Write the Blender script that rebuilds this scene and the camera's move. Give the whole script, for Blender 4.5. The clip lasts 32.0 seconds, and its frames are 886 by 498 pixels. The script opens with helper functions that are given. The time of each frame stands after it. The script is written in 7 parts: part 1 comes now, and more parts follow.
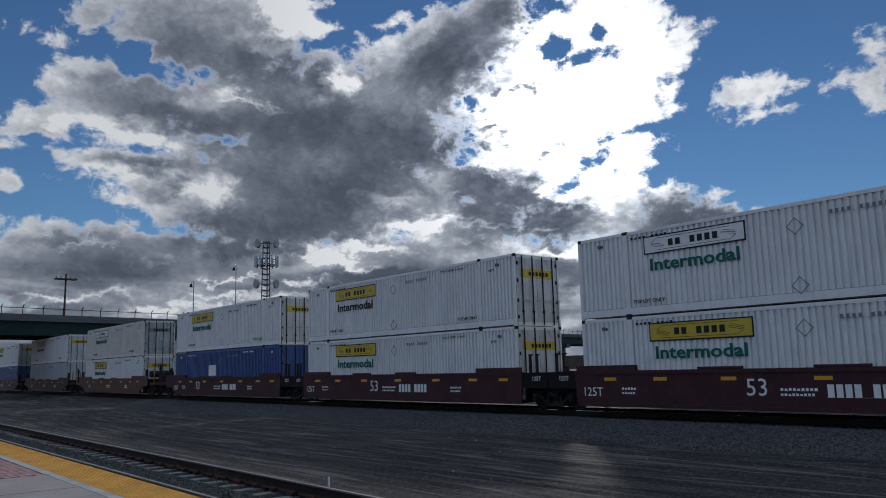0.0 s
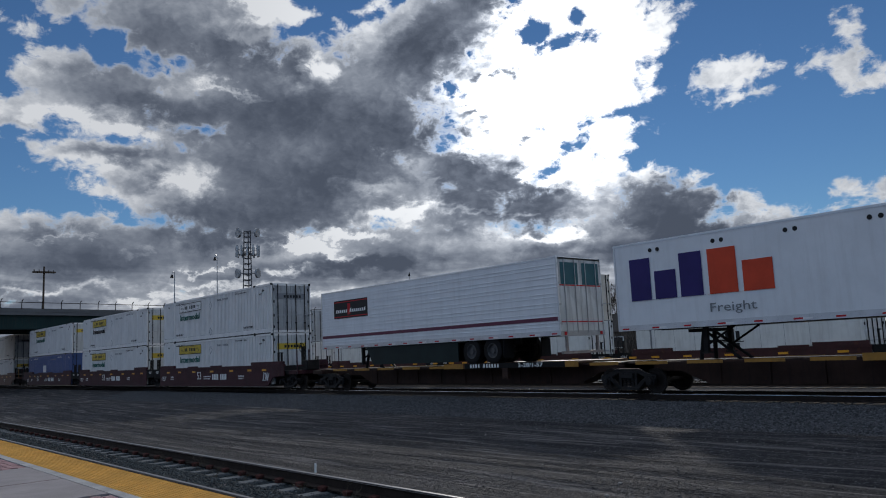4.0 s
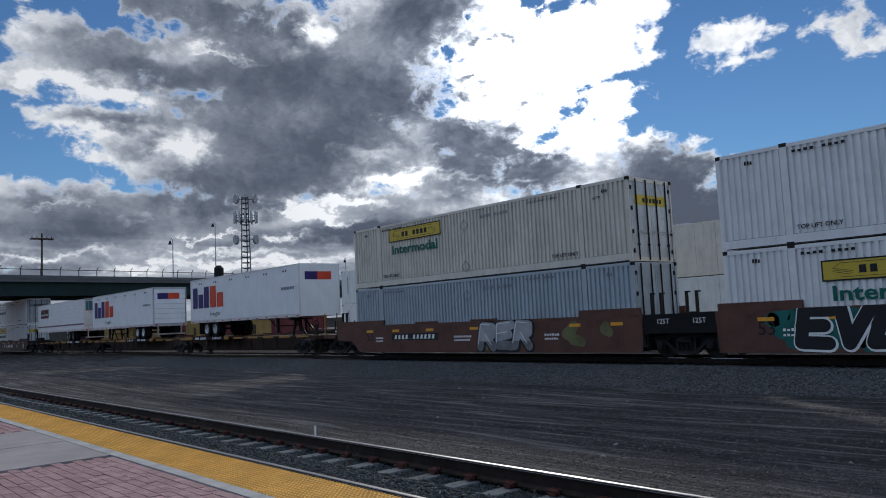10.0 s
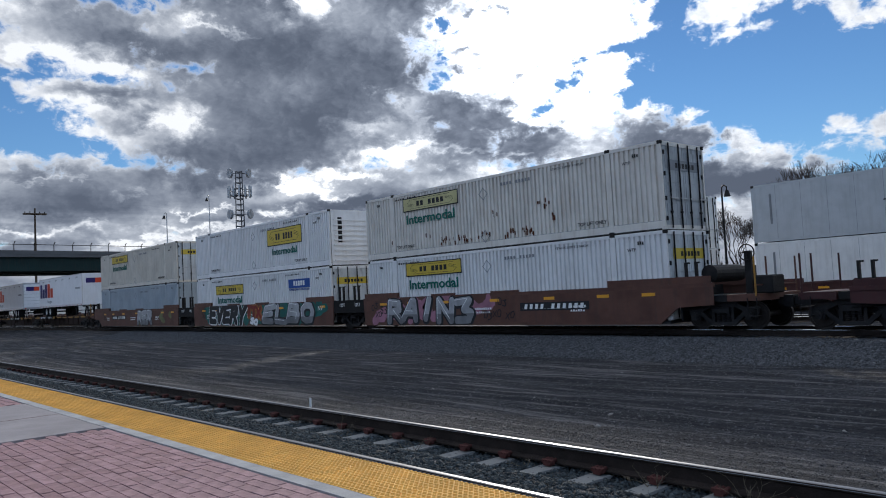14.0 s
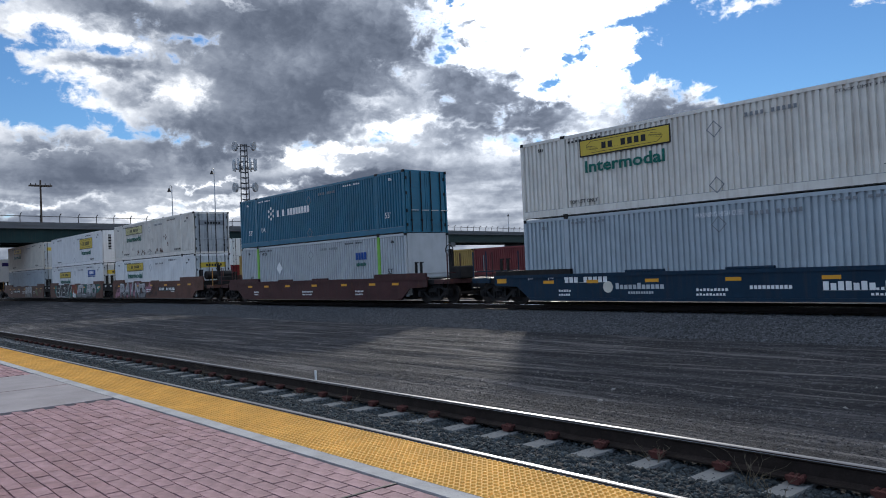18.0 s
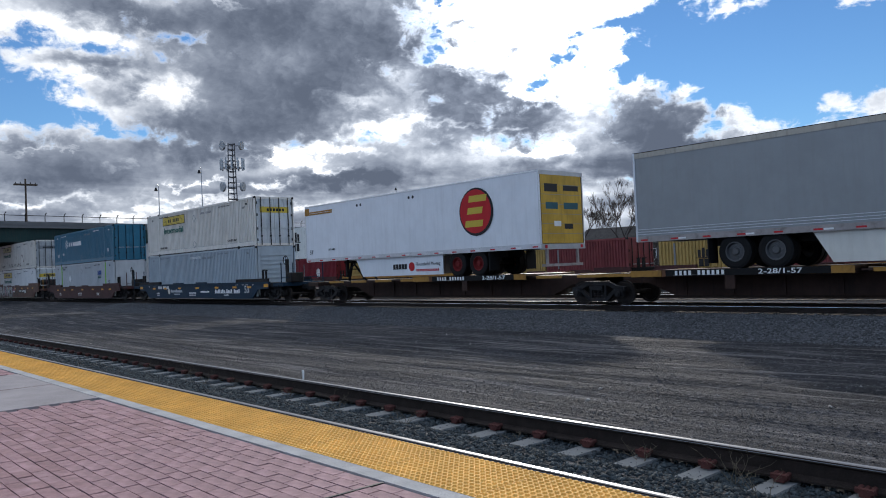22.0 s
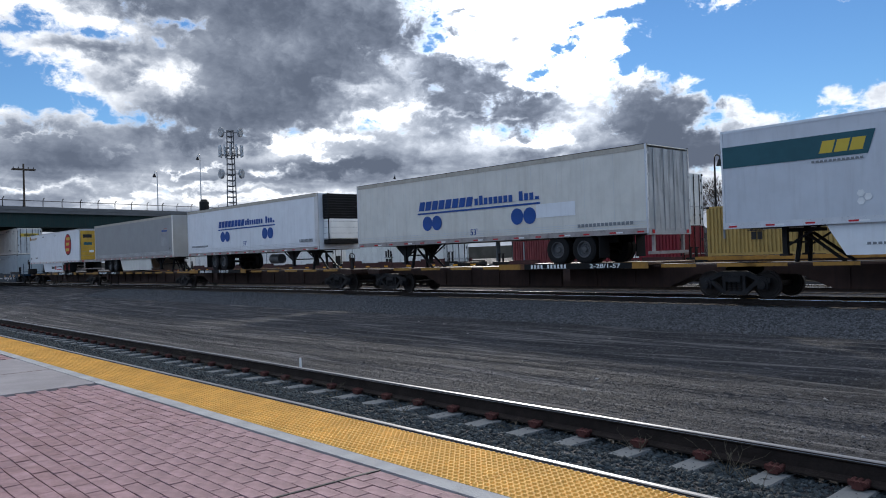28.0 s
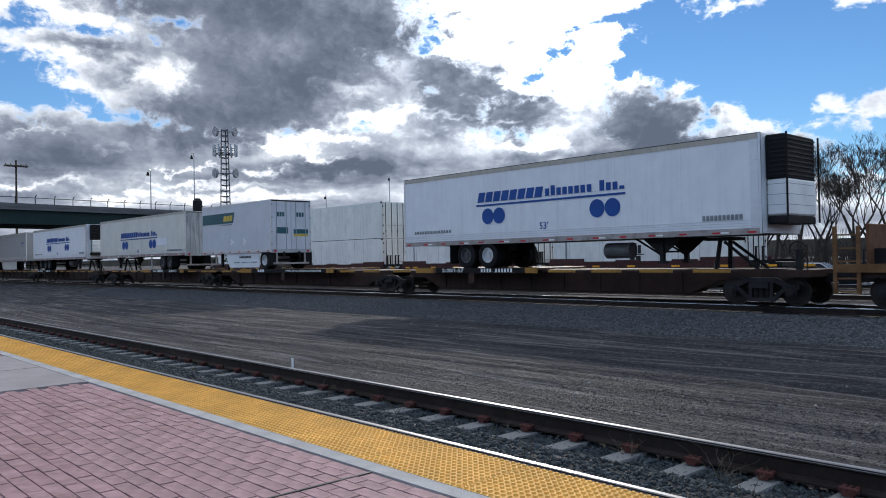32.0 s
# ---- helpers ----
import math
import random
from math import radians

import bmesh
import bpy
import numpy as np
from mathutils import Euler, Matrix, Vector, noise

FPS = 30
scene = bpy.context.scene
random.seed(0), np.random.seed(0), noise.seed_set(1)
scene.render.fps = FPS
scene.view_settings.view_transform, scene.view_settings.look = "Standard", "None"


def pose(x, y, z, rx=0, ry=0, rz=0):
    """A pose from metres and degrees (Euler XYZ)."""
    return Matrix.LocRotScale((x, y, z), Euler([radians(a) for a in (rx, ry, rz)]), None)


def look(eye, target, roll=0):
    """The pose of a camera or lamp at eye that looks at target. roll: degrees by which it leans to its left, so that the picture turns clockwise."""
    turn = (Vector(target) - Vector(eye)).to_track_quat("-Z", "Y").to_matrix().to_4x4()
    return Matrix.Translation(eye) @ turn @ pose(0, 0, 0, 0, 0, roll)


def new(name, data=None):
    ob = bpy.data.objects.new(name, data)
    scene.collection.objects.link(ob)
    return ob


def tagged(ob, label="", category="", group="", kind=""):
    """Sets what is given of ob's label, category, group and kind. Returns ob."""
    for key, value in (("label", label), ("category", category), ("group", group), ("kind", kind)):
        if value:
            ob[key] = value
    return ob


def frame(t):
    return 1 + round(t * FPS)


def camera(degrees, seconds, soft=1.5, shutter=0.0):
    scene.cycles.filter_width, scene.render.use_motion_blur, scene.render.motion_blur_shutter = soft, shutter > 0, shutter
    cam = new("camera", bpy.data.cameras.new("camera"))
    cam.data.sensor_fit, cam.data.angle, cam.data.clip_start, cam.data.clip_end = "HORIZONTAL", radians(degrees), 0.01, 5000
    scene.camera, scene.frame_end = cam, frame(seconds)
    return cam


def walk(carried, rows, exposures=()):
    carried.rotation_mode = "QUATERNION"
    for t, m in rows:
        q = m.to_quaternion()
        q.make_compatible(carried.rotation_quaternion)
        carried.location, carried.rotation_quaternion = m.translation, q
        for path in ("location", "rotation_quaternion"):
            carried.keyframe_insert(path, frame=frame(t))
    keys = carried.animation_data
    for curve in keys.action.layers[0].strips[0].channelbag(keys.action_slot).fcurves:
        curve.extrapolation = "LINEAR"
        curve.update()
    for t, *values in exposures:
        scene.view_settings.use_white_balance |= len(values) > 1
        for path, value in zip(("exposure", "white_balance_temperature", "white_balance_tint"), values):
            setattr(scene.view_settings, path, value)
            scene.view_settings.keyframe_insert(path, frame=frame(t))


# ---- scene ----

EXPOSURES = [(0.0, -0.54), (3.5, -0.5), (8.0, -0.3), (11.0, -0.12), (14.0, 0.12), (17.0, 0.3), (26.0, 0.32), (32.0, 0.38)]


def eye(x, y, z, left, up, roll):
    """A camera pose from its place, the degrees it is turned to the left of +y, its pitch and its roll."""
    a, b = radians(left), radians(up)
    ahead = Vector((-math.sin(a) * math.cos(b), math.cos(a) * math.cos(b), math.sin(b)))
    return look((x, y, z), Vector((x, y, z)) + ahead, roll)


cam = camera(60.05, 32.0, soft=1.0)
walk(cam, [
    (0, eye(0.051, -0.035, 1.663, 50.030, 8.784, -1.456)),
    (0.5, eye(0.045, -0.025, 1.647, 49.776, 8.874, -1.576)),
    (1, eye(0.017, -0.008, 1.642, 49.432, 8.783, -1.744)),
    (1.5, eye(0.015, -0.011, 1.649, 49.184, 8.510, -2.107)),
    (2, eye(0.008, -0.002, 1.649, 49.092, 8.296, -2.285)),
    (2.5, eye(-0.019, -0.002, 1.627, 49.039, 8.261, -2.274)),
    (3, eye(0.040, -0.027, 1.626, 48.926, 8.101, -2.471)),
    (3.5, eye(0.019, -0.026, 1.628, 48.781, 7.887, -2.589)),
    (5.5, eye(0.018, -0.020, 1.623, 48.667, 7.346, -2.446)),
    (6, eye(0.021, -0.025, 1.617, 48.652, 7.114, -2.394)),
    (6.5, eye(0.005, -0.019, 1.613, 48.662, 7.025, -2.337)),
    (7, eye(0.011, -0.002, 1.616, 48.681, 6.880, -2.376)),
    (7.5, eye(0.000, 0.004, 1.608, 48.634, 6.642, -2.632)),
    (8, eye(-0.005, 0.002, 1.603, 48.688, 6.149, -2.876)),
    (8.5, eye(-0.018, 0.006, 1.595, 48.674, 5.753, -2.786)),
    (9, eye(0.016, -0.027, 1.605, 48.685, 5.475, -2.839)),
    (9.5, eye(-0.012, 0.013, 1.590, 48.749, 5.304, -2.672)),
    (10, eye(0.023, -0.019, 1.603, 48.699, 5.188, -2.715)),
    (10.5, eye(-0.002, -0.005, 1.594, 48.649, 5.096, -2.685)),
    (11, eye(-0.012, 0.005, 1.589, 48.665, 4.804, -2.701)),
    (11.5, eye(0.004, -0.013, 1.600, 48.602, 4.553, -2.785)),
    (12, eye(0.005, -0.015, 1.599, 48.520, 4.471, -2.782)),
    (12.5, eye(0.008, -0.007, 1.590, 48.525, 4.354, -2.765)),
    (13, eye(0.001, -0.001, 1.591, 48.436, 4.019, -2.784)),
    (13.5, eye(-0.014, 0.016, 1.578, 48.405, 3.606, -2.862)),
    (14, eye(-0.024, 0.029, 1.573, 48.426, 3.222, -2.945)),
    (14.5, eye(-0.019, 0.019, 1.579, 48.491, 2.848, -2.900)),
    (16.5, eye(-0.017, 0.014, 1.573, 48.767, 1.696, -2.809)),
    (17, eye(-0.008, 0.002, 1.577, 48.891, 1.520, -2.637)),
    (17.5, eye(-0.016, 0.019, 1.569, 48.931, 1.463, -2.581)),
    (18, eye(-0.011, 0.008, 1.574, 48.863, 1.355, -2.488)),
    (18.5, eye(-0.023, 0.018, 1.564, 48.819, 1.277, -2.317)),
    (19, eye(-0.018, 0.012, 1.570, 48.816, 1.254, -2.159)),
    (19.5, eye(-0.011, 0.010, 1.573, 48.870, 1.323, -1.870)),
    (20, eye(-0.026, 0.021, 1.568, 48.884, 1.403, -1.731)),
    (20.5, eye(0.004, -0.003, 1.576, 48.666, 1.483, -1.980)),
    (21, eye(0.010, -0.014, 1.578, 48.223, 1.646, -2.200)),
    (21.5, eye(0.005, -0.008, 1.574, 48.003, 1.586, -2.360)),
    (22, eye(-0.010, 0.015, 1.567, 47.993, 1.309, -2.450)),
    (22.5, eye(-0.014, 0.015, 1.570, 47.976, 1.107, -2.452)),
    (23, eye(0.005, -0.000, 1.571, 48.011, 0.997, -2.580)),
    (23.5, eye(0.010, 0.000, 1.571, 47.991, 0.928, -2.548)),
    (24, eye(0.003, -0.000, 1.571, 47.886, 0.863, -2.548)),
    (24.5, eye(-0.003, 0.015, 1.566, 47.855, 0.807, -2.442)),
    (25, eye(0.004, 0.005, 1.570, 47.883, 0.687, -2.399)),
    (25.5, eye(-0.006, 0.012, 1.568, 47.897, 0.509, -2.365)),
    (27.5, eye(-0.004, 0.003, 1.570, 47.946, 0.523, -1.967)),
    (28, eye(-0.005, 0.012, 1.567, 47.896, 0.508, -1.859)),
    (28.5, eye(-0.000, 0.003, 1.571, 47.832, 0.474, -1.611)),
    (29, eye(-0.007, 0.009, 1.568, 47.805, 0.444, -1.423)),
    (29.5, eye(0.000, -0.006, 1.574, 47.813, 0.389, -1.328)),
    (30, eye(-0.006, 0.005, 1.570, 47.767, 0.346, -1.320)),
    (30.5, eye(-0.022, 0.025, 1.568, 47.668, 0.336, -1.346)),
    (31, eye(0.005, -0.014, 1.574, 47.545, 0.450, -1.270)),
    (31.5, eye(-0.008, 0.011, 1.567, 47.444, 0.581, -1.226)),
    (32, eye(-0.013, 0.008, 1.568, 47.395, 0.669, -1.118)),
], exposures=EXPOSURES)

# ---- world: sky with broken cloud before a low sun ----
SUN_LEFT, SUN_UP = 41.5, 18.0


class Nodes:
    """Small helper to chain shader nodes."""

    def __init__(self, tree):
        self.tree = tree

    def put(self, kind):
        return self.tree.nodes.new(kind)

    def link(self, a, b):
        self.tree.links.new(a, b)

    def feed(self, socket, value):
        if isinstance(value, bpy.types.NodeSocket):
            self.link(value, socket)
        elif value is not None:
            socket.default_value = value

    def math(self, op, a, b=None, c=None, clamp=False):
        n = self.put("ShaderNodeMath")
        n.operation, n.use_clamp = op, clamp
        for i, v in enumerate((a, b, c)):
            self.feed(n.inputs[i], v)
        return n.outputs[0]

    def ramp(self, v, lo, hi, out0=0.0, out1=1.0, smooth=True):
        n = self.put("ShaderNodeMapRange")
        n.interpolation_type = "SMOOTHSTEP" if smooth else "LINEAR"
        for i, x in enumerate((v, lo, hi, out0, out1)):
            self.feed(n.inputs[i], x)
        return n.outputs[0]

    def noise(self, vec, scale, detail=6.0, rough=0.55, lac=2.0, warp=0.0):
        n = self.put("ShaderNodeTexNoise")
        self.feed(n.inputs["Vector"], vec)
        n.inputs["Scale"].default_value, n.inputs["Detail"].default_value = scale, detail
        n.inputs["Roughness"].default_value, n.inputs["Lacunarity"].default_value = rough, lac
        n.inputs["Distortion"].default_value = warp
        return n.outputs["Fac"]

    def mix(self, fac, a, b, kind="MIX"):
        n = self.put("ShaderNodeMix")
        n.data_type, n.blend_type = "RGBA", kind
        self.feed(n.inputs[0], fac), self.feed(n.inputs[6], a), self.feed(n.inputs[7], b)
        return n.outputs[2]

    def xyz(self, x, y, z=0.0):
        n = self.put("ShaderNodeCombineXYZ")
        for i, v in enumerate((x, y, z)):
            self.feed(n.inputs[i], v)
        return n.outputs[0]

    def vec(self, op, a, b=None, out=0):
        n = self.put("ShaderNodeVectorMath")
        n.operation = op
        self.feed(n.inputs[0], a), self.feed(n.inputs[1], b)
        return n.outputs[out]


def grey(v, blue=0.0):
    return (v * (1 - blue), v, v * (1 + blue), 1)


def build_sky():
    """Broken cloud before the sun: heaps drawn as rounded shapes in degrees to the left and up, frayed by noise, thin at the rim and grey at the heart."""
    world = bpy.data.worlds.new("sky")
    scene.world = world
    world.use_nodes = True
    tree = world.node_tree
    tree.nodes.clear()
    k = Nodes(tree)
    sun = Vector((-math.sin(radians(SUN_LEFT)) * math.cos(radians(SUN_UP)), math.cos(radians(SUN_LEFT)) * math.cos(radians(SUN_UP)), math.sin(radians(SUN_UP))))
    way = k.put("ShaderNodeTexCoord").outputs["Generated"]
    part_ = k.put("ShaderNodeSeparateXYZ")
    k.link(way, part_.inputs[0])
    x, y, z = part_.outputs
    az = k.math("MULTIPLY", k.math("ARCTAN2", k.math("MULTIPLY", x, -1.0), y), 180 / math.pi)
    el = k.math("MULTIPLY", k.math("ARCSINE", z), 180 / math.pi)
    plane = k.xyz(az, el)

    def field(sx, sy, off, detail, rough, warp=0.0):
        return k.noise(k.vec("ADD", k.vec("MULTIPLY", plane, (sx, sy, 0)), off), 1.0, detail, rough, warp=warp)

    # the outlines wander, then fray
    bend_x, bend_y = field(0.22, 0.3, (0, 0, 0), 3.0, 0.5), field(0.22, 0.3, (31, 17, 5), 3.0, 0.5)
    at = k.xyz(k.math("ADD", az, k.math("MULTIPLY_ADD", bend_x, 1.8, -0.9)), k.math("ADD", el, k.math("MULTIPLY_ADD", bend_y, 1.2, -0.6)))
    fray = field(0.55, 0.75, (7, 3, 1), 9.0, 0.62, 0.25)
    torn = k.xyz(k.math("ADD", az, k.math("MULTIPLY_ADD", fray, 7.0, -3.5)), k.math("ADD", el, k.math("MULTIPLY_ADD", field(0.4, 0.6, (13, 5, 8), 6.0, 0.6, 0.2), 3.6, -1.8)))

    def reach(left, up, wide, tall, lean=0.0, at=at):
        """How far out from the middle of an ellipse, 1 at its rim."""
        if not lean:
            n = k.put("ShaderNodeVectorMath")
            n.operation = "MULTIPLY_ADD"
            k.feed(n.inputs[0], at), k.feed(n.inputs[1], (1 / wide, 1 / tall, 0)), k.feed(n.inputs[2], (-left / wide, -up / tall, 0))
            return k.vec("LENGTH", n.outputs[0], out=1)
        c, s = math.cos(radians(lean)), math.sin(radians(lean))
        u = k.math("ADD", k.vec("DOT_PRODUCT", at, (c / wide, s / wide, 0), out=1), -(left * c + up * s) / wide)
        v = k.math("ADD", k.vec("DOT_PRODUCT", at, (-s / tall, c / tall, 0), out=1), -(up * c - left * s) / tall)
        return k.vec("LENGTH", k.xyz(u, v), out=1)

    def inside(left, up, wide, tall, lean=0.0):
        """Degrees inside the rim, roughly."""
        r = min(wide, tall, 3.0)
        return k.math("MULTIPLY_ADD", reach(left, up, wide, tall, lean), -r, r)

    def soft(left, up, wide, tall, amount, lean=0.0):
        return k.ramp(reach(left, up, wide, tall, lean, torn), 0.05, 1.6, amount, 0.0)

    def join(rows, make, op, third=None):
        out = make(*rows[0])
        for row in rows[1:]:
            out = k.math(op, out, make(*row), third)
        return out

    cover, holes, dark, light = [], [], [], []
    # the broad grey mass
    cover.extend(((59.5, 17.6, 12.6, 6.09), (66.3, 24.7, 8.63, 3.57), (50.3, 22.5, 8.38, 3.38, -28), (59.5, 12.3, 13.62, 3.73), (45.7, 25.1, 2.67, 2.32)))
    # the bright cloud before the sun
    cover.extend(((40.3, 18.8, 7.64, 6.82), (36.6, 23.6, 4.63, 4.21), (43.2, 13.6, 8.06, 2.49), (37.8, 12.2, 3.29, 1.48), (39.9, 10.5, 6.63, 1.66), (32.6, 21.9, 3.03, 1.45, -25), (35.2, 20.3, 2.06, 2.73)))
    # white heaps beside the blue
    cover.extend(((75.9, 19.6, 2.51, 2.03), (78.2, 16.9, 3.25, 1.39, -15), (72.9, 18.4, 4.12, 2.84), (74.6, 14.6, 3.61, 1.3), (69.7, 14.0, 4.24, 2.96), (80.1, 12.9, 0.85, 0.66), (75.7, 24.2, 1.83, 1.14), (78.5, 22.4, 1.11, 0.32), (71.5, 11.9, 2.62, 0.86), (53.8, 25.6, 1.07, 0.7), (57.8, 24.8, 0.79, 0.23), (53.8, 24.0, 1.42, 0.39)))
    # small heaps in the blue
    cover.extend(((26.4, 18.5, 1.7, 1.27), (28.1, 18.1, 1.28, 0.99), (26.6, 16.7, 1.69, 0.42), (24.6, 18.4, 1.22, 0.33, -12), (19.2, 19.8, 0.85, 1.25), (19.8, 17.6, 1.38, 1.07), (21.4, 18.1, 1.29, 0.47), (17.8, 16.3, 2.2, 0.91)))
    # the low bank and its towers
    cover.extend(((72.1, 7.4, 18.29, 2.77), (76.9, 10.0, 3.64, 0.58), (73.4, 10.6, 2.11, 0.6), (52.3, 6.2, 17.18, 3.97), (37.2, 7.3, 5.26, 2.45), (47.9, 10.8, 6.33, 2.05), (52.4, 2.4, 43.73, 4.62)))
    # the tower
    cover.extend(((32.1, 9.0, 3.6, 2.5), (32.7, 11.9, 1.27, 0.88), (30.0, 11.6, 0.85, 0.87), (34.7, 11.3, 1.37, 1.06), (29.7, 10.2, 0.99, 1.03), (29.2, 6.9, 8.27, 1.75), (37.4, 11.7, 2.48, 1.81)))
    # white towers low down
    cover.extend(((26.6, 9.4, 1.25, 1.01), (24.4, 8.3, 0.71, 0.92), (27.5, 8.4, 2.96, 0.79), (19.8, 9.4, 1.38, 0.66), (17.9, 9.3, 1.89, 1.08), (21.1, 8.4, 2.68, 0.37)))
    # blue gaps
    holes.extend(((56.0, 26.0, 3.55, 1.0), (58.6, 24.0, 2.09, 0.62, -22), (72.9, 21.8, 1.59, 1.26, -35), (40.8, 22.9, 1.13, 0.78), (38.4, 22.1, 1.79, 0.39, -12), (37.4, 23.6, 0.51, 0.77), (35.0, 16.6, 1.87, 0.16, -6), (75.7, 15.6, 3.2, 0.19), (66.8, 16.6, 0.56, 0.16)))
    # more blue gaps
    holes.extend(((76.2, 11.4, 3.69, 0.95, 8), (78.3, 12.1, 0.97, 1.07), (76.9, 15.4, 1.66, 0.25, -5), (39.4, 13.9, 1.65, 0.32, -35)))
    # the heart of the grey mass
    dark.extend(((59.5, 15.4, 10.07, 3.08, 0.75), (55.2, 20.1, 9.54, 2.83, 0.7, -15), (48.0, 23.8, 5.33, 3.14, 1.2, -40), (44.8, 25.2, 2.0, 1.55, 0.7), (52.2, 16.6, 4.78, 2.48, 0.8), (65.0, 19.0, 8.18, 1.98, 0.5), (64.1, 16.3, 6.15, 2.02, 0.45), (60.4, 11.6, 9.92, 2.69, 0.75), (56.1, 13.3, 7.24, 1.67, 0.5)))
    # its upper part
    dark.extend(((70.0, 23.6, 6.32, 2.98, 0.8), (65.0, 22.0, 7.43, 1.74, 0.7), (74.4, 19.7, 2.21, 1.67, 0.45), (70.2, 17.7, 3.29, 1.16, 0.7), (61.2, 21.6, 5.11, 2.37, 0.4), (71.8, 20.0, 3.82, 1.51, 0.4)))
    # dark heaps under the sun
    dark.extend(((45.8, 12.4, 3.0, 1.68, 1.9), (47.9, 13.9, 1.56, 1.09, 1.4), (42.2, 10.6, 4.21, 0.84, 1.0), (41.4, 11.6, 2.52, 0.67, 1.0), (45.9, 9.6, 5.94, 1.09, 0.9), (49.6, 17.0, 2.62, 1.65, 0.8), (46.5, 18.1, 1.22, 0.33, 1.3, 10), (44.8, 17.0, 0.87, 0.37, 1.2), (45.9, 20.3, 0.53, 0.57, 1.0), (43.5, 20.4, 0.61, 0.4, 1.2), (42.2, 15.4, 0.77, 0.29, 1.3), (46.9, 16.5, 1.74, 0.33, 0.6)))
    # grey bellies of the heaps
    dark.extend(((72.0, 14.8, 3.0, 0.66, 0.7), (70.8, 12.8, 2.27, 0.63, 0.6), (77.2, 18.3, 2.1, 0.81, 0.35), (75.9, 20.3, 1.8, 0.59, 0.3), (19.2, 18.2, 1.3, 1.41, 0.15), (26.5, 18.1, 1.11, 0.53, 0.15), (78.8, 16.0, 2.36, 0.37, 0.25)))
    # the low bank
    dark.extend(((68.4, 6.3, 15.54, 1.19, 0.3), (70.2, 9.2, 9.51, 1.35, 0.75), (66.1, 10.5, 3.1, 1.77, 0.6), (74.9, 7.4, 6.84, 0.98, 0.6), (76.9, 9.1, 2.98, 0.44, 0.4), (61.3, 10.0, 7.24, 1.61, 0.65), (55.6, 6.9, 3.75, 0.66, 0.9), (52.2, 7.8, 5.05, 1.25, 0.45), (65.3, 8.5, 3.89, 1.4, 0.35), (72.7, 14.5, 2.85, 0.51, 0.5), (69.7, 17.3, 5.2, 1.32, 0.4)))
    # the tower's shade
    dark.extend(((32.4, 10.0, 3.15, 1.45, 1.5), (33.5, 11.4, 2.0, 0.57, 0.8), (30.7, 8.9, 2.7, 1.36, 1.2), (34.5, 9.0, 3.61, 1.22, 1.0), (29.5, 6.9, 7.18, 1.03, 1.4), (24.1, 6.1, 7.0, 0.92, 1.2), (30.0, 11.2, 0.46, 0.32, 0.3), (26.8, 8.6, 0.81, 0.31, 0.3), (37.2, 10.7, 2.88, 0.66, 0.5)))
    # heaps beside the tower
    dark.extend(((41.2, 9.5, 3.33, 1.02, 0.7), (42.0, 12.0, 2.09, 0.73, 1.1, 20), (40.5, 6.4, 5.37, 1.04, 0.7)))
    # bright breaks in the mass
    light.extend(((38.6, 19.1, 7.57, 7.17, 0.5), (57.7, 21.2, 1.48, 1.04, 1.1), (58.7, 20.0, 2.16, 0.56, 0.35), (64.2, 19.5, 2.07, 0.24, 0.5, 14), (61.5, 25.8, 1.94, 1.59, 0.9), (62.7, 23.0, 1.91, 0.43, 0.4), (67.3, 13.1, 1.78, 1.29, 0.8), (71.3, 16.2, 3.23, 0.5, 0.7), (74.7, 16.9, 3.63, 0.76, 0.5), (66.2, 19.9, 1.22, 0.47, 0.25)))
    # glow under the mass
    light.extend(((54.0, 12.6, 2.58, 0.5, 0.5), (52.7, 10.4, 2.14, 0.76, 0.7), (50.1, 10.9, 1.93, 0.59, 0.6), (56.2, 8.9, 3.17, 0.38, 0.9, 4), (59.5, 8.2, 1.74, 0.33, 0.8, 12), (46.3, 10.5, 2.14, 0.21, 0.4), (42.9, 10.0, 1.27, 0.21, 0.5)))
    # streaks over the horizon
    light.extend(((76.9, 5.4, 2.64, 0.22, 0.7), (73.2, 5.6, 1.58, 0.31, 0.6), (71.1, 4.6, 1.45, 0.27, 0.6), (65.4, 6.6, 2.14, 0.16, 0.8), (60.4, 6.5, 1.46, 0.25, 0.9), (58.7, 8.3, 2.14, 0.37, 0.9, 8), (56.4, 7.6, 2.08, 0.21, 0.7), (70.3, 8.1, 0.66, 0.27, 0.3), (75.5, 8.6, 1.69, 0.11, 0.4), (40.2, 8.2, 2.28, 0.33, 0.9), (38.9, 5.5, 1.48, 0.5, 0.4), (64.6, 5.5, 4.31, 0.24, 0.6), (62.6, 4.7, 7.15, 0.29, 0.6)))

    def heads(p):
        # heads of cumulus: rounded bumps, each with smaller bumps on it
        n = k.put("ShaderNodeTexVoronoi")
        n.feature, n.normalize = "SMOOTH_F1", True
        k.link(k.vec("MULTIPLY", p, (0.42, 0.55, 0)), n.inputs["Vector"])
        n.inputs["Scale"].default_value, n.inputs["Detail"].default_value = 1.0, 4.0
        n.inputs["Roughness"].default_value, n.inputs["Smoothness"].default_value = 0.62, 0.4
        return k.math("SUBTRACT", 1.0, n.outputs["Distance"])

    billow = field(0.2, 0.3, (3, 9, 2), 7.0, 0.55, 0.3)
    toward = k.vec("SCALE", k.vec("NORMALIZE", k.vec("SUBTRACT", (SUN_LEFT, SUN_UP, 0), plane)), None)
    toward.node.inputs["Scale"].default_value = 0.35
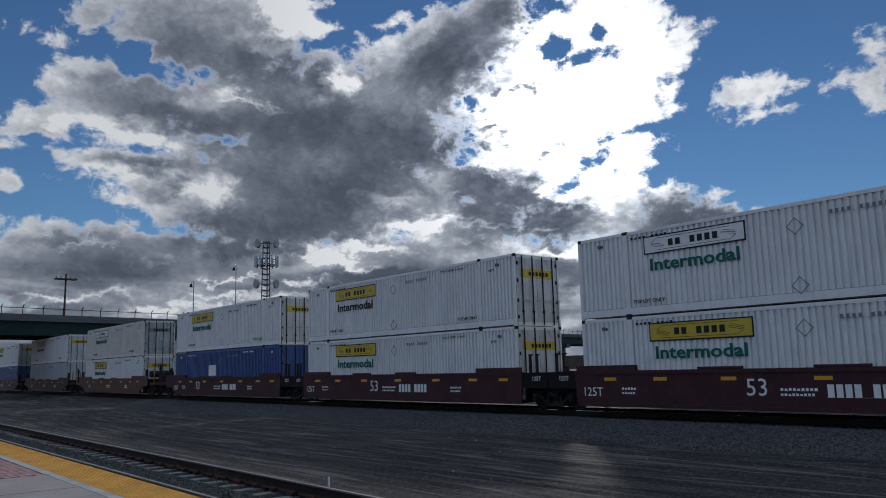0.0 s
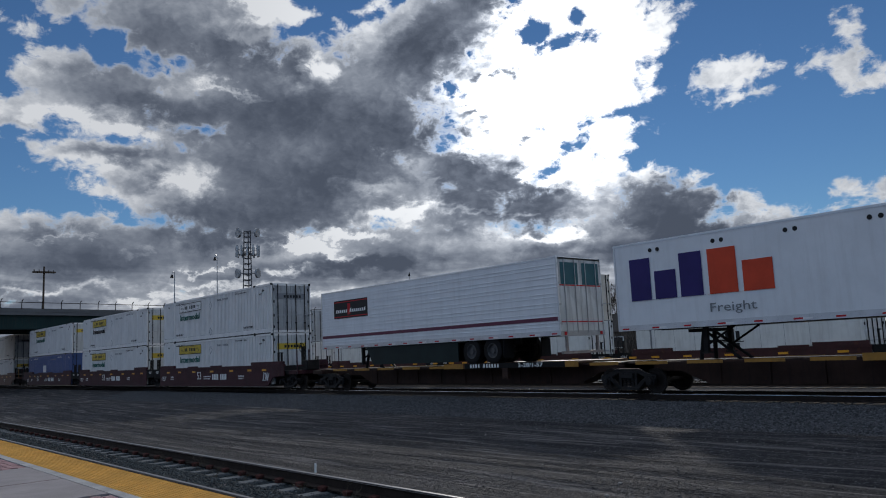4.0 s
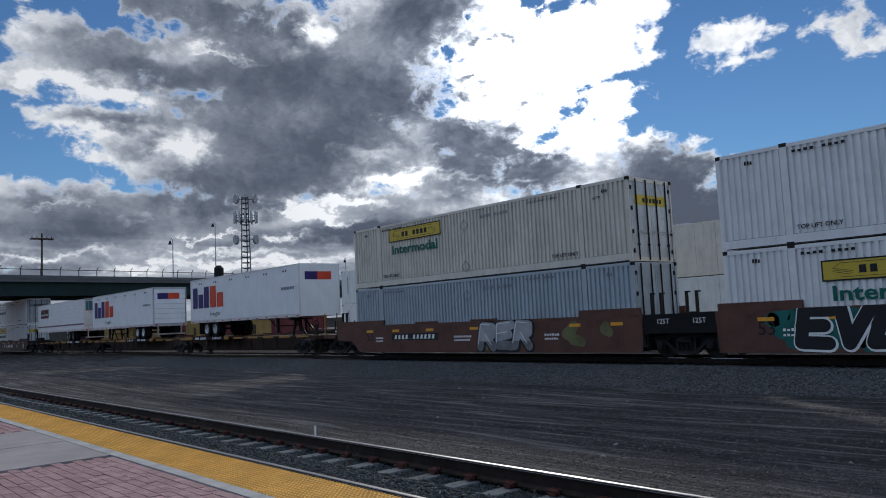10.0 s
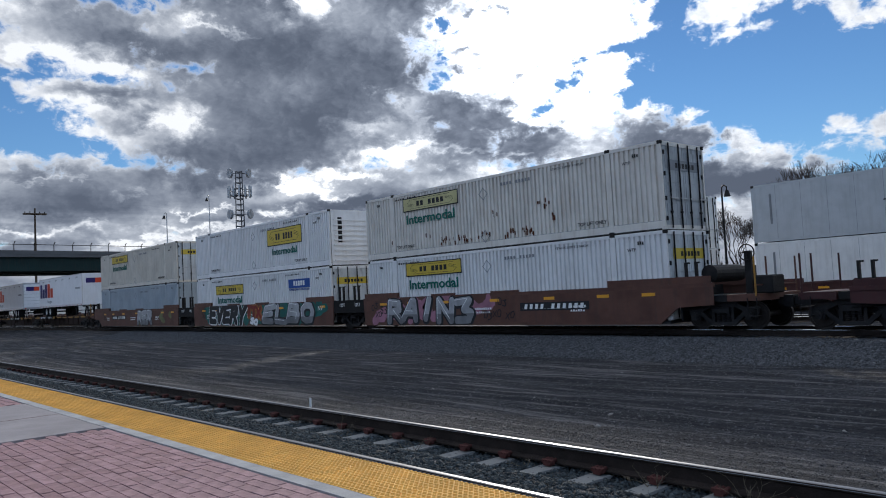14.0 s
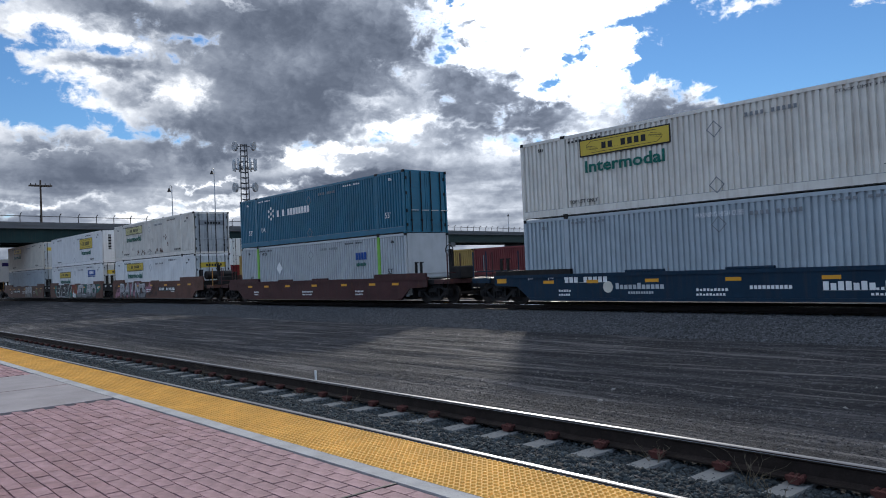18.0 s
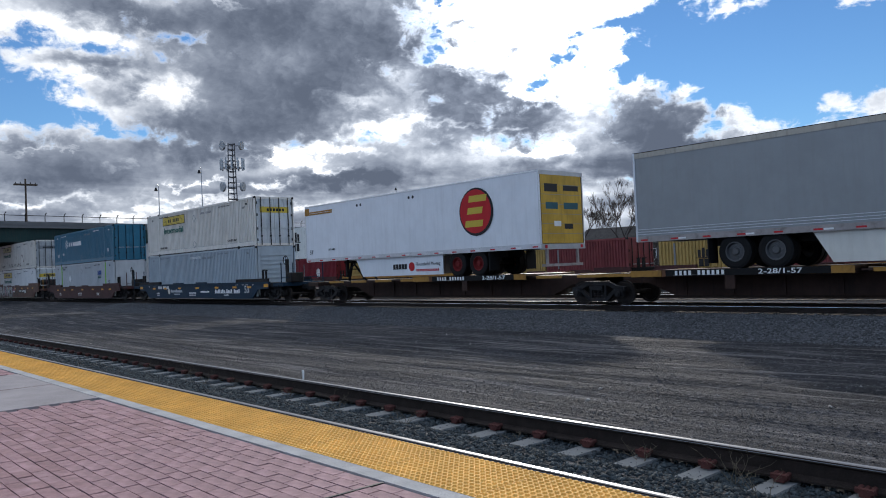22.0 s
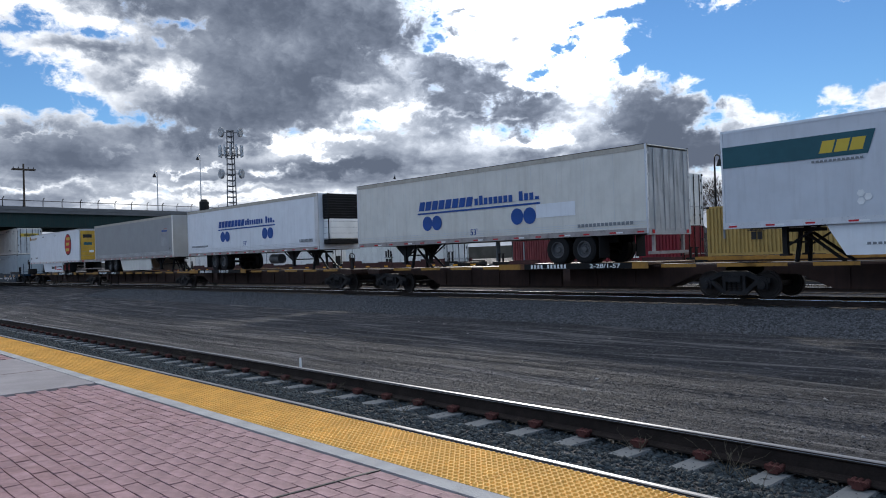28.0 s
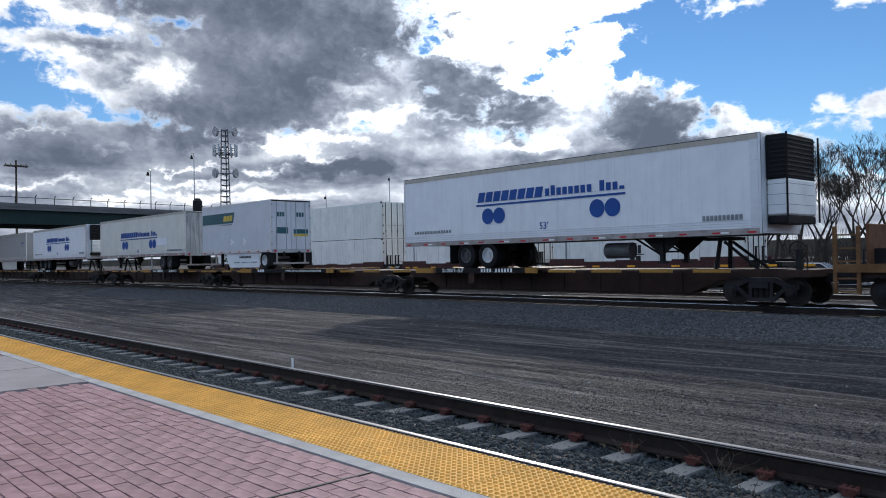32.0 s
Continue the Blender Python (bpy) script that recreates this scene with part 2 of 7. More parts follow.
    curled = k.xyz(k.math("ADD", az, k.math("MULTIPLY_ADD", fray, 2.4, -1.2)), k.math("ADD", el, k.math("MULTIPLY_ADD", bend_y, 2.0, -1.0)))
    head = heads(curled)
    lit = k.math("SUBTRACT", heads(k.vec("ADD", curled, toward)), head)
    streak = k.noise(k.vec("MULTIPLY", plane, (0.11, 0.75, 0)), 1.0, 5.0, 0.5, warp=0.3)
    near_sun = k.math("ARCCOSINE", k.vec("DOT_PRODUCT", k.vec("NORMALIZE", way), tuple(sun), out=1))
    away = k.ramp(near_sun, radians(60), radians(100))
    beyond = k.math("MAXIMUM", k.math("MAXIMUM", k.ramp(az, 84.0, 96.0), k.ramp(az, 10.0, 0.0)), k.ramp(el, 28.0, 34.0))
    # degrees inside the nearest cloud's rim
    depth = k.math("SMOOTH_MIN", join(cover, inside, "SMOOTH_MAX", 0.5), k.math("MULTIPLY", join(holes, inside, "MAXIMUM"), -1.6), 0.25)
    depth = k.math("MINIMUM", k.math("MAXIMUM", depth, -3.0), 3.0)
    depth = k.math("ADD", depth, k.math("MULTIPLY", beyond, k.math("MULTIPLY_ADD", billow, 8.0, 1.0)))
    rim = k.math("ADD", depth, k.math("ADD", k.math("MULTIPLY_ADD", fray, 3.6, -1.8), k.math("MULTIPLY_ADD", head, 1.6, -1.0)))
    alpha = k.ramp(rim, -0.1, 0.65)
    low = k.ramp(el, 9.0, 5.5)
    grey_ = join(dark, soft, "ADD")
    grey_ = k.math("SMOOTH_MIN", k.math("MULTIPLY", grey_, 0.8), 1.0, 0.5)
    grey_ = k.math("SUBTRACT", grey_, join(light, soft, "ADD"))
    for v in (k.math("MULTIPLY_ADD", fray, 0.42, -0.21), k.math("MULTIPLY_ADD", billow, 1.1, -0.55), k.math("MULTIPLY", lit, 0.9), k.math("MULTIPLY", low, k.math("MULTIPLY_ADD", streak, 2.0, -1.0)), k.math("MULTIPLY", beyond, -0.15), k.ramp(depth, 0.3, 3.0, 0.08, 0.3), k.ramp(el, 10.0, 6.0, 0.0, 0.4)):
        grey_ = k.math("ADD", grey_, v)
    grey_ = k.math("MULTIPLY", k.math("MAXIMUM", grey_, 0.0), k.ramp(rim, -0.1, 0.95))
    glow = k.ramp(near_sun, radians(26), radians(3))
    core = k.ramp(near_sun, radians(12), radians(1))
    sky = k.put("ShaderNodeTexSky")
    sky.sky_type, sky.sun_disc, sky.sun_elevation, sky.sun_rotation = "NISHITA", False, radians(SUN_UP), radians(-SUN_LEFT)
    sky.air_density, sky.dust_density, sky.ozone_density = 1.0, 0.0, 3.0
    blue = k.mix(1.0, sky.outputs[0], SKY_TINT, "MULTIPLY")
    bright = k.mix(glow, (8.8, 9.1, 9.6, 1), (14.0, 14.4, 14.9, 1))
    bright = k.mix(core, bright, (34, 34.5, 35, 1))
    bright = k.mix(away, bright, (4.0, 5.7, 8.6, 1))
    shade = k.ramp(grey_, 0.0, 1.3, smooth=False)
    # the light dies off by the power of the thickness, faster for the red
    deep = k.vec("DIVIDE", (0.98, 1.2, 1.68), bright)
    dim = k.put("ShaderNodeVectorMath")
    dim.operation = "POWER"
    k.link(deep, dim.inputs[0])
    k.link(k.xyz(shade, shade, shade), dim.inputs[1])
    cloud = k.vec("MULTIPLY", bright, dim.outputs[0])
    col = k.mix(alpha, blue, cloud)
    bg = k.put("ShaderNodeBackground")
    k.link(col, bg.inputs[0])
    bg.inputs[1].default_value = 0.1
    out = k.put("ShaderNodeOutputWorld")
    k.link(bg.outputs[0], out.inputs[0])


SKY_TINT = (0.50, 0.67, 0.86, 1)
build_sky()
sun_lamp = bpy.data.lights.new("sun", "SUN")
sun_lamp.energy, sun_lamp.angle, sun_lamp.color = 2.1, radians(2.0), (1.0, 0.95, 0.89)
sun_ob = new("sun", sun_lamp)
sun_ob.matrix_world = look((0, 0, 60), (60 * math.sin(radians(SUN_LEFT)), -60 * math.cos(radians(SUN_LEFT)), 60 - 60 * math.tan(radians(SUN_UP))))

# ---- materials ----
MATS = {}


def mat(name, col, rough=0.6, metal=0.0, vary=0.18, scale=1.2, bump=0.15, grain=60.0, dirt=0.0, dirt_col=(0.05, 0.04, 0.035), streak=False, rust=0.0, spot=0.0, per_piece=0.0):
    """A painted, worn or mineral surface: two scales of variation, dirt or streaks, rust and fine relief."""
    if name in MATS:
        return MATS[name]
    m = bpy.data.materials.new(name)
    MATS[name] = m
    m.use_nodes = True
    k = Nodes(m.node_tree)
    b = m.node_tree.nodes["Principled BSDF"]
    at = k.put("ShaderNodeTexCoord").outputs["Object"]
    big = k.noise(at, scale, 4.0, 0.6)
    small = k.noise(at, grain, 3.0, 0.6)
    c = k.mix(k.ramp(big, 0.3, 0.7), tuple(v * (1 - vary) for v in col) + (1,), tuple(min(1, v * (1 + vary)) for v in col) + (1,))
    c = k.mix(k.math("MULTIPLY", small, vary), c, tuple(v * 0.55 for v in col) + (1,))
    if per_piece:
        info = k.put("ShaderNodeObjectInfo").outputs["Random"]
        c = k.mix(k.math("MULTIPLY", info, per_piece), c, tuple(v * 0.45 for v in col) + (1,))
    if dirt:
        dn = k.noise(k.vec("MULTIPLY", at, (3.0, 3.0, 0.25) if streak else (1, 1, 1)), 2.0 if streak else scale * 2.5, 6.0, 0.65)
        c = k.mix(k.math("MULTIPLY", k.ramp(dn, 0.45, 0.75), dirt), c, dirt_col + (1,))
    if rust:
        rn = k.noise(at, 2.2, 8.0, 0.7)
        c = k.mix(k.math("MULTIPLY", k.ramp(rn, 0.56, 0.66), rust), c, (0.13, 0.045, 0.018, 1))
    if spot:
        sn = k.noise(at, grain * 0.35, 2.0, 0.5)
        c = k.mix(k.math("MULTIPLY", k.ramp(sn, 0.6, 0.7), spot), c, tuple(min(1, v * 2.4 + 0.03) for v in col) + (1,))
    k.link(c, b.inputs["Base Color"])
    b.inputs["Roughness"].default_value, b.inputs["Metallic"].default_value = rough, metal
    b.inputs["Specular IOR Level"].default_value = 0.12 if rough > 0.84 else 0.2 if rough >= 0.5 else 0.45
    k.link(k.ramp(small, 0.2, 0.8, max(0.05, rough - 0.1), min(1, rough + 0.12)), b.inputs["Roughness"])
    if bump:
        n = k.put("ShaderNodeBump")
        n.inputs["Strength"].default_value, n.inputs["Distance"].default_value = bump, 0.02
        k.link(k.math("ADD", small, k.math("MULTIPLY", big, 0.6)), n.inputs["Height"])
        k.link(n.outputs[0], b.inputs["Normal"])
    return m


WHITE = mat("container_white", (0.76, 0.75, 0.73), 0.45, vary=0.06, bump=0.04, dirt=0.22, dirt_col=(0.30, 0.26, 0.21), streak=True)
CREAM = mat("container_cream", (0.66, 0.61, 0.52), 0.5, vary=0.08, bump=0.04, dirt=0.3, dirt_col=(0.30, 0.22, 0.15), streak=True)
RUSTY = mat("container_rusty_white", (0.70, 0.66, 0.59), 0.5, vary=0.08, bump=0.04, dirt=0.3, dirt_col=(0.28, 0.17, 0.09), streak=True)
PALE = mat("container_pale", (0.70, 0.71, 0.68), 0.45, vary=0.07, bump=0.04, dirt=0.25, dirt_col=(0.3, 0.28, 0.24), streak=True)
GREYBLUE = mat("container_greyblue", (0.36, 0.41, 0.44), 0.45, vary=0.08, bump=0.04, dirt=0.2, dirt_col=(0.14, 0.15, 0.16), streak=True)
GREY = mat("container_grey", (0.45, 0.47, 0.48), 0.45, vary=0.07, bump=0.04, dirt=0.2, dirt_col=(0.2, 0.19, 0.18), streak=True)
BLUE = mat("container_teal_blue", (0.008, 0.125, 0.20), 0.4, vary=0.12, bump=0.04, dirt=0.15, dirt_col=(0.03, 0.07, 0.1), streak=True)
NAVY = mat("container_navy", (0.03, 0.08, 0.24), 0.4, vary=0.12, bump=0.04, dirt=0.15, dirt_col=(0.03, 0.05, 0.1), streak=True)
RED = mat("container_red", (0.20, 0.022, 0.032), 0.5, vary=0.15, bump=0.04, dirt=0.2, streak=True)
MAROON = mat("container_maroon", (0.19, 0.045, 0.048), 0.5, vary=0.15, bump=0.04, dirt=0.2, streak=True)
YELLOWBOX = mat("container_yellow", (0.40, 0.27, 0.09), 0.5, vary=0.12, bump=0.04, dirt=0.25, streak=True)
WORN = mat("worn_door", (0.55, 0.57, 0.57), 0.5, vary=0.12, bump=0.08, dirt=0.55, dirt_col=(0.10, 0.10, 0.10), streak=True)
BRIDGE_CONC = mat("weathered_bridge_concrete", (0.13, 0.135, 0.14), 0.85, vary=0.15, scale=0.4, bump=0.2, dirt=0.3, dirt_col=(0.1, 0.1, 0.1), streak=True)
GRIME = mat("grimy_door", (0.42, 0.43, 0.43), 0.55, vary=0.15, bump=0.1, dirt=0.7, dirt_col=(0.05, 0.055, 0.06), streak=True)
DARKSTEEL = mat("dark_steel", (0.016, 0.0155, 0.016), 0.62, 0.2, vary=0.3, bump=0.3, dirt=0.3)
DULLRIM = mat("dull_wheel_rim", (0.10, 0.10, 0.102), 0.45, 0.4, vary=0.2, dirt=0.3)
BLACK = mat("black_rubber", (0.009, 0.009, 0.0095), 0.75, vary=0.2, bump=0.2)
TRUCK = mat("greasy_cast_steel", (0.022, 0.021, 0.022), 0.6, 0.2, vary=0.35, scale=3, bump=0.3, dirt=0.4, dirt_col=(0.05, 0.036, 0.026))
WHEEL_STEEL = mat("rolled_wheel_steel", (0.035, 0.029, 0.026), 0.5, 0.4, vary=0.3, scale=4, bump=0.2, dirt=0.3)
MAST = mat("weathered_mast_steel", (0.12, 0.12, 0.125), 0.6, 0.2, vary=0.15)
GALV = mat("galvanised_steel", (0.42, 0.43, 0.44), 0.42, 0.7, vary=0.12, dirt=0.2)
ALU = mat("aluminium", (0.62, 0.63, 0.64), 0.35, 0.75, vary=0.08, bump=0.06, dirt=0.15, dirt_col=(0.2, 0.2, 0.2))
RAIL_SIDE = mat("rusty_rail", (0.03, 0.022, 0.019), 0.75, 0.2, vary=0.3, scale=5, bump=0.35)
CLIP_RUST = mat("red_rusty_clip", (0.085, 0.03, 0.026), 0.8, vary=0.3, scale=8, bump=0.3)
RAIL_DULL = mat("dull_rail_head", (0.18, 0.18, 0.19), 0.44, 0.7, vary=0.15, bump=0.05)
RAIL_TOP = mat("polished_rail_head", (0.86, 0.86, 0.87), 0.12, 1.0, vary=0.04, bump=0)
WELL_PURPLE = mat("well_oxblood", (0.055, 0.018, 0.024), 0.58, vary=0.2, dirt=0.35, streak=True, rust=0.25)
WELL_BROWN = mat("well_brown", (0.115, 0.052, 0.038), 0.55, vary=0.2, dirt=0.35, streak=True, rust=0.3)
WELL_RED = mat("well_red_oxide", (0.062, 0.023, 0.023), 0.55, vary=0.2, dirt=0.4, streak=True, rust=0.3)
WELL_BLUE = mat("well_blue", (0.006, 0.027, 0.052), 0.58, vary=0.15, dirt=0.3, streak=True)
SPINE = mat("spine_brown", (0.046, 0.024, 0.018), 0.65, vary=0.3, dirt=0.5, dirt_col=(0.012, 0.01, 0.01), streak=True, rust=0.12)
DECK = mat("spine_deck", (0.10, 0.05, 0.026), 0.6, vary=0.25, dirt=0.55, rust=0.4)
DECKRUST = mat("rusty_deck_edge", (0.14, 0.062, 0.03), 0.7, vary=0.3, scale=2.5, dirt=0.4, rust=0.4)
TAN_RAIL = mat("tan_top_rail", (0.46, 0.42, 0.35), 0.5, vary=0.1, dirt=0.3, streak=True)
DIRTY_RAIL = mat("dirty_bottom_rail", (0.36, 0.32, 0.30), 0.5, 0.3, vary=0.15, dirt=0.5, rust=0.2)
DECKYEL = mat("faded_yellow_edge", (0.38, 0.19, 0.04), 0.55, vary=0.2, dirt=0.45, rust=0.3)
YELLOW = mat("bright_yellow", (0.56, 0.40, 0.035), 0.45, vary=0.06, bump=0.03)
SAFETY = mat("amber_reflector", (0.75, 0.33, 0.02), 0.4, vary=0.1)
BLACKINK = mat("black_ink", (0.02, 0.02, 0.022), 0.5, vary=0.1, bump=0)
GREYINK = mat("grey_ink", (0.22, 0.23, 0.24), 0.5, vary=0.1, bump=0)
WHITEINK = mat("white_ink", (0.78, 0.78, 0.76), 0.5, vary=0.08, bump=0)
GREENINK = mat("green_ink", (0.004, 0.12, 0.092), 0.5, vary=0.1, bump=0)
BLUEINK = mat("blue_ink", (0.018, 0.075, 0.28), 0.5, vary=0.1, bump=0)
PURPLEINK = mat("purple_ink", (0.035, 0.025, 0.13), 0.5, vary=0.1, bump=0)
ORANGEINK = mat("orange_red_ink", (0.62, 0.07, 0.03), 0.5, vary=0.1, bump=0)
REDINK = mat("red_ink", (0.5, 0.02, 0.025), 0.5, vary=0.1, bump=0)
TEALINK = mat("dark_teal_ink", (0.03, 0.10, 0.12), 0.5, vary=0.1, bump=0)
TRAILER = mat("trailer_white", (0.76, 0.77, 0.78), 0.35, vary=0.04, bump=0.02, dirt=0.14, dirt_col=(0.36, 0.34, 0.31), streak=True)
TRAILER_CREAM = mat("trailer_cream", (0.68, 0.65, 0.58), 0.4, vary=0.06, bump=0.02, dirt=0.22, dirt_col=(0.35, 0.3, 0.22), streak=True)
TRAILER_GREY = mat("trailer_grey", (0.27, 0.28, 0.28), 0.4, 0.1, vary=0.06, bump=0.02, dirt=0.2, dirt_col=(0.2, 0.19, 0.17), streak=True)
TRAILER_SILVER = mat("trailer_silver", (0.56, 0.58, 0.61), 0.38, 0.1, vary=0.05, bump=0.02, dirt=0.2, dirt_col=(0.3, 0.3, 0.3), streak=True)
CONCRETE = mat("pale_concrete", (0.36, 0.355, 0.355), 0.85, vary=0.18, scale=2, bump=0.35, dirt=0.4, dirt_col=(0.2, 0.19, 0.18))
SLAB = mat("mauve_grey_slab", (0.29, 0.265, 0.268), 0.85, vary=0.12, scale=1.2, grain=90, bump=0.3, dirt=0.35, dirt_col=(0.19, 0.17, 0.17))
TIE = mat("concrete_sleeper", (0.25, 0.25, 0.245), 0.85, vary=0.2, bump=0.4, dirt=0.35, dirt_col=(0.13, 0.12, 0.11))
BRICK = mat("red_paver", (0.36, 0.222, 0.232), 0.8, vary=0.22, scale=9, grain=120, bump=0.4, dirt=0.2, dirt_col=(0.2, 0.13, 0.12), per_piece=0.35)
MORTAR = mat("paver_sand", (0.17, 0.115, 0.112), 0.95, vary=0.2, bump=0.4)
TACTILE = mat("tactile_yellow", (0.76, 0.41, 0.095), 0.8, vary=0.14, scale=3, bump=0.1, dirt=0.35, dirt_col=(0.35, 0.2, 0.05), per_piece=0.15)
STONE = mat("ballast_stone", (0.062, 0.075, 0.082), 0.9, vary=0.4, scale=14, bump=0.3, spot=0.4)
DIRT = mat("compacted_cinder_dirt", (0.044, 0.044, 0.049), 0.88, vary=0.35, scale=0.5, grain=40, bump=0.9, dirt=0.45, dirt_col=(0.024, 0.024, 0.027), spot=0.6)
LAND = mat("distant_land", (0.10, 0.088, 0.07), 0.95, vary=0.3, scale=0.1, grain=4, bump=0.3)
BARK = mat("bare_bark", (0.05, 0.042, 0.037), 0.9, vary=0.3, scale=6, bump=0.3)
TWIG = mat("bare_twig", (0.055, 0.045, 0.04), 0.9, vary=0.3, scale=6, bump=0)
BRIDGEGREEN = mat("bridge_girder_green", (0.008, 0.03, 0.03), 0.55, vary=0.15, scale=0.6, dirt=0.35, streak=True)
WOODPOLE = mat("weathered_pole", (0.09, 0.07, 0.055), 0.9, vary=0.25, scale=3, bump=0.4)
TAN = mat("tan_wall", (0.17, 0.145, 0.12), 0.85, vary=0.12, scale=0.6, bump=0.2)
ROOF = mat("dark_shingle_roof", (0.06, 0.055, 0.052), 0.9, vary=0.2, scale=2, bump=0.4)
GLASS = mat("window_glass", (0.03, 0.035, 0.04), 0.08, 0.0, vary=0.05, bump=0)
DRYGRASS = mat("dry_weed", (0.15, 0.125, 0.09), 0.9, vary=0.3, bump=0)


def tyre_tracks(m):
    """Long shallow tyre lines along the tracks, in colour and relief."""
    k = Nodes(m.node_tree)
    b = m.node_tree.nodes["Principled BSDF"]
    at = k.put("ShaderNodeTexCoord").outputs["Object"]
    bend = k.noise(k.vec("MULTIPLY", at, (0.05, 0.25, 0)), 1.0, 3.0, 0.5)
    lines = k.noise(k.vec("ADD", k.vec("MULTIPLY", at, (0.22, 6.5, 0)), k.xyz(0.0, k.math("MULTIPLY", bend, 9.0))), 1.0, 8.0, 0.68)
    tread = k.noise(k.vec("MULTIPLY", at, (6.0, 11.0, 0)), 1.0, 4.0, 0.6)
    was = b.inputs["Base Color"].links[0].from_socket
    c = k.mix(k.ramp(lines, 0.52, 0.64, 0.0, 0.6), was, (0.018, 0.02, 0.022, 1))
    c = k.mix(k.ramp(lines, 0.49, 0.36, 0.0, 0.9), c, (0.172, 0.163, 0.163, 1))
    clod = k.noise(k.vec("MULTIPLY", at, (9.0, 14.0, 0)), 1.0, 6.0, 0.7)
    c = k.mix(k.ramp(clod, 0.55, 0.66, 0.0, 0.5), c, (0.012, 0.012, 0.013, 1))
    c = k.mix(k.ramp(clod, 0.44, 0.34, 0.0, 0.5), c, (0.168, 0.16, 0.16, 1))
    k.link(c, b.inputs["Base Color"])
    n = k.put("ShaderNodeBump")
    n.inputs["Strength"].default_value, n.inputs["Distance"].default_value = 1.0, 0.13
    k.link(k.math("ADD", k.math("ADD", lines, k.math("MULTIPLY", clod, -0.35)), k.math("MULTIPLY", tread, 0.4)), n.inputs["Height"])
    k.link(b.inputs["Normal"].links[0].from_socket, n.inputs["Normal"])
    k.link(n.outputs[0], b.inputs["Normal"])


tyre_tracks(DIRT)

# ---- building kit ----
CACHE = {}


def box(bm, x0, x1, y0, y1, z0, z1):
    v = [bm.verts.new((x, y, z)) for x in (x0, x1) for y in (y0, y1) for z in (z0, z1)]
    for f in ((0, 1, 3, 2), (4, 6, 7, 5), (0, 4, 5, 1), (2, 3, 7, 6), (0, 2, 6, 4), (1, 5, 7, 3)):
        bm.faces.new([v[i] for i in f])
    return v


def tube(bm, a, b, r, n=10, r2=None):
    a, b = Vector(a), Vector(b)
    q = (b - a).to_track_quat("Z", "Y")
    r2 = r if r2 is None else r2
    lo = [bm.verts.new(a + q @ Vector((r * math.cos(2 * math.pi * i / n), r * math.sin(2 * math.pi * i / n), 0))) for i in range(n)]
    hi = [bm.verts.new(b + q @ Vector((r2 * math.cos(2 * math.pi * i / n), r2 * math.sin(2 * math.pi * i / n), 0))) for i in range(n)]
    for i in range(n):
        bm.faces.new((lo[i], lo[(i + 1) % n], hi[(i + 1) % n], hi[i]))
    bm.faces.new(lo[::-1]), bm.faces.new(hi)


def prism(bm, outline, y0, y1):
    """An outline in x and z, drawn out along y."""
    a = [bm.verts.new((x, y0, z)) for x, z in outline]
    b = [bm.verts.new((x, y1, z)) for x, z in outline]
    n = len(a)
    bm.faces.new(a), bm.faces.new(b[::-1])
    for i in range(n):
        bm.faces.new((a[i], b[i], b[(i + 1) % n], a[(i + 1) % n]))


def section(bm, outline, x0, x1):
    """An outline in y and z, drawn out along x."""
    a = [bm.verts.new((x0, y, z)) for y, z in outline]
    b = [bm.verts.new((x1, y, z)) for y, z in outline]
    n = len(a)
    bm.faces.new(a[::-1]), bm.faces.new(b)
    for i in range(n):
        bm.faces.new((a[i], a[(i + 1) % n], b[(i + 1) % n], b[i]))


def mesh_of(bm, material, bevel=0.0):
    if bevel:
        bmesh.ops.bevel(bm, geom=bm.edges[:], offset=bevel, segments=1, affect="EDGES")
    bmesh.ops.recalc_face_normals(bm, faces=bm.faces[:])
    me = bpy.data.meshes.new("mesh")
    bm.to_mesh(me)
    bm.free()
    me.materials.append(material)
    return me


def part(name, bm, material, parent, label="", bevel=0.0):
    """Links a bmesh as one mesh object under a thing or a part."""
    ob = new(name, mesh_of(bm, material, bevel))
    ob.parent = parent
    if label:
        ob["label"] = label
    return ob


def piece(name, key, build, material, parent, at=(0, 0, 0), label="", bevel=0.0, turn=0.0, tip=0.0):
    """As part(), for shapes that recur: the mesh of one key and material is made once."""
    key = (key, material.name)
    if key not in CACHE:
        bm = bmesh.new()
        build(bm)
        CACHE[key] = mesh_of(bm, material, bevel)
    ob = new(name, CACHE[key])
    ob.parent, ob.location = parent, at
    if turn or tip:
        ob.rotation_euler = (0, tip, turn)
    if label:
        ob["label"] = label
    return ob


def block(name, x0, x1, y0, y1, z0, z1, material, parent, label="", bevel=0.0):
    """A box part whose mesh is shared by all of its size."""
    dx, dy, dz = round((x1 - x0) / 2, 4), round((y1 - y0) / 2, 4), round((z1 - z0) / 2, 4)
    return piece(name, ("block", dx, dy, dz, bevel), lambda bm: box(bm, -dx, dx, -dy, dy, -dz, dz), material, parent, ((x0 + x1) / 2, (y0 + y1) / 2, (z0 + z1) / 2), label, bevel)


def thing(name, label, category, group="", kind="", at=(0, 0, 0)):
    ob = new(name)
    ob.empty_display_size = 0.3
    ob.location = at
    return tagged(ob, label, category, group, kind)


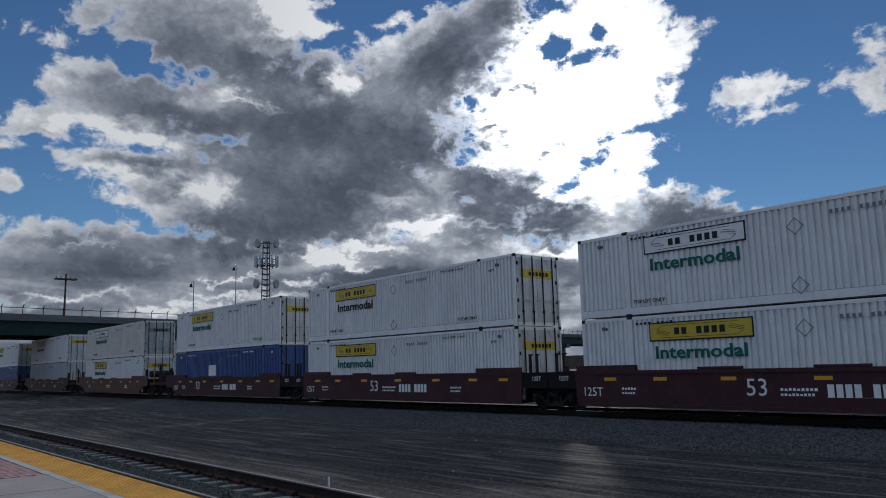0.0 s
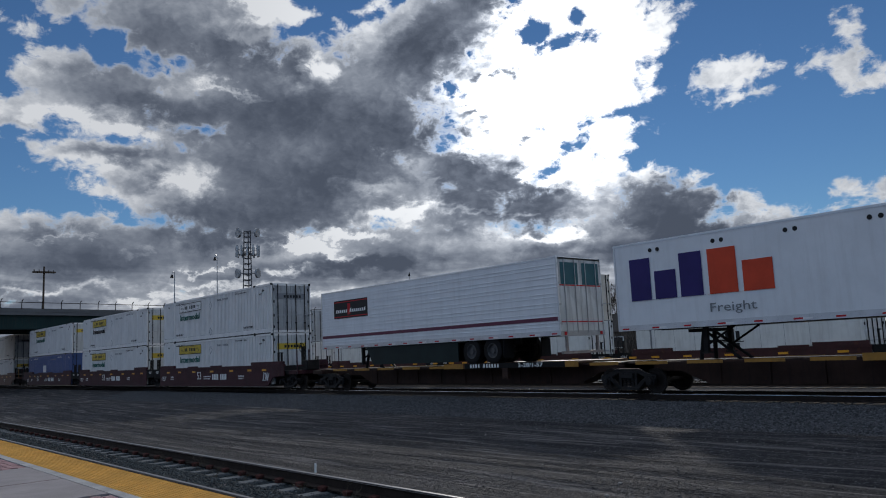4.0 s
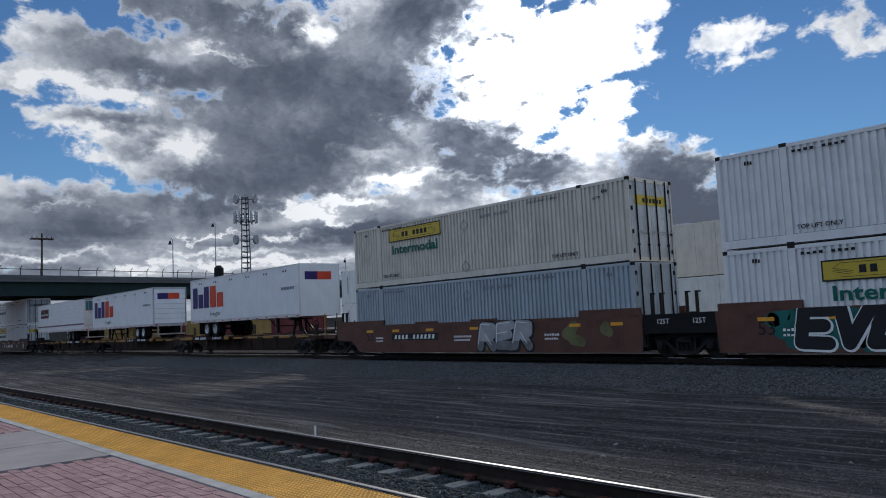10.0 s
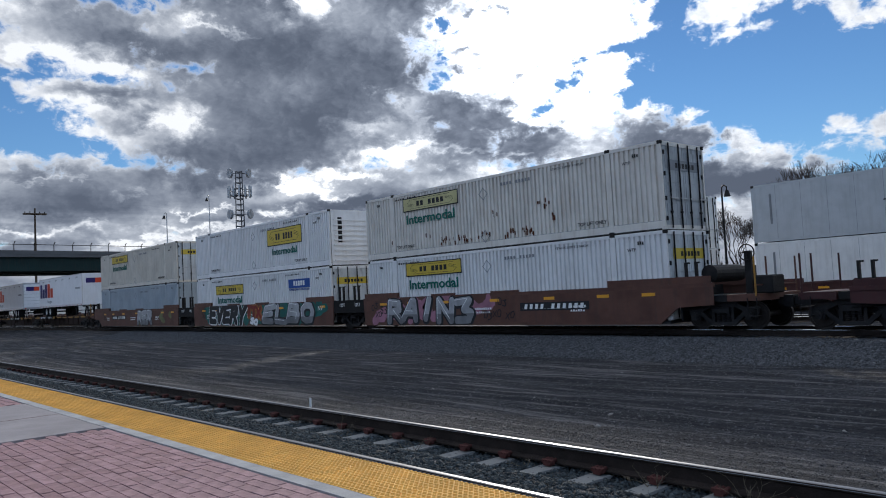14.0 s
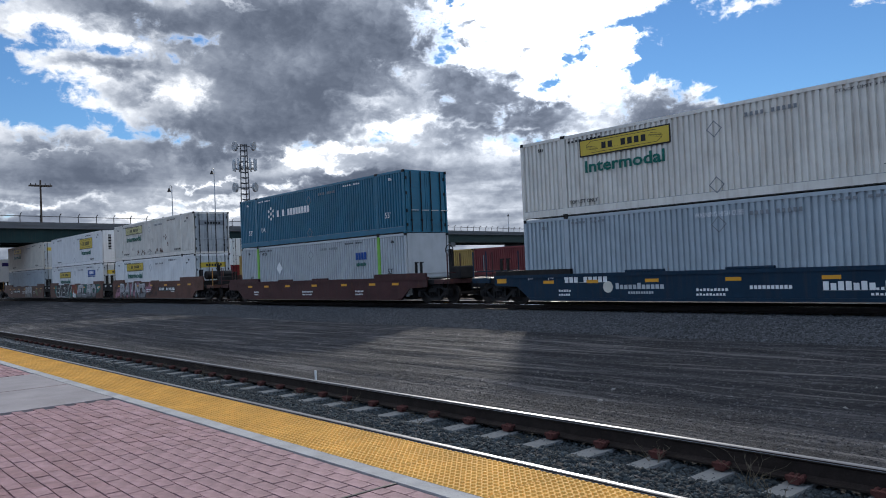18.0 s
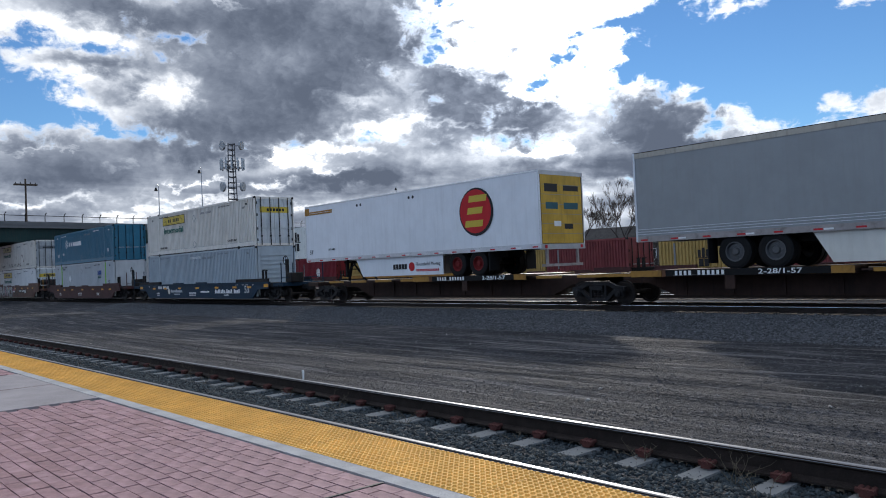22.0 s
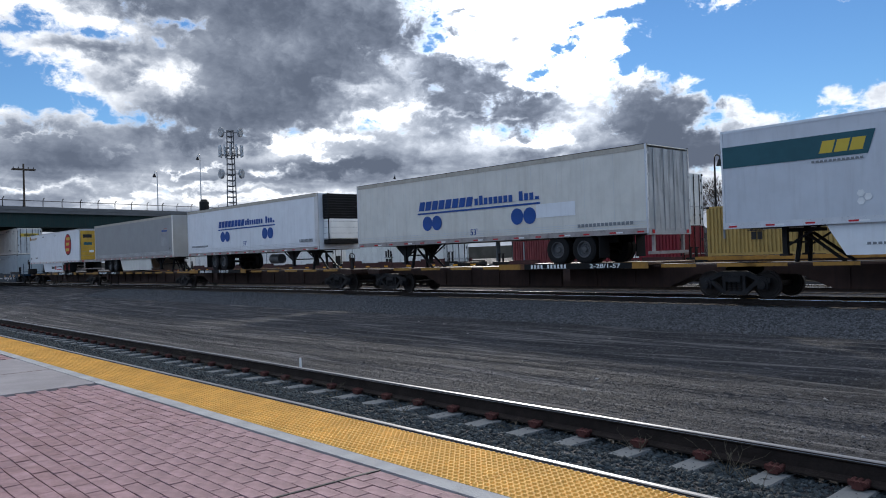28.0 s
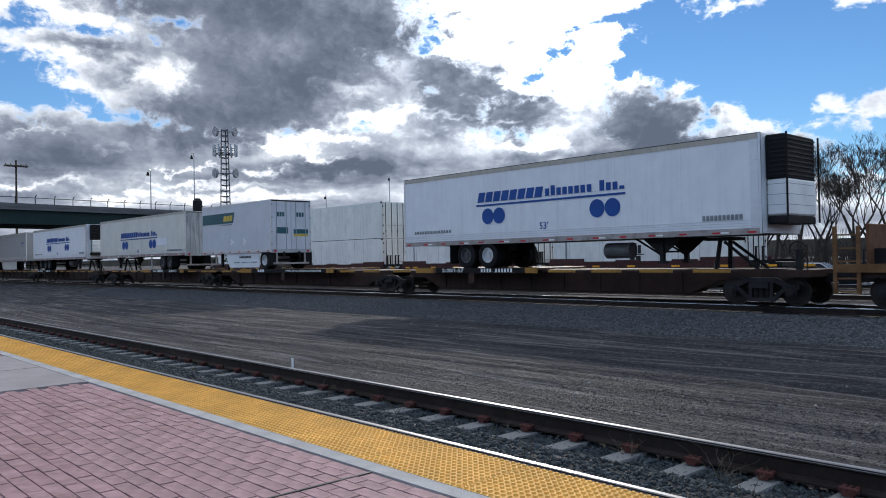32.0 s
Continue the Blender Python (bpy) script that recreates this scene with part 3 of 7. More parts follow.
def lettering(name, words, x0, z0, tall, material, parent, y, wide=None, axis="side", down=False, label="", bold=0.0):
    """Words as thin raised letters on a side that faces -y, or on an end that faces +x."""
    key = ("words", words, material.name, bold)
    if key not in CACHE:
        cu = bpy.data.curves.new("words", "FONT")
        cu.body, cu.size, cu.extrude, cu.resolution_u = words, 1.0, 0.004, 2
        cu.offset = bold
        if down:
            cu.body, cu.space_line = "\n".join(words), 0.8
        ob = bpy.data.objects.new("words", cu)
        me = bpy.data.meshes.new_from_object(ob)
        bpy.data.objects.remove(ob)
        me.materials.clear()
        me.materials.append(material)
        CACHE[key] = me
    me = CACHE[key]
    xs, ys = [v.co.x for v in me.vertices], [v.co.y for v in me.vertices]
    sy = tall / (max(ys) - min(ys))
    sx = sy if wide is None else wide / (max(xs) - min(xs))
    ob = new(name, me)
    ob.parent = parent
    if axis == "side":
        ob.location, ob.rotation_euler = (x0 - min(xs) * sx, y, z0 - min(ys) * sy), (math.pi / 2, 0, 0)
    else:
        ob.location, ob.rotation_euler = (x0, y - min(xs) * sx, z0 - min(ys) * sy), (math.pi / 2, 0, math.pi / 2)
    ob.scale = (sx, sy, 1)
    if label:
        ob["label"] = label
    return ob


def bars(name, heights, x0, x1, z0, z1, material, parent, y, gap=0.14, slant=0.0, label=""):
    """Plain upright bars in the place of a mark, on one thin base line: a number for each gives its height."""
    bm = bmesh.new()
    w = (x1 - x0) / len(heights)
    top = [(x0, z0 + 0.004)]
    for i, h in enumerate(heights):
        if h <= 0:
            continue
        a, b = x0 + i * w + gap * w / 2, x0 + (i + 1) * w - gap * w / 2
        z = z0 + (z1 - z0) * h
        top += [(a, z0 + 0.004), (a + slant * (z - z0), z), (b + slant * (z - z0), z), (b, z0 + 0.004)]
    prism(bm, [(x1, z0), (x0, z0)] + top + [(x1, z0 + 0.004)], y - 0.005, y)
    return part(name, bm, material, parent, label)


def disc(name, x, z, r, material, parent, y, label="", n=28, squash=1.0):
    return piece(name, ("disc", round(r, 3), n, squash), lambda bm: prism(bm, [(r * squash * math.cos(2 * math.pi * i / n), r * math.sin(2 * math.pi * i / n)) for i in range(n)], -0.005, 0), material, parent, (x, y, z), label)


# ---- rolling stock: local x runs from a thing's leading end to its trailing end, z from the rail head, y from the track's middle ----
MAIN_Y, FAR_Y = 22.85, 38.5
MOVING = []


def ride(t):
    """How far the near train has come at t seconds."""
    q = t / 32
    return -302.631 * q - 4.209 * q**2 + 19.586 * q**3 - 5.07 * q**4


def far_ride(t):
    return 5.5 * t + 0.12 * max(0.0, t - 29.0) ** 2


def ribbed(bm, x0, x1, z0, z1, y, pitch=0.2, deep=0.06, flat=0.5, slope=0.1):
    """A pressed steel wall with upright ribs."""
    n = max(2, round((x1 - x0) / pitch))
    w = (x1 - x0) / n
    prof = []
    for i in range(n):
        a = x0 + i * w
        prof += [(a, 0), (a + w * flat / 2, 0), (a + w * (flat / 2 + slope), deep), (a + w * (1 - flat / 2 - slope), deep), (a + w * (1 - flat / 2), 0)]
    prof.append((x1, 0))
    lo = [bm.verts.new((x, y + d, z0)) for x, d in prof]
    hi = [bm.verts.new((x, y + d, z1)) for x, d in prof]
    for i in range(len(prof) - 1):
        bm.faces.new((lo[i], lo[i + 1], hi[i + 1], hi[i]))


def container(paint, u, base, label, y_mid=MAIN_Y, long=16.154, tall=2.896, end="doors", group="containers on the near train", ride_with=ride, door_paint=None, post_paint=None, ribs=0.2, smooth=False):
    c = thing("shipping_container", label, "container", group)
    W = 1.295
    wall_key = ("wall", long, tall, ribs, smooth)

    def wall(bm):
        if smooth:
            box(bm, 0.1, long - 0.1, -W + 0.012, -W + 0.06, 0.16, tall - 0.1)
        else:
            ribbed(bm, 0.1, long - 0.1, 0.3 if long > 15 else 0.16, tall - 0.12, -W + 0.014, ribs)
    piece("side_wall", wall_key, wall, paint, c)
    piece("side_wall", wall_key, wall, paint, c, (long, 0, 0), turn=math.pi)

    if long > 15:
        block("rail_joint", 0.12, long - 0.12, -W - 0.002, -W + 0.02, 0.298, 0.31, GREYINK, c)
        block("rail_joint", 0.12, long - 0.12, -W - 0.003, -W + 0.01, 0.03, 0.055, DARKSTEEL, c)
    if smooth:
        for i in range(1, int(long / 1.22)):
            block("wall_joint", i * 1.22 - 0.006, i * 1.22 + 0.006, -W + 0.008, -W + 0.013, 0.16, tall - 0.1, GREYINK, c)

    def roof(bm):
        box(bm, 0.05, long - 0.05, -W + 0.02, W - 0.02, tall - 0.05, tall - 0.012)
        for i in range(int(long / 0.6)):
            box(bm, 0.3 + i * 0.6, 0.55 + i * 0.6, -W + 0.12, W - 0.12, tall - 0.012, tall - 0.002)
    piece("roof", ("roof", long, tall), roof, paint, c)
    block("floor", 0.05, long - 0.05, -W + 0.04, W - 0.04, 0.06, 0.18, DARKSTEEL, c)
    for side in (-1, 1):
        y0, y1 = sorted((side * W, side * (W - 0.07)))
        block("top_rail", 0.12, long - 0.12, y0, y1, tall - 0.12, tall - 0.01, paint, c)
        block("bottom_rail", 0.12, long - 0.12, y0, y1, 0.03, 0.3 if long > 15 and not smooth else 0.17, paint, c)
        for x in (0.0, long - 0.13):
            block("corner_post", x, x + 0.13, y0 - 0.001, y1 + 0.001, 0.12, tall - 0.12, paint, c)
            for z in (0.0, tall - 0.12):
                block("corner_casting", x - 0.003, x + 0.165, y0 - 0.004, y1 + 0.004, z, z + 0.12, DARKSTEEL if z else paint, c, bevel=0.012)
        if long > 15:
            for x in (1.98, long - 1.98 - 0.2):
                block("lift_post", x, x + 0.2, y0 - 0.006, y1 + 0.006, 0.03, tall - 0.02, post_paint or paint, c)
                block("lift_casting", x - 0.01, x + 0.21, y0 - 0.01, y1 + 0.01, tall - 0.1, tall + 0.02, DARKSTEEL, c, bevel=0.012)
                block("lift_foot", x - 0.01, x + 0.21, y0 - 0.01, y1 + 0.01, -0.02, 0.1, DARKSTEEL, c, bevel=0.012)

    def front(bm):
        box(bm, 0.02, 0.07, -W + 0.08, W - 0.08, 0.1, tall - 0.1)
    piece("front_wall", ("front", tall), front, paint, c)
    X = long
    if end == "doors":
        dp = door_paint or paint
        for y0, y1 in ((-W + 0.13, -0.012), (0.012, W - 0.13)):
            def leaf(bm, y0=y0, y1=y1):
                box(bm, X - 0.06, X - 0.022, y0, y1, 0.16, tall - 0.15)
                for i in range(4):
                    z = 0.4 + i * (tall - 0.6) / 4
                    box(bm, X - 0.022, X - 0.006, y0 + 0.1, y1 - 0.1, z, z + (tall - 0.6) / 4 - 0.12)
            d = piece("door", ("leaf", long, tall, y0), leaf, dp, c)
            for y in (y0 + 0.28, y1 - 0.28):
                piece("lock_rod", ("rod", tall), lambda bm: tube(bm, (0, 0, 0.06), (0, 0, tall - 0.06), 0.026, 8), DARKSTEEL, d, (X + 0.03, y, 0))
                block("rod_bracket", X - 0.02, X + 0.05, y - 0.05, y + 0.05, 0.55, 0.62, DARKSTEEL, d)
                block("door_handle", X + 0.03, X + 0.055, y - 0.02, y + 0.42, 1.02, 1.06, GALV, d)
            for z in (0.3, 0.95, 1.75, 2.45):
                yh = y0 if y0 < -0.1 else y1 - 0.06
                if z < tall - 0.2:
                    block("hinge", X - 0.02, X + 0.02, yh, yh + 0.06, z, z + 0.14, DARKSTEEL, d)
        block("door_header", X - 0.08, X - 0.005, -W + 0.13, W - 0.13, tall - 0.15, tall - 0.01, paint, c)
        block("door_sill", X - 0.08, X - 0.005, -W + 0.13, W - 0.13, 0.02, 0.16, paint, c)
    else:
        def panel(bm):
            box(bm, X - 0.07, X - 0.03, -W + 0.13, W - 0.13, 0.05, tall - 0.02)
        piece("end_panel", ("panel", long, tall, end), panel, paint, c)
        for i in range(9 if end == "ribs" else 5):
            z = 0.25 + i * (0.26 if end == "ribs" else 0.19)
            block("end_rib", X - 0.03, X + 0.012, -W + 0.3, W - 0.2, z, z + 0.06, paint, c)
        block("soot_streak", X - 0.028, X - 0.02, -0.75, -0.5, 1.2, 2.5, DARKSTEEL, c, "black soot streak") if end == "ribs" and paint is WHITE else None
    MOVING.append((c, u, base, y_mid, ride_with))
    return c


def yellow_mark(c, x0, x1, z0, z1, fill=YELLOW, border=BLACKINK, ink=BLACKINK):
    """The yellow name board: a dark border, a fold at each end and a row of plain bars."""
    y = -1.301
    m = min(0.045, (z1 - z0) * 0.08)
    board = block("name_board", x0, x1, y, y + 0.012, z0, z1, border, c, "yellow name board with dark border")
    block("board_face", x0 + m, x1 - m, y - 0.004, y + 0.002, z0 + m, z1 - m, fill, c)
    w, h = x1 - x0, z1 - z0
    bars("board_mark", (1, 1, 0.0, 1, 1, 1, 1), x0 + w * 0.25, x0 + w * 0.76, z0 + h * 0.32, z0 + h * 0.68, ink, c, y - 0.004, 0.34)

    def ribbon(bm, a, b, za, zb, t):
        prism(bm, [(x0 + w * a, z0 + h * za), (x0 + w * b, z0 + h * zb), (x0 + w * b, z0 + h * (zb + t)), (x0 + w * a, z0 + h * (za + t))], y - 0.008, y - 0.004)
    for a, b, za, zb in ((0.14, 0.86, 0.82, 0.82), (0.14, 0.86, 0.17, 0.17), (0.14, 0.08, 0.82, 0.6), (0.86, 0.92, 0.17, 0.38), (0.08, 0.22, 0.6, 0.42), (0.08, 0.22, 0.52, 0.34), (0.78, 0.92, 0.62, 0.46), (0.78, 0.92, 0.54, 0.38), (0.08, 0.2, 0.44, 0.27), (0.8, 0.92, 0.7, 0.54)):
        bm = bmesh.new()
        ribbon(bm, a, b, za, zb, 0.022)
        part("board_ribbon", bm, ink, c)
    return board


def small_words(c, long=16.154, tall=2.896, ink=BLACKINK, words="TOP LIFT ONLY"):
    y = -1.303
    if words:
        for x in (2.3, long - 3.5):
            lettering("lift_note", words, x, 0.42, 0.13, ink, c, y, 1.25, bold=0.012)
    for x, n in ((2.3, 9),) + (() if words else ((long - 4.9, 8),)):
        bars("stencil_line", (1, 0.8, 1, 1, 0, 1, 1, 0.8, 1)[:n], x, x + 1.5, tall - 0.3, tall - 0.22, ink, c, y, 0.4)
    for x in (0.9, long - 1.1):
        bars("stencil_mark", (1, 1, 0.8), x, x + 0.26, tall - 0.42, tall - 0.3, ink, c, y, 0.35)
    if words:
        lettering("stack_note", "STACK LIMIT 3 HIGH", long - 4.6, tall - 0.31, 0.085, ink, c, y, 1.5)
        lettering("lift_code", "WTP", long - 1.5, tall - 0.62, 0.11, ink, c, y)
    bars("stencil_number", (1, 1, 1, 1, 0, 1, 1, 1, 1, 1), long - 7.2, long - 5.6, tall - 0.5, tall - 0.38, GREYINK, c, y, 0.45)
    for x, z in ((8.0, 0.5), (8.0, 2.2)):
        bm = bmesh.new()
        for i in range(4):
            a, b = math.pi / 2 * i, math.pi / 2 * (i + 1)
            p, q = (math.cos(a), math.sin(a)), (math.cos(b), math.sin(b))
            prism(bm, [(x + 0.26 * p[0], z + 0.26 * p[1]), (x + 0.26 * q[0], z + 0.26 * q[1]), (x + 0.22 * q[0], z + 0.22 * q[1]), (x + 0.22 * p[0], z + 0.22 * p[1])], y - 0.004, y)
        part("placard_holder", bm, GREYINK, c)


def mode_word(c, x, z, ink=GREENINK, wide=3.2, tall=0.42):
    lettering("mode_word", "Intermodal", x, z, tall, ink, c, -1.303, wide, label="dark green lettering", bold=0.022)


def board_container(u, base, paint=WHITE, label="", board=(2.85, 6.5, 2.02, 2.63), word=(3.06, 1.45, 3.2, 0.42), fill=YELLOW, end="doors", door_paint=None, ink=GREENINK):
    c = container(paint, u, base, label, end=end, door_paint=door_paint or WORN)
    yellow_mark(c, *board, fill=fill)
    mode_word(c, word[0], word[1], ink, word[2], word[3])
    small_words(c)
    if end == "doors":
        block("door_board", 16.154, 16.158, -0.95, 0.95, 1.95, 2.3, YELLOW if door_paint is not GRIME else GREYINK, c)
        for i in range(6):
            block("door_board_mark", 16.158, 16.161, -0.5 + i * 0.2, -0.36 + i * 0.2, 2.04, 2.2, BLACKINK, c)
    return c


def wheel_pair(bm, r=0.42):
    prof = ((-0.07, r * 0.35), (-0.07, r * 0.8), (-0.05, r * 0.84), (-0.05, r), (0.06, r * 0.985), (0.06, r * 0.84), (0.03, r * 0.8), (0.03, r * 0.35))
    for side in (-1, 1):
        n = 24
        rings = []
        for dy, rr in prof:
            rings.append([bm.verts.new((rr * math.cos(2 * math.pi * i / n), side * (0.76 - dy), rr * math.sin(2 * math.pi * i / n))) for i in range(n)])
        for a, b in zip(rings, rings[1:]):
            for i in range(n):
                bm.faces.new((a[i], a[(i + 1) % n], b[(i + 1) % n], b[i]))
        bm.faces.new(rings[0]), bm.faces.new(rings[-1])
    tube(bm, (0, -0.95, 0), (0, 0.95, 0), 0.08, 10)


def side_frame(bm):
    """A cast truck side: arched top member, sagging bottom member, two columns, springs, bolster end and bearing boxes, with open windows between."""
    prism(bm, [(-1.1, 0.48), (-1.1, 0.62), (-0.75, 0.67), (-0.42, 0.83), (0.42, 0.83), (0.75, 0.67), (1.1, 0.62), (1.1, 0.48), (0.7, 0.54), (0.38, 0.69), (-0.38, 0.69), (-0.7, 0.54)], -1.12, -0.98)
    prism(bm, [(-0.78, 0.5), (-0.36, 0.13), (0.36, 0.13), (0.78, 0.5), (0.66, 0.55), (0.30, 0.24), (-0.30, 0.24), (-0.66, 0.55)], -1.12, -0.98)
    for x in (-0.31, 0.31):
        box(bm, x - 0.045, x + 0.045, -1.11, -0.99, 0.2, 0.72)
    box(bm, -0.24, 0.24, -1.18, -0.94, 0.52, 0.68)
    for x in (-0.16, 0.0, 0.16):
        for i in range(5):
            z = 0.25 + i * 0.055
            tube(bm, (x, -1.05, z), (x, -1.05, z + 0.03), 0.068, 10)
    for x in (-0.88, 0.88):
        prism(bm, [(x - 0.15, 0.3), (x + 0.15, 0.3), (x + 0.17, 0.5), (x + 0.11, 0.6), (x - 0.11, 0.6), (x - 0.17, 0.5)], -1.15, -0.97)
        tube(bm, (x, -1.23, 0.42), (x, -0.96, 0.42), 0.12, 14)
        tube(bm, (x, -1.25, 0.42), (x, -1.23, 0.42), 0.07, 10)


def bogie(car, x):
    """A two-axle truck, its frames and wheel pairs parts of the car."""
    for turn in (0.0, math.pi):
        piece("side_frame", "side_frame", side_frame, TRUCK, car, (x, 0, 0), turn=turn)
    block("bolster", x - 0.2, x + 0.2, -1.0, 1.0, 0.4, 0.75, DARKSTEEL, car, bevel=0.02)
    for dx in (-0.88, 0.88):
        piece("wheelset", "wheelset", wheel_pair, WHEEL_STEEL, car, (x + dx, 0, 0.42))


def coupler(car, x, way):
    piece("coupler", ("coupler", way), lambda bm: (box(bm, min(0, way * 0.8), max(0, way * 0.8), -0.1, 0.1, 0.68, 0.92), box(bm, min(way * 0.72, way), max(way * 0.72, way), -0.18, 0.16, 0.62, 0.98)), DARKSTEEL, car, (x, 0, 0))


def well_car(u, paint, label, top=1.45, low=0.2, ends=(True, True), long=16.154, y_mid=MAIN_Y, ride_with=ride, group="cars of the near train", marks=WHITEINK, shelf=0.16):
    """One well of a container car between two trucks; ends says where it couples to another car."""
    c = thing("well_car", label, "rail car", group)
    S = 1.44
    tl, tr = -1.64, long + 1.64

    el, er = -1.55 if ends[0] else -0.32, long + 1.55 if ends[1] else long + 0.32

    def sill_of(p, q):
        def sill(bm):
            lower = [(0.35 if p < -1 else -0.25, low), (long - 0.35 if q > long + 1 else long + 0.25, low)]
            if q > long + 1:
                lower += [(long + 0.35, low + 0.52), (q, low + 0.58)]
            up = [(q, top - 0.05), (p, top - 0.05)]
            if p < -1:
                up += [(p, low + 0.58), (-0.35, low + 0.52)]
            prism(bm, lower + up, -S, -S + 0.05)
        return sill

    piece("side_sill", ("sill", top, low, long, el, er), sill_of(el, er), paint, c)
    piece("side_sill", ("sill", top, low, long, long - er, long - el), sill_of(long - er, long - el), paint, c, (long, 0, 0), turn=math.pi)
    for s in (-1, 1):
        y0, y1 = sorted((s * (S + (0.002 if paint is WELL_BROWN else 0.03)), s * (S - 0.14)))
        block("top_chord", el, er, y0, y1, top - 0.14, top - 0.02, paint, c)
        block("bottom_chord", 0.35, long - 0.35, y0, y1, low, low + 0.1, paint, c)
        for p, q in ((el + 0.1, 2.3), (long - 2.3, er - 0.1)):
            block("side_shelf", p, q, y0 + 0.01, y1 - 0.01, top - 0.02, top + shelf, paint if paint is not WELL_BLUE else DARKSTEEL, c)
        for p in (4.6, 8.2):
            block("guide_rail", p, p + 1.5, y0 + 0.03, y1 - 0.03, top - 0.02, top + 0.06, paint, c, bevel=0.015)

    def floor(bm):
        box(bm, 0.0, long, -S + 0.05, S - 0.05, low + 0.02, low + 0.1)
    piece("well_floor", ("wfloor", low, long), floor, DARKSTEEL, c)
    for a, b, e in ((-1.9, -0.35, 0), (long + 0.35, long + 1.9, 1)):
        piece("end_platform", ("plat", top, e, long), lambda bm: (box(bm, a, b, -1.3, 1.3, 0.85, 1.05), box(bm, min(a, b) + 0.1, max(a, b) - 0.1, -0.35, 0.35, 0.6, 0.85), box(bm, (b - 0.06) if e == 0 else a, b if e == 0 else a + 0.06, -1.3, 1.3, 0.3, top - 0.1)), DARKSTEEL, c)
    for e, x, way in ((ends[0], tl, -1), (ends[1], tr, 1)):
        if e:
            coupler(c, x + way * 1.25, way)
            block("end_sill", min(x + way * 0.3, x + way * 1.3), max(x + way * 0.3, x + way * 1.3), -1.35, 1.35, 0.86, 1.06, paint, c)
            for y in (-1.34, -0.6, 1.34):
                piece("grab_post", "grab_post", lambda bm: tube(bm, (0, 0, 1.0), (0, 0, 2.15), 0.03, 6), DECKYEL if y < -1 and paint is WELL_BROWN else paint, c, (x + way * 1.2, y, 0))
            block("handrail", x + way * 1.2 - 0.02, x + way * 1.2 + 0.02, -1.34, 1.34, 1.3, 1.34, paint, c)
            for z in (0.4, 0.65):
                block("step", x + way * 1.1 - 0.15, x + way * 1.1 + 0.15, -1.42, -1.2, z, z + 0.03, DARKSTEEL, c)
            for dx in (-0.15, 0.13):
                block("step_bar", x + way * 1.1 + dx, x + way * 1.1 + dx + 0.02, -1.42, -1.39, 0.4, 0.95, DARKSTEEL, c)
            bogie(c, x)
        if way == 1 and e:
            piece("brake_wheel", "brake_wheel", ring_wheel, DARKSTEEL, c, (x + 0.7, -0.75, 2.3))
            block("brake_stand", x + 0.6, x + 0.8, -0.72, -0.6, 1.0, 2.35, DARKSTEEL, c)
            block("valve_box", x + 0.95, x + 1.5, -0.9, -0.1, 1.06, 1.6, DARKSTEEL, c, bevel=0.04)
            if paint is WELL_BROWN:
                piece("air_tank", "air_tank", lambda bm: tube(bm, (0, -1.1, 0), (0, 0.7, 0), 0.27, 16), DARKSTEEL, c, (x - 0.35, 0, 1.72), "round dark air tank")
    if not ends[1]:
        bogie(c, tr)
    for e, a, b in ((ends[0], -1.62, -0.32), (ends[1], long + 0.32, long + 1.62)):
        if not e:
            block("end_panel", a, b, -1.42, -1.36, 0.8, top - 0.04, BLACK, c, "grimy black end panel")
            block("end_panel", a, b, 1.36, 1.42, 0.8, top - 0.04, BLACK, c)
            lettering("capacity", "125T", a + 0.55, top - 0.35, 0.16, WHITEINK, c, -1.424)
        block("under_gear", a, b, -0.95, 0.95, 0.45, 0.86, BLACK, c)
        for dx in (0.25, 0.6):
            piece("guide_post", ("guide", top), lambda bm: (box(bm, -0.035, 0.035, -0.05, 0.05, top - 0.1, top + 0.6), box(bm, -0.035, 0.12, -0.05, 0.05, top + 0.6, top + 0.65)), DARKSTEEL, c, (a + dx, -1.2, 0))
        for z in (0.62, 0.92):
            piece("brake_pipe", ("bpipe", round(b - a, 2)), lambda bm: tube(bm, (0, 0, 0), (b - a, 0, 0.1), 0.03, 6), BLACK, c, (a, -1.2, z))
    for x in (1.0, 3.0, 5.4, 8.2, 11.0, 13.4, 15.2):
        block("reflector", x, x + 0.5, -S - 0.012, -S - 0.002, top - 0.36, top - 0.25, SAFETY, c)
    for x, n in ((1.7, 5), (7.2, 9), (12.2, 6)):
        bars("data_line", (1, 0.8, 1, 1, 0.8, 1, 1, 0.9, 1)[:n], x, x + 0.12 * n, top - 0.66, top - 0.58, marks, c, -S - 0.004, 0.35)
        bars("data_line", (0.9, 1, 0.8, 1, 1, 0.8, 1, 1, 1)[:n], x, x + 0.11 * n, top - 0.8, top - 0.73, marks, c, -S - 0.004, 0.35)
    MOVING.append((c, u, 0, y_mid, ride_with))
    return c


def ring_wheel(bm):
    n, r = 20, 0.24
    for i in range(n):
        a, b = 2 * math.pi * i / n, 2 * math.pi * (i + 1) / n
        tube(bm, (r * math.cos(a), 0, r * math.sin(a)), (r * math.cos(b), 0, r * math.sin(b)), 0.02, 6)
    for i in range(4):
        a = math.pi / 2 * i
        tube(bm, (0, 0, 0), (r * math.cos(a), 0, r * math.sin(a)), 0.014, 6)


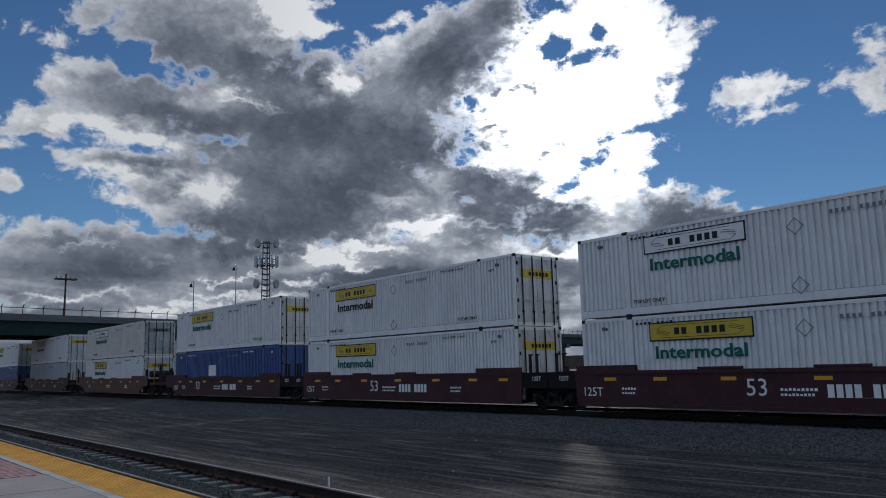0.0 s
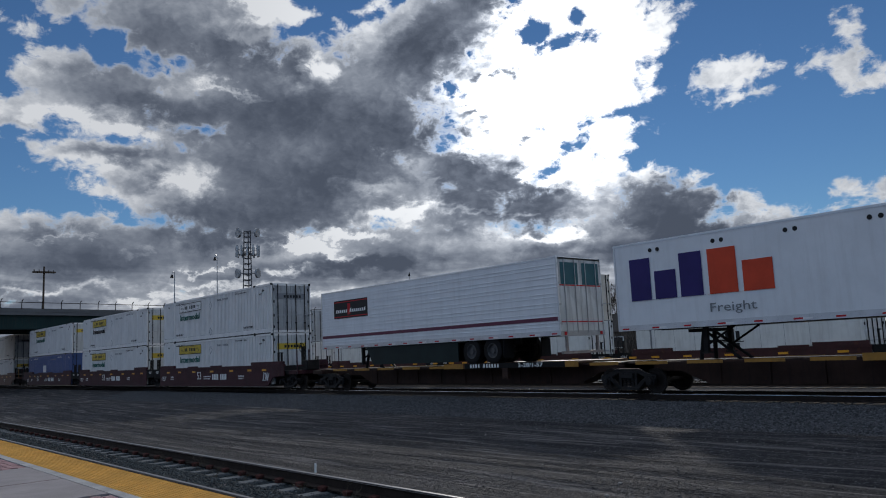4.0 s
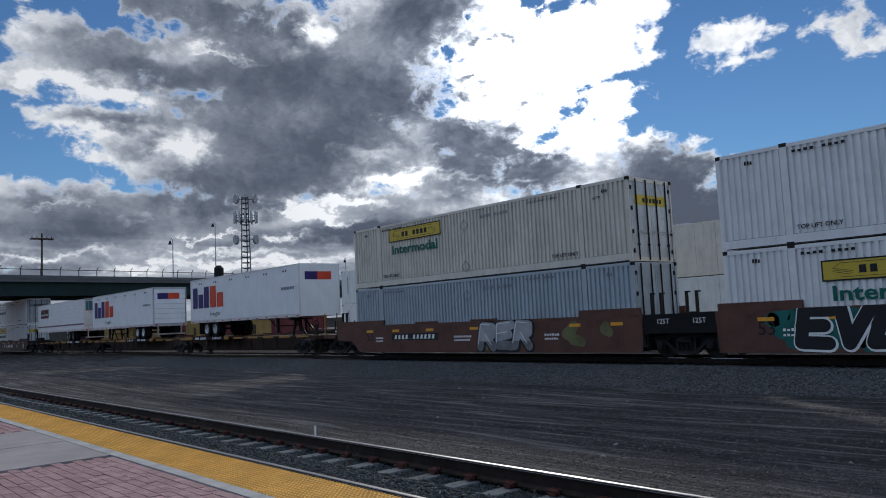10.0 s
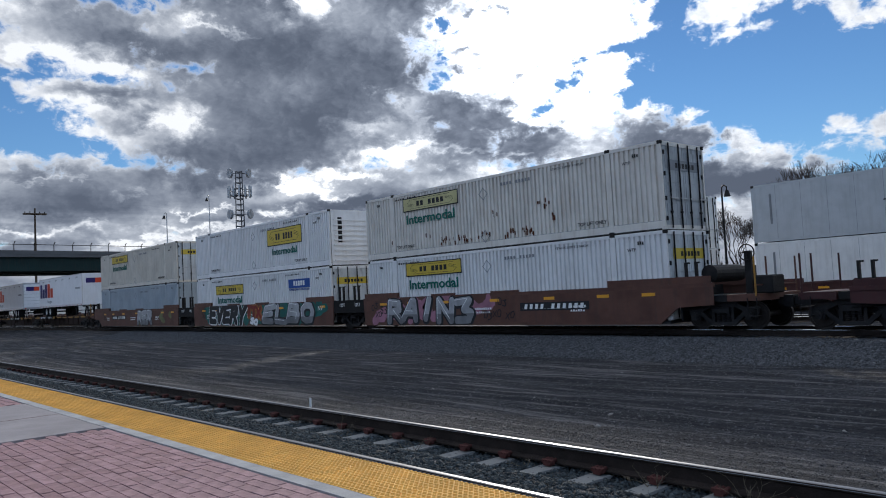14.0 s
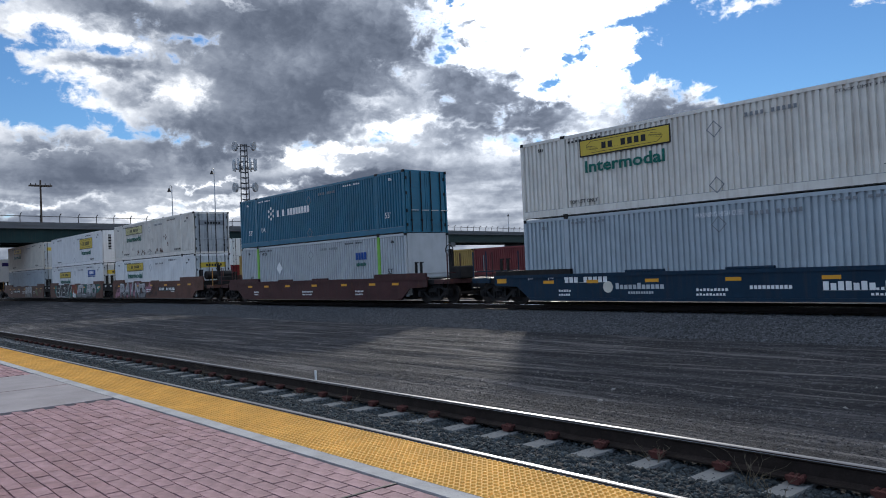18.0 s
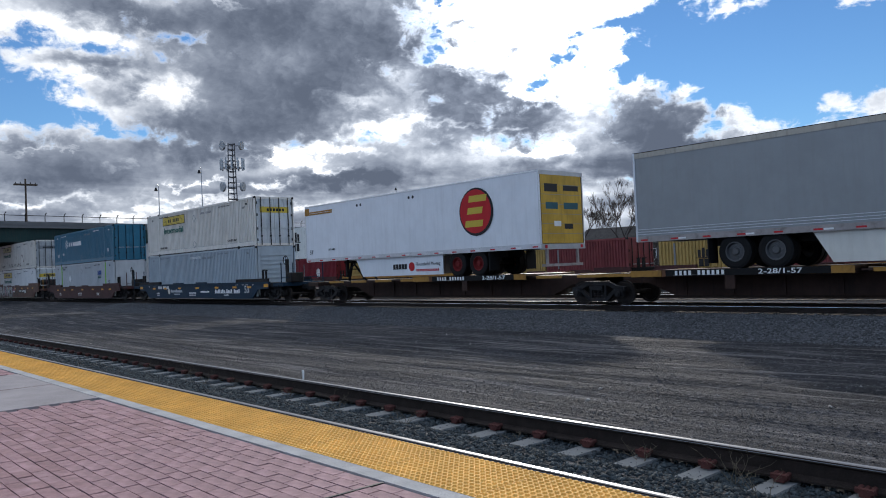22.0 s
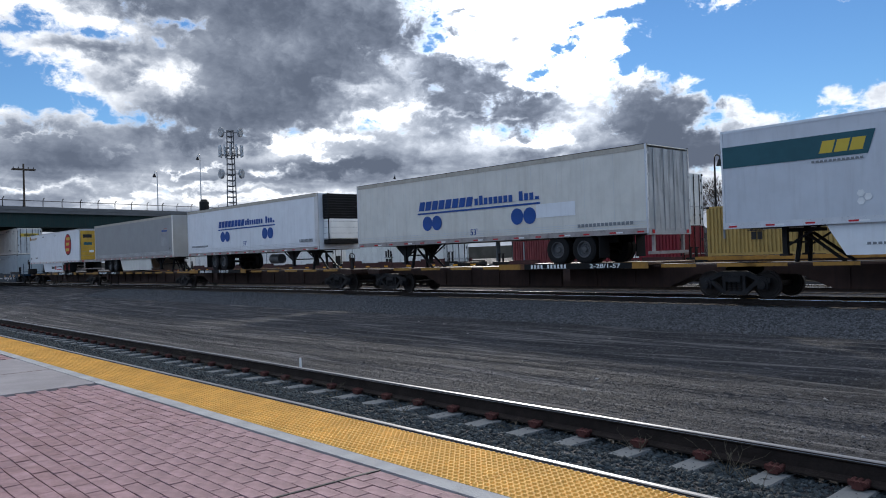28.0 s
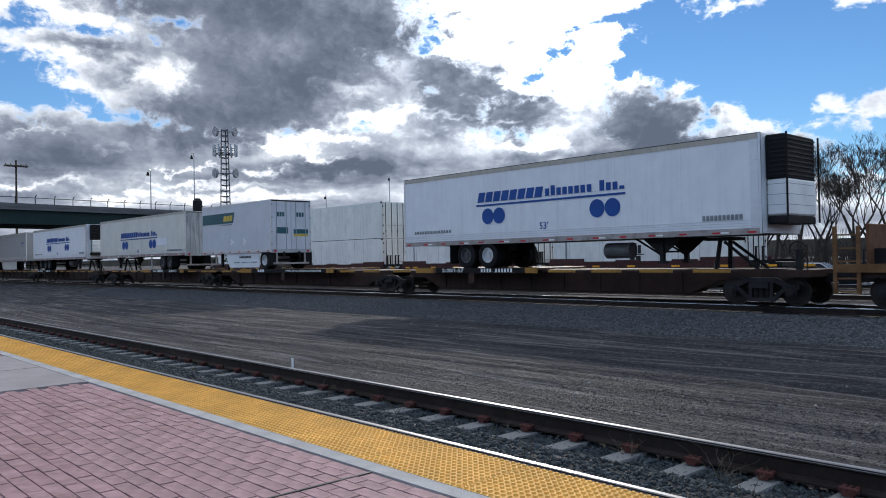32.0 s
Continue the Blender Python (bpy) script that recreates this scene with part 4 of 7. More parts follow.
def spine_unit(u, long, label, first=False, last=False, wheels=(10, 14.5), stand=(1.5,), group="cars of the near train", marks="bars first"):
    """One platform of a spine car: a narrow beam, side decks for the trailer's wheels and a hitch stand."""
    c = thing("spine_car", label, "rail car", group)

    def beam(bm):
        prism(bm, [(-0.6, 0.72), (1.6, 0.72), (2.6, 0.3), (long - 2.6, 0.3), (long - 1.6, 0.72), (long + 0.6, 0.72), (long + 0.6, 1.06), (-0.6, 1.06)], -0.42, 0.42)
        for x in np.arange(3.0, long - 2.8, 1.6):
            box(bm, x - 0.03, x + 0.03, -0.46, 0.46, 0.32, 1.0)
    piece("centre_beam", ("beam", long), beam, SPINE, c)
    a, b = wheels
    for side in (-1, 1):
        y0, y1 = sorted((side * 0.5, side * 1.42))
        block("side_deck", a, b, y0, y1, 1.07, 1.13, DECK, c, "worn orange-brown steel deck")
        ye = sorted((side * 1.42, side * 1.46))
        n = 6
        w = (b - a) / n
        for i in range(n):
            block("deck_edge", a + i * w + 0.01, a + (i + 1) * w - 0.01, ye[0], ye[1], 0.95, 1.15, (DECKYEL, DECKRUST, DECKRUST, DECK, DECKRUST, DECKYEL)[i], c)
        yb = sorted((side * 0.42, side * 1.4))
        for x in np.arange(a + 0.2, b, 1.1):
            piece("outrigger", ("outrig", side), lambda bm: prism_x(bm, yb[0], yb[1]), SPINE, c, (float(x), 0, 0))
        yl = sorted((side * 1.0, side * 1.2))
        for p, q in ((0.2, a - 0.1), (b + 0.1, long - 0.2)):
            if q - p > 0.5:
                block("walkway", p, q, yl[0] - 0.1, yl[1] + 0.1, 1.0, 1.05, SPINE, c)
                for x in np.arange(p + 0.3, q, 1.9):
                    block("walkway_edge", float(x), float(x) + 1.2, yl[0] - 0.13 if side < 0 else yl[1] + 0.1, yl[0] - 0.1 if side < 0 else yl[1] + 0.13, 0.97, 1.07, DECKYEL, c)
    for x in stand:
        piece("hitch_stand", "hitch", hitch, DARKSTEEL, c, (x, 0, 0))
    block("dropped_frame", (a + b) / 2 - 0.18, (a + b) / 2 + 0.12, -1.45, -1.3, 0.55, 0.97, SPINE, c)
    bogie(c, 0.0)
    if first:
        coupler(c, -1.3, -1), block("end_sill", -1.5, -0.6, -1.3, 1.3, 0.84, 1.04, SPINE, c)
    if last:
        coupler(c, long + 1.3, 1), block("end_sill", long + 0.6, long + 1.5, -1.3, 1.3, 0.84, 1.04, SPINE, c)
        bogie(c, long)
        piece("brake_wheel", "brake_wheel", ring_wheel, DARKSTEEL, c, (long + 1.0, -0.9, 1.6))
        block("brake_stand", long + 0.95, long + 1.1, -0.95, -0.85, 1.0, 1.6, DARKSTEEL, c)
        for y in (-1.28, 1.28):
            piece("grab_post", "grab_post2", lambda bm: tube(bm, (0, 0, 1.0), (0, 0, 1.75), 0.022, 6), SPINE, c, (long + 1.4, y, 0))
    block("mark_plate", a + 1.3, b - 0.6, -1.4625, -1.46, 0.952, 1.148, BLACK, c, "black painted strip")
    p, q = (a + 1.6, a + 4.3) if marks == "bars first" else (a + 3.9, a + 1.7)
    if marks == "words":
        bars("car_mark", (1, 1, 1), 7.0, 7.75, 0.98, 1.12, WHITEINK, c, -1.464, 0.3)
        lettering("car_words", "TWIN 28'-ALL PURPOSE SPINE CAR", 9.96, 0.99, 0.11, WHITEINK, c, -1.466, 3.4, bold=0.012)
    else:
        bars("car_mark", (1, 1, 1, 1, 0, 1, 1, 1, 1, 1, 1), p, p + 1.7, 0.98, 1.12, WHITEINK, c, -1.464, 0.45)
        lettering("capacity", "2-28/1-57", q, 0.975, 0.15, WHITEINK, c, -1.466, 1.25, bold=0.012)
    MOVING.append((c, u, 0, MAIN_Y, ride))
    return c


def prism_x(bm, y0, y1):
    box(bm, -0.05, 0.05, y0, y1, 0.93, 1.07)


def hitch(bm):
    for y in (-0.45, 0.45):
        tube(bm, (0, y, 1.05), (0.1, y * 0.7, 2.0), 0.07, 8)
        tube(bm, (1.3, y * 0.8, 1.05), (0.2, y * 0.6, 1.9), 0.05, 8)
    box(bm, -0.35, 0.5, -0.5, 0.5, 1.94, 2.04)


def tyre(bm):
    n, R, w = 28, 0.51, 0.13
    prof = ((-w, 0.30), (-w, 0.44), (-w * 0.8, R), (w * 0.8, R), (w, 0.44), (w, 0.30))
    rings = [[bm.verts.new((r * math.cos(2 * math.pi * i / n), y, r * math.sin(2 * math.pi * i / n))) for i in range(n)] for y, r in prof]
    for p, q in zip(rings, rings[1:]):
        for i in range(n):
            bm.faces.new((p[i], p[(i + 1) % n], q[(i + 1) % n], q[i]))


def rim(bm):
    n = 20
    prof = ((-0.12, 0.30), (-0.12, 0.27), (-0.03, 0.24), (-0.04, 0.12), (-0.1, 0.09), (-0.1, 0.0001))
    rings = [[bm.verts.new((r * math.cos(2 * math.pi * i / n), y, r * math.sin(2 * math.pi * i / n))) for i in range(n)] for y, r in prof]
    for p, q in zip(rings, rings[1:]):
        for i in range(n):
            bm.faces.new((p[i], p[(i + 1) % n], q[(i + 1) % n], q[i]))
    for i in range(10):
        a = 2 * math.pi * i / 10
        tube(bm, (0.17 * math.cos(a), -0.075, 0.17 * math.sin(a)), (0.17 * math.cos(a), -0.03, 0.17 * math.sin(a)), 0.018, 6)


def trailer(u, long, paint, label, axles, nose="left", top=4.99, low=2.1, rim_paint=DULLRIM, doors="swing", reefer=False, skirt=None, rail_paint=ALU, legs=None, roof_dark=False, ribs=0, door_paint=None, vents=0, bright_rim=None):
    """A road trailer on a spine car. nose: the end that faces the hitch; axles: the wheel places."""
    c = thing("semi_trailer", label, "trailer", "trailers on the near train")
    W = 1.295

    def side(bm):
        if ribs == 1:
            out = [(-W + 0.05, low + 0.1), (-W + 0.012, low + 0.1)]
            for i in range(7):
                z = low + 0.3 + i * 0.36
                for dz in (0.0, 0.13):
                    out += [(-W + 0.012, z + dz), (-W - 0.004, z + dz + 0.002), (-W - 0.004, z + dz + 0.02), (-W + 0.012, z + dz + 0.03)]
            section(bm, out + [(-W + 0.012, top - 0.07), (-W + 0.05, top - 0.07)], 0.04, long - 0.04)
        else:
            box(bm, 0.04, long - 0.04, -W + 0.012, -W + 0.05, low + 0.1, top - 0.07)
    key = ("tside", long, top, low, ribs)
    piece("side_wall", key, side, paint, c)
    piece("side_wall", key, side, paint, c, (long, 0, 0), turn=math.pi)
    if ribs == 2:
        for x in np.arange(1.22, long - 0.3, 1.22):
            block("wall_joint", float(x) - 0.003, float(x) + 0.003, -W + 0.009, -W + 0.013, low + 0.17, top - 0.17, ALU, c)
    block("roof", 0.03, long - 0.03, -W + 0.03, W - 0.03, top - 0.03, top, paint, c)
    block("floor", 0.03, long - 0.03, -W + 0.05, W - 0.05, low, low + 0.14, DARKSTEEL, c)
    for s in (-1, 1):
        y0, y1 = sorted((s * W, s * (W - 0.05)))
        block("top_rail", 0, long, y0, y1, top - (0.17 if roof_dark else 0.08), top - 0.01, TAN_RAIL if roof_dark else rail_paint, c)
        if roof_dark:
            block("roof_edge", 0, long, y0 - 0.001, y1 + 0.001, top - 0.01, top + 0.012, DARKSTEEL, c)
        block("bottom_rail", 0, long, y0, y1, low - 0.02, low + 0.16, DIRTY_RAIL if roof_dark else rail_paint, c)
        for x in (0, long - 0.07):
            block("corner_post", x, x + 0.07, y0 - 0.002, y1 + 0.002, low, top, rail_paint, c)
    for z in (low + 0.22, low + 0.3, low + 0.38) if roof_dark and nose == "right" or ribs == 2 else ():
        block("rub_rail", 0.07, long - 0.07, -W + 0.002, -W + 0.013, z, z + 0.018, rail_paint, c)
    n = int(long / 1.05)
    for i in range(n):
        x = 0.3 + i * (long - 0.6) / (n - 1)
        block("reflective_tape", x - 0.13, x + 0.13, -W - 0.003, -W, low + 0.02, low + 0.07, REDINK, c)
        if i % 2:
            block("reflective_tape", x + 0.14, x + 0.4, -W - 0.003, -W, low + 0.02, low + 0.07, WHITEINK, c)
    block("front_wall", 0.0, 0.04, -W + 0.05, W - 0.05, low, top, paint, c)
    X = long
    if nose == "left" and doors == "swing":
        dp = door_paint or paint
        for y0, y1 in ((-W + 0.07, -0.01), (0.01, W - 0.07)):
            d = block("door", X - 0.04, X - 0.004, y0, y1, low + 0.14, top - 0.1, dp, c)
            ym, dh = (y0 + y1) / 2, (top - low) / 2
            cx, cy, cz = d.location
            for y in (y0 + 0.3, y1 - 0.3):
                piece("lock_rod", ("trod", dh), lambda bm: tube(bm, (0, 0, -dh + 0.05), (0, 0, dh - 0.1), 0.018, 8), GALV, d, (0.04, y - cy, 0))
            for z in (-1.1, -0.4, 0.4, 1.1):
                yh = (y0 if y0 < -0.1 else y1) - cy
                block("hinge", 0.01, 0.04, yh - 0.05, yh + 0.05, z, z + 0.08, GALV, d)
        block("rear_frame", X - 0.06, X + 0.01, -W, W, low - 0.06, low + 0.14, GALV, c)
    elif nose == "left":
        block("roll_door", X - 0.03, X - 0.004, -W + 0.1, W - 0.1, low + 0.16, top - 0.16, door_paint or paint, c)
        for i in range(1, 7):
            z = low + 0.16 + i * (top - low - 0.32) / 7
            block("door_joint", X - 0.004, X - 0.001, -W + 0.1, W - 0.1, z - 0.008, z + 0.008, GREYINK, c)
        block("rear_frame", X - 0.06, X + 0.01, -W, W, low - 0.06, low + 0.14, GALV, c)
        block("door_header", X - 0.05, X + 0.002, -W, W, top - 0.16, top, GALV, c)
    else:
        block("nose_wall", X - 0.04, X, -W + 0.05, W - 0.05, low, top, paint, c)
    if nose == "left":
        for y in (-0.9, 0.9):
            block("guard_post", X - 0.12, X - 0.04, y - 0.05, y + 0.05, 1.45, low - 0.05, DIRTY_RAIL, c)
        block("rear_guard", X - 0.14, X - 0.02, -1.15, 1.15, 1.4, 1.5, DIRTY_RAIL, c)
        for y in (-1.1, 1.0):
            block("tail_lamp", X + 0.011, X + 0.03, y, y + 0.12, low - 0.02, low + 0.1, REDINK, c)
    if reefer:
        r = c
        block("lower_case", X + 0.02, X + 0.62, -1.0, 1.0, low + 0.5, low + 1.55, WHITEINK, r, "white cooling unit case", bevel=0.05)
        block("grille", X + 0.02, X + 0.58, -1.02, 1.02, low + 1.56, top - 0.06, BLACK, r, "black louvred grille", bevel=0.03)
        for i in range(9):
            z = low + 1.66 + i * 0.13
            block("louvre", X + 0.05, X + 0.61, -1.04, 1.04, z, z + 0.03, BLACKINK, r)
        block("sump", X + 0.03, X + 0.6, -1.0, 1.0, low + 0.26, low + 0.49, DARKSTEEL, r, bevel=0.03)
        for i in range(3):
            block("case_joint", X + 0.02, X + 0.625, -1.004, 1.004, low + 0.8 + i * 0.3, low + 0.812 + i * 0.3, GREYINK, r)
        for y in (-1.1, 1.1):
            piece("corner_guard", "cguard", lambda bm: tube(bm, (0, 0, 0.3), (0, 0, 2.85), 0.03, 8), BLACK, c, (X + 0.66, y, low))
        tank = piece("fuel_tank", "ftank", lambda bm: tube(bm, (-0.5, -0.7, 0), (0.5, -0.7, 0), 0.27, 18), mat("grimy_tank", (0.13, 0.13, 0.13), 0.5, 0.2, vary=0.2, dirt=0.5), c, (X - 5.2, 0, low - 0.4), "round grimy fuel tank")
        piece("tank_cap", "tcap", lambda bm: tube(bm, (-0.53, -0.7, 0), (-0.5, -0.7, 0), 0.24, 18, 0.265), CREAM, c, (X - 5.2, 0, low - 0.4), "pale domed tank end")
        block("nose_corner", X - 0.32, X - 0.075, -W - 0.004, -W + 0.02, low + 0.17, top - 0.17, ALU, c, "bright riveted corner sheet")
    for x in axles:
        tube_x = piece("axle", "axle", lambda bm: tube(bm, (0, -0.95, 0), (0, 0.95, 0), 0.07, 8), DARKSTEEL, c, (x, 0, 1.64))
        for y in (-1.1, 1.1):
            w = piece("wheel", "tyre", tyre, BLACK, c, (x, y, 1.64), "black tyre on a metal rim", turn=0 if y < 0 else math.pi)
            piece("rim", "rim", rim, bright_rim if x == axles[-1] and bright_rim else rim_paint, w)
            piece("wheel", "tyre", tyre, BLACK, c, (x, y * 0.74, 1.64))
    a, b = min(axles), max(axles)
    block("axle_slider", a - 0.9, b + 0.9, -0.55, -0.42, low - 0.26, low, DARKSTEEL, c)
    block("axle_slider", a - 0.9, b + 0.9, 0.42, 0.55, low - 0.26, low, DARKSTEEL, c)
    for s in (-1, 1):
        block("mud_flap", (b + 0.75) if nose == "left" else (a - 0.78), (b + 0.78) if nose == "left" else (a - 0.75), s * 1.1 - 0.28, s * 1.1 + 0.28, 1.32, low - 0.02, BLACK, c)
    lx = legs if legs is not None else (2.9 if nose == "left" else long - 2.9)
    for y in (-0.75, 0.75):
        block("landing_leg", lx - 0.07, lx + 0.07, y - 0.07, y + 0.07, 1.3, low, DARKSTEEL, c)
        block("leg_foot", lx - 0.13, lx + 0.13, y - 0.13, y + 0.13, 1.25, 1.31, DARKSTEEL, c)
        piece("leg_brace", ("brace", nose), lambda bm: tube(bm, (0, 0, 1.5), ((1.0 if nose == "left" else -1.0), 0, 2.08), 0.035, 6), DARKSTEEL, c, (lx, y, 0))
        if roof_dark:
            for way in (-1, 1):
                bm = bmesh.new()
                prism(bm, [(lx + way * 0.08, 1.55), (lx + way * 0.08, low - 0.01), (lx + way * 0.75, low - 0.01)] if way > 0 else [(lx - 0.75, low - 0.01), (lx - 0.08, low - 0.01), (lx - 0.08, 1.55)], y - 0.02, y + 0.02)
                part("leg_gusset", bm, DARKSTEEL, c)
    block("leg_tie", lx - 0.03, lx + 0.03, -0.75, 0.75, 1.6, 1.66, DARKSTEEL, c)
    if skirt:
        s0, s1, sp = skirt
        for y in (-1.2, 1.17):
            bm = bmesh.new()
            prism(bm, [(s0 + 0.5, 1.24), (s1, 1.24), (s1, low - 0.02), (s0, low - 0.02)], y, y + 0.03)
            part("side_skirt", bm, sp, c, "long aerodynamic side skirt")
    for i in range(vents):
        x = 1.6 + i * (long - 3.2) / max(1, vents - 1)
        for dx in (-0.14, 0.14):
            disc("roof_vent", x + dx, top - 0.32, 0.07, BLACKINK, c, -W + 0.006, n=12)
    MOVING.append((c, u, 0, MAIN_Y, ride))
    return c


# ---- the setting ----
def sheet(name, xs, ys, height, material, label, parent=None, kind="structure"):
    """A ground sheet over a grid; height is a function of the x and y arrays."""
    X, Y = np.meshgrid(np.array(xs), np.array(ys), indexing="ij")
    Z = height(X, Y)
    nx, ny = X.shape
    co = np.stack([X, Y, Z], -1).reshape(-1, 3)
    i = np.arange(nx * ny).reshape(nx, ny)
    faces = np.stack([i[:-1, :-1], i[1:, :-1], i[1:, 1:], i[:-1, 1:]], -1).reshape(-1, 4)
    me = bpy.data.meshes.new(name)
    me.from_pydata(co.tolist(), [], faces.tolist())
    me.materials.append(material)
    for p in me.polygons:
        p.use_smooth = True
    return tagged(new(name, me), label, "ground", kind=kind)


def ruts(X, Y):
    """Wheel ruts that run along the tracks, with lumps between them."""
    w = np.sin(X * 0.11) * 0.5 + np.sin(X * 0.043 + 1.0) * 0.8
    z = 0.026 * np.sin((Y + w) * 7.1) + 0.02 * np.sin((Y - 0.6 * w) * 11.3 + 0.7) + 0.02 * np.sin((Y + 0.4 * w) * 2.7 + X * 0.05)
    return z + 0.006 * np.sin(X * 3.1 + Y * 5.0) * np.sin(X * 1.7 - Y * 2.3)


def ground_height(X, Y):
    z = np.interp(Y, [-400, 3.0, 3.5, 5.34, 5.52, 5.95, 6.2, 7.2, 12, 18.0, 18.5, 21.2, 24.5, 26, 27, 28, 31, 33, 36.5, 40.5, 42, 900], [-0.3, -0.3, -0.17, -0.165, -0.222, -0.23, -0.16, -0.12, -0.25, -0.60, -0.66, -0.24, -0.24, -0.45, -0.4, -0.24, -0.24, -0.5, -0.25, -0.25, -0.5, -0.8])
    m = np.clip((Y - 6.8) / 0.6, 0, 1) * np.clip((19.0 - Y) / 1.0, 0, 1)
    return z + m * ruts(X, Y)


xs = np.concatenate([np.linspace(-2500, -140, 12), np.linspace(-130, -40, 60), np.linspace(-39.8, 4, 220), np.linspace(8, 2500, 12)])
ys = np.concatenate([np.linspace(-400, 2.5, 8), np.linspace(3, 6.4, 30), np.linspace(6.5, 19.5, 190), np.linspace(19.7, 45, 50), np.linspace(60, 2600, 14)])
sheet("ground", xs, ys, ground_height, DIRT, "dark rutted cinder dirt between the tracks")


def rail_section(bm, x0, x1):
    section(bm, [(-0.075, -0.18), (0.075, -0.18), (0.075, -0.165), (0.012, -0.14), (0.012, -0.045), (0.037, -0.03), (0.037, -0.006), (-0.037, -0.006), (-0.037, -0.03), (-0.012, -0.045), (-0.012, -0.14), (-0.075, -0.165)], x0, x1)


def track(mid, x0, x1, label, near):
    t = thing("railway_track", label, "railway track", kind="structure")
    for dy in (-0.752, 0.752):
        bm = bmesh.new()
        rail_section(bm, x0, x1)
        r = part("rail", bm, RAIL_SIDE, t, "brown rusty steel rail")
        r.location = (0, mid + dy, 0)
        bm = bmesh.new()
        w = 0.02 if near else 0.032
        section(bm, [(-0.0385, -0.02), (w, -0.02), (w, -0.006), (w - 0.004, 0.0), (-0.026, 0.0), (-0.034, -0.006)], x0, x1)
        h = part("rail_head", bm, RAIL_DULL if near else RAIL_TOP, t, "worn running surface")
        h.location = (0, mid + dy, 0)

    def sleeper(bm):
        prism_y = [(-0.13, -0.40), (0.13, -0.40), (0.10, -0.20), (-0.10, -0.20)]
        prism(bm, prism_y, -1.3, 1.3)

    def clip(bm):
        for s in (-1, 1):
            y0, y1 = sorted((s * 0.07, s * 0.15))
            box(bm, -0.04, 0.04, y0, y1, -0.19, -0.15)
            for x in (-0.045, 0.0, 0.045):
                tube(bm, (x, s * 0.06, -0.14), (x, s * 0.15, -0.15), 0.02, 8)
            tube(bm, (-0.07, s * 0.12, -0.15), (0.07, s * 0.12, -0.15), 0.022, 8)
    n = int((x1 - x0) / 0.61)
    if near:
        for i in range(-12, 110):
            x = -0.9 - i * 0.61
            s = piece("sleeper", "sleeper", sleeper, TIE, t, (x, mid, 0))
            if i < 45:
                piece("rail_clip", "clip", clip, CLIP_RUST, t, (x, mid + 0.752, 0))
    else:
        bm = bmesh.new()
        for i in range(min(n, 200)):
            x = 3.0 - i * 0.61
            box(bm, x - 0.12, x + 0.12, mid - 1.05, mid + 1.3, -0.4, -0.225)
        tagged(part("sleeper_row", bm, WOODPOLE, t), kind="stuff")
    return t


track(5.21, -420, 60, "near platform track of concrete sleepers and steel rails", True)
track(MAIN_Y, -420, 120, "middle track under the passing train", False)
track(FAR_Y, -420, 120, "far track under the second train", False)
track(29.5, -420, 120, "empty track between the two trains", False)

# platform: tactile strip, concrete edge and pavers
EDGE_Y, STRIP_Y, KERB_Y, DECK_Z = 3.56, 2.95, 2.82, 0.29
plat = thing("platform", "station platform with yellow tactile strip and red pavers", "platform", kind="structure")
block("platform_body", -300, 40, -30, EDGE_Y - 0.02, -0.6, DECK_Z - 0.075, MORTAR, plat)
block("platform_edge", -300, 40, EDGE_Y - 0.05, EDGE_Y, -0.6, DECK_Z - 0.004, CONCRETE, plat)
block("edge_kerb", -300, 40, KERB_Y, STRIP_Y - 0.006, DECK_Z - 0.08, DECK_Z, CONCRETE, plat, "pale concrete band")


def tactile(bm):
    box(bm, -0.452, 0.452, 0.0, 0.6, -0.07, 0.0)
    for i in range(19):
        for j in range(13):
            x, y = -0.4275 + i * 0.0475, 0.0225 + j * 0.0462
            n = 7
            lo = [bm.verts.new((x + 0.0165 * math.cos(2 * math.pi * k / n), y + 0.0165 * math.sin(2 * math.pi * k / n), 0.0)) for k in range(n)]
            hi = [bm.verts.new((x + 0.0095 * math.cos(2 * math.pi * k / n), y + 0.0095 * math.sin(2 * math.pi * k / n), 0.01)) for k in range(n)]
            for k in range(n):
                bm.faces.new((lo[k], lo[(k + 1) % n], hi[(k + 1) % n], hi[k]))
            bm.faces.new(hi)


for i in range(-6, 70):
    piece("tactile_tile", "tactile", tactile, TACTILE, plat, (1.0 - i * 0.914, STRIP_Y, DECK_Z))
block("tactile_far", -300, 1.0 - 69.5 * 0.914 - 0.01, STRIP_Y, EDGE_Y, DECK_Z - 0.06, DECK_Z, TACTILE, plat)

# ---- the road bridge, lamps, mast, trees and houses beyond the tracks ----
BA, BB = Vector((-107, 21, 0)), Vector((-131, 136, 0))
BDIR = (BB - BA).normalized()
BANG = math.atan2(BDIR.y, BDIR.x)


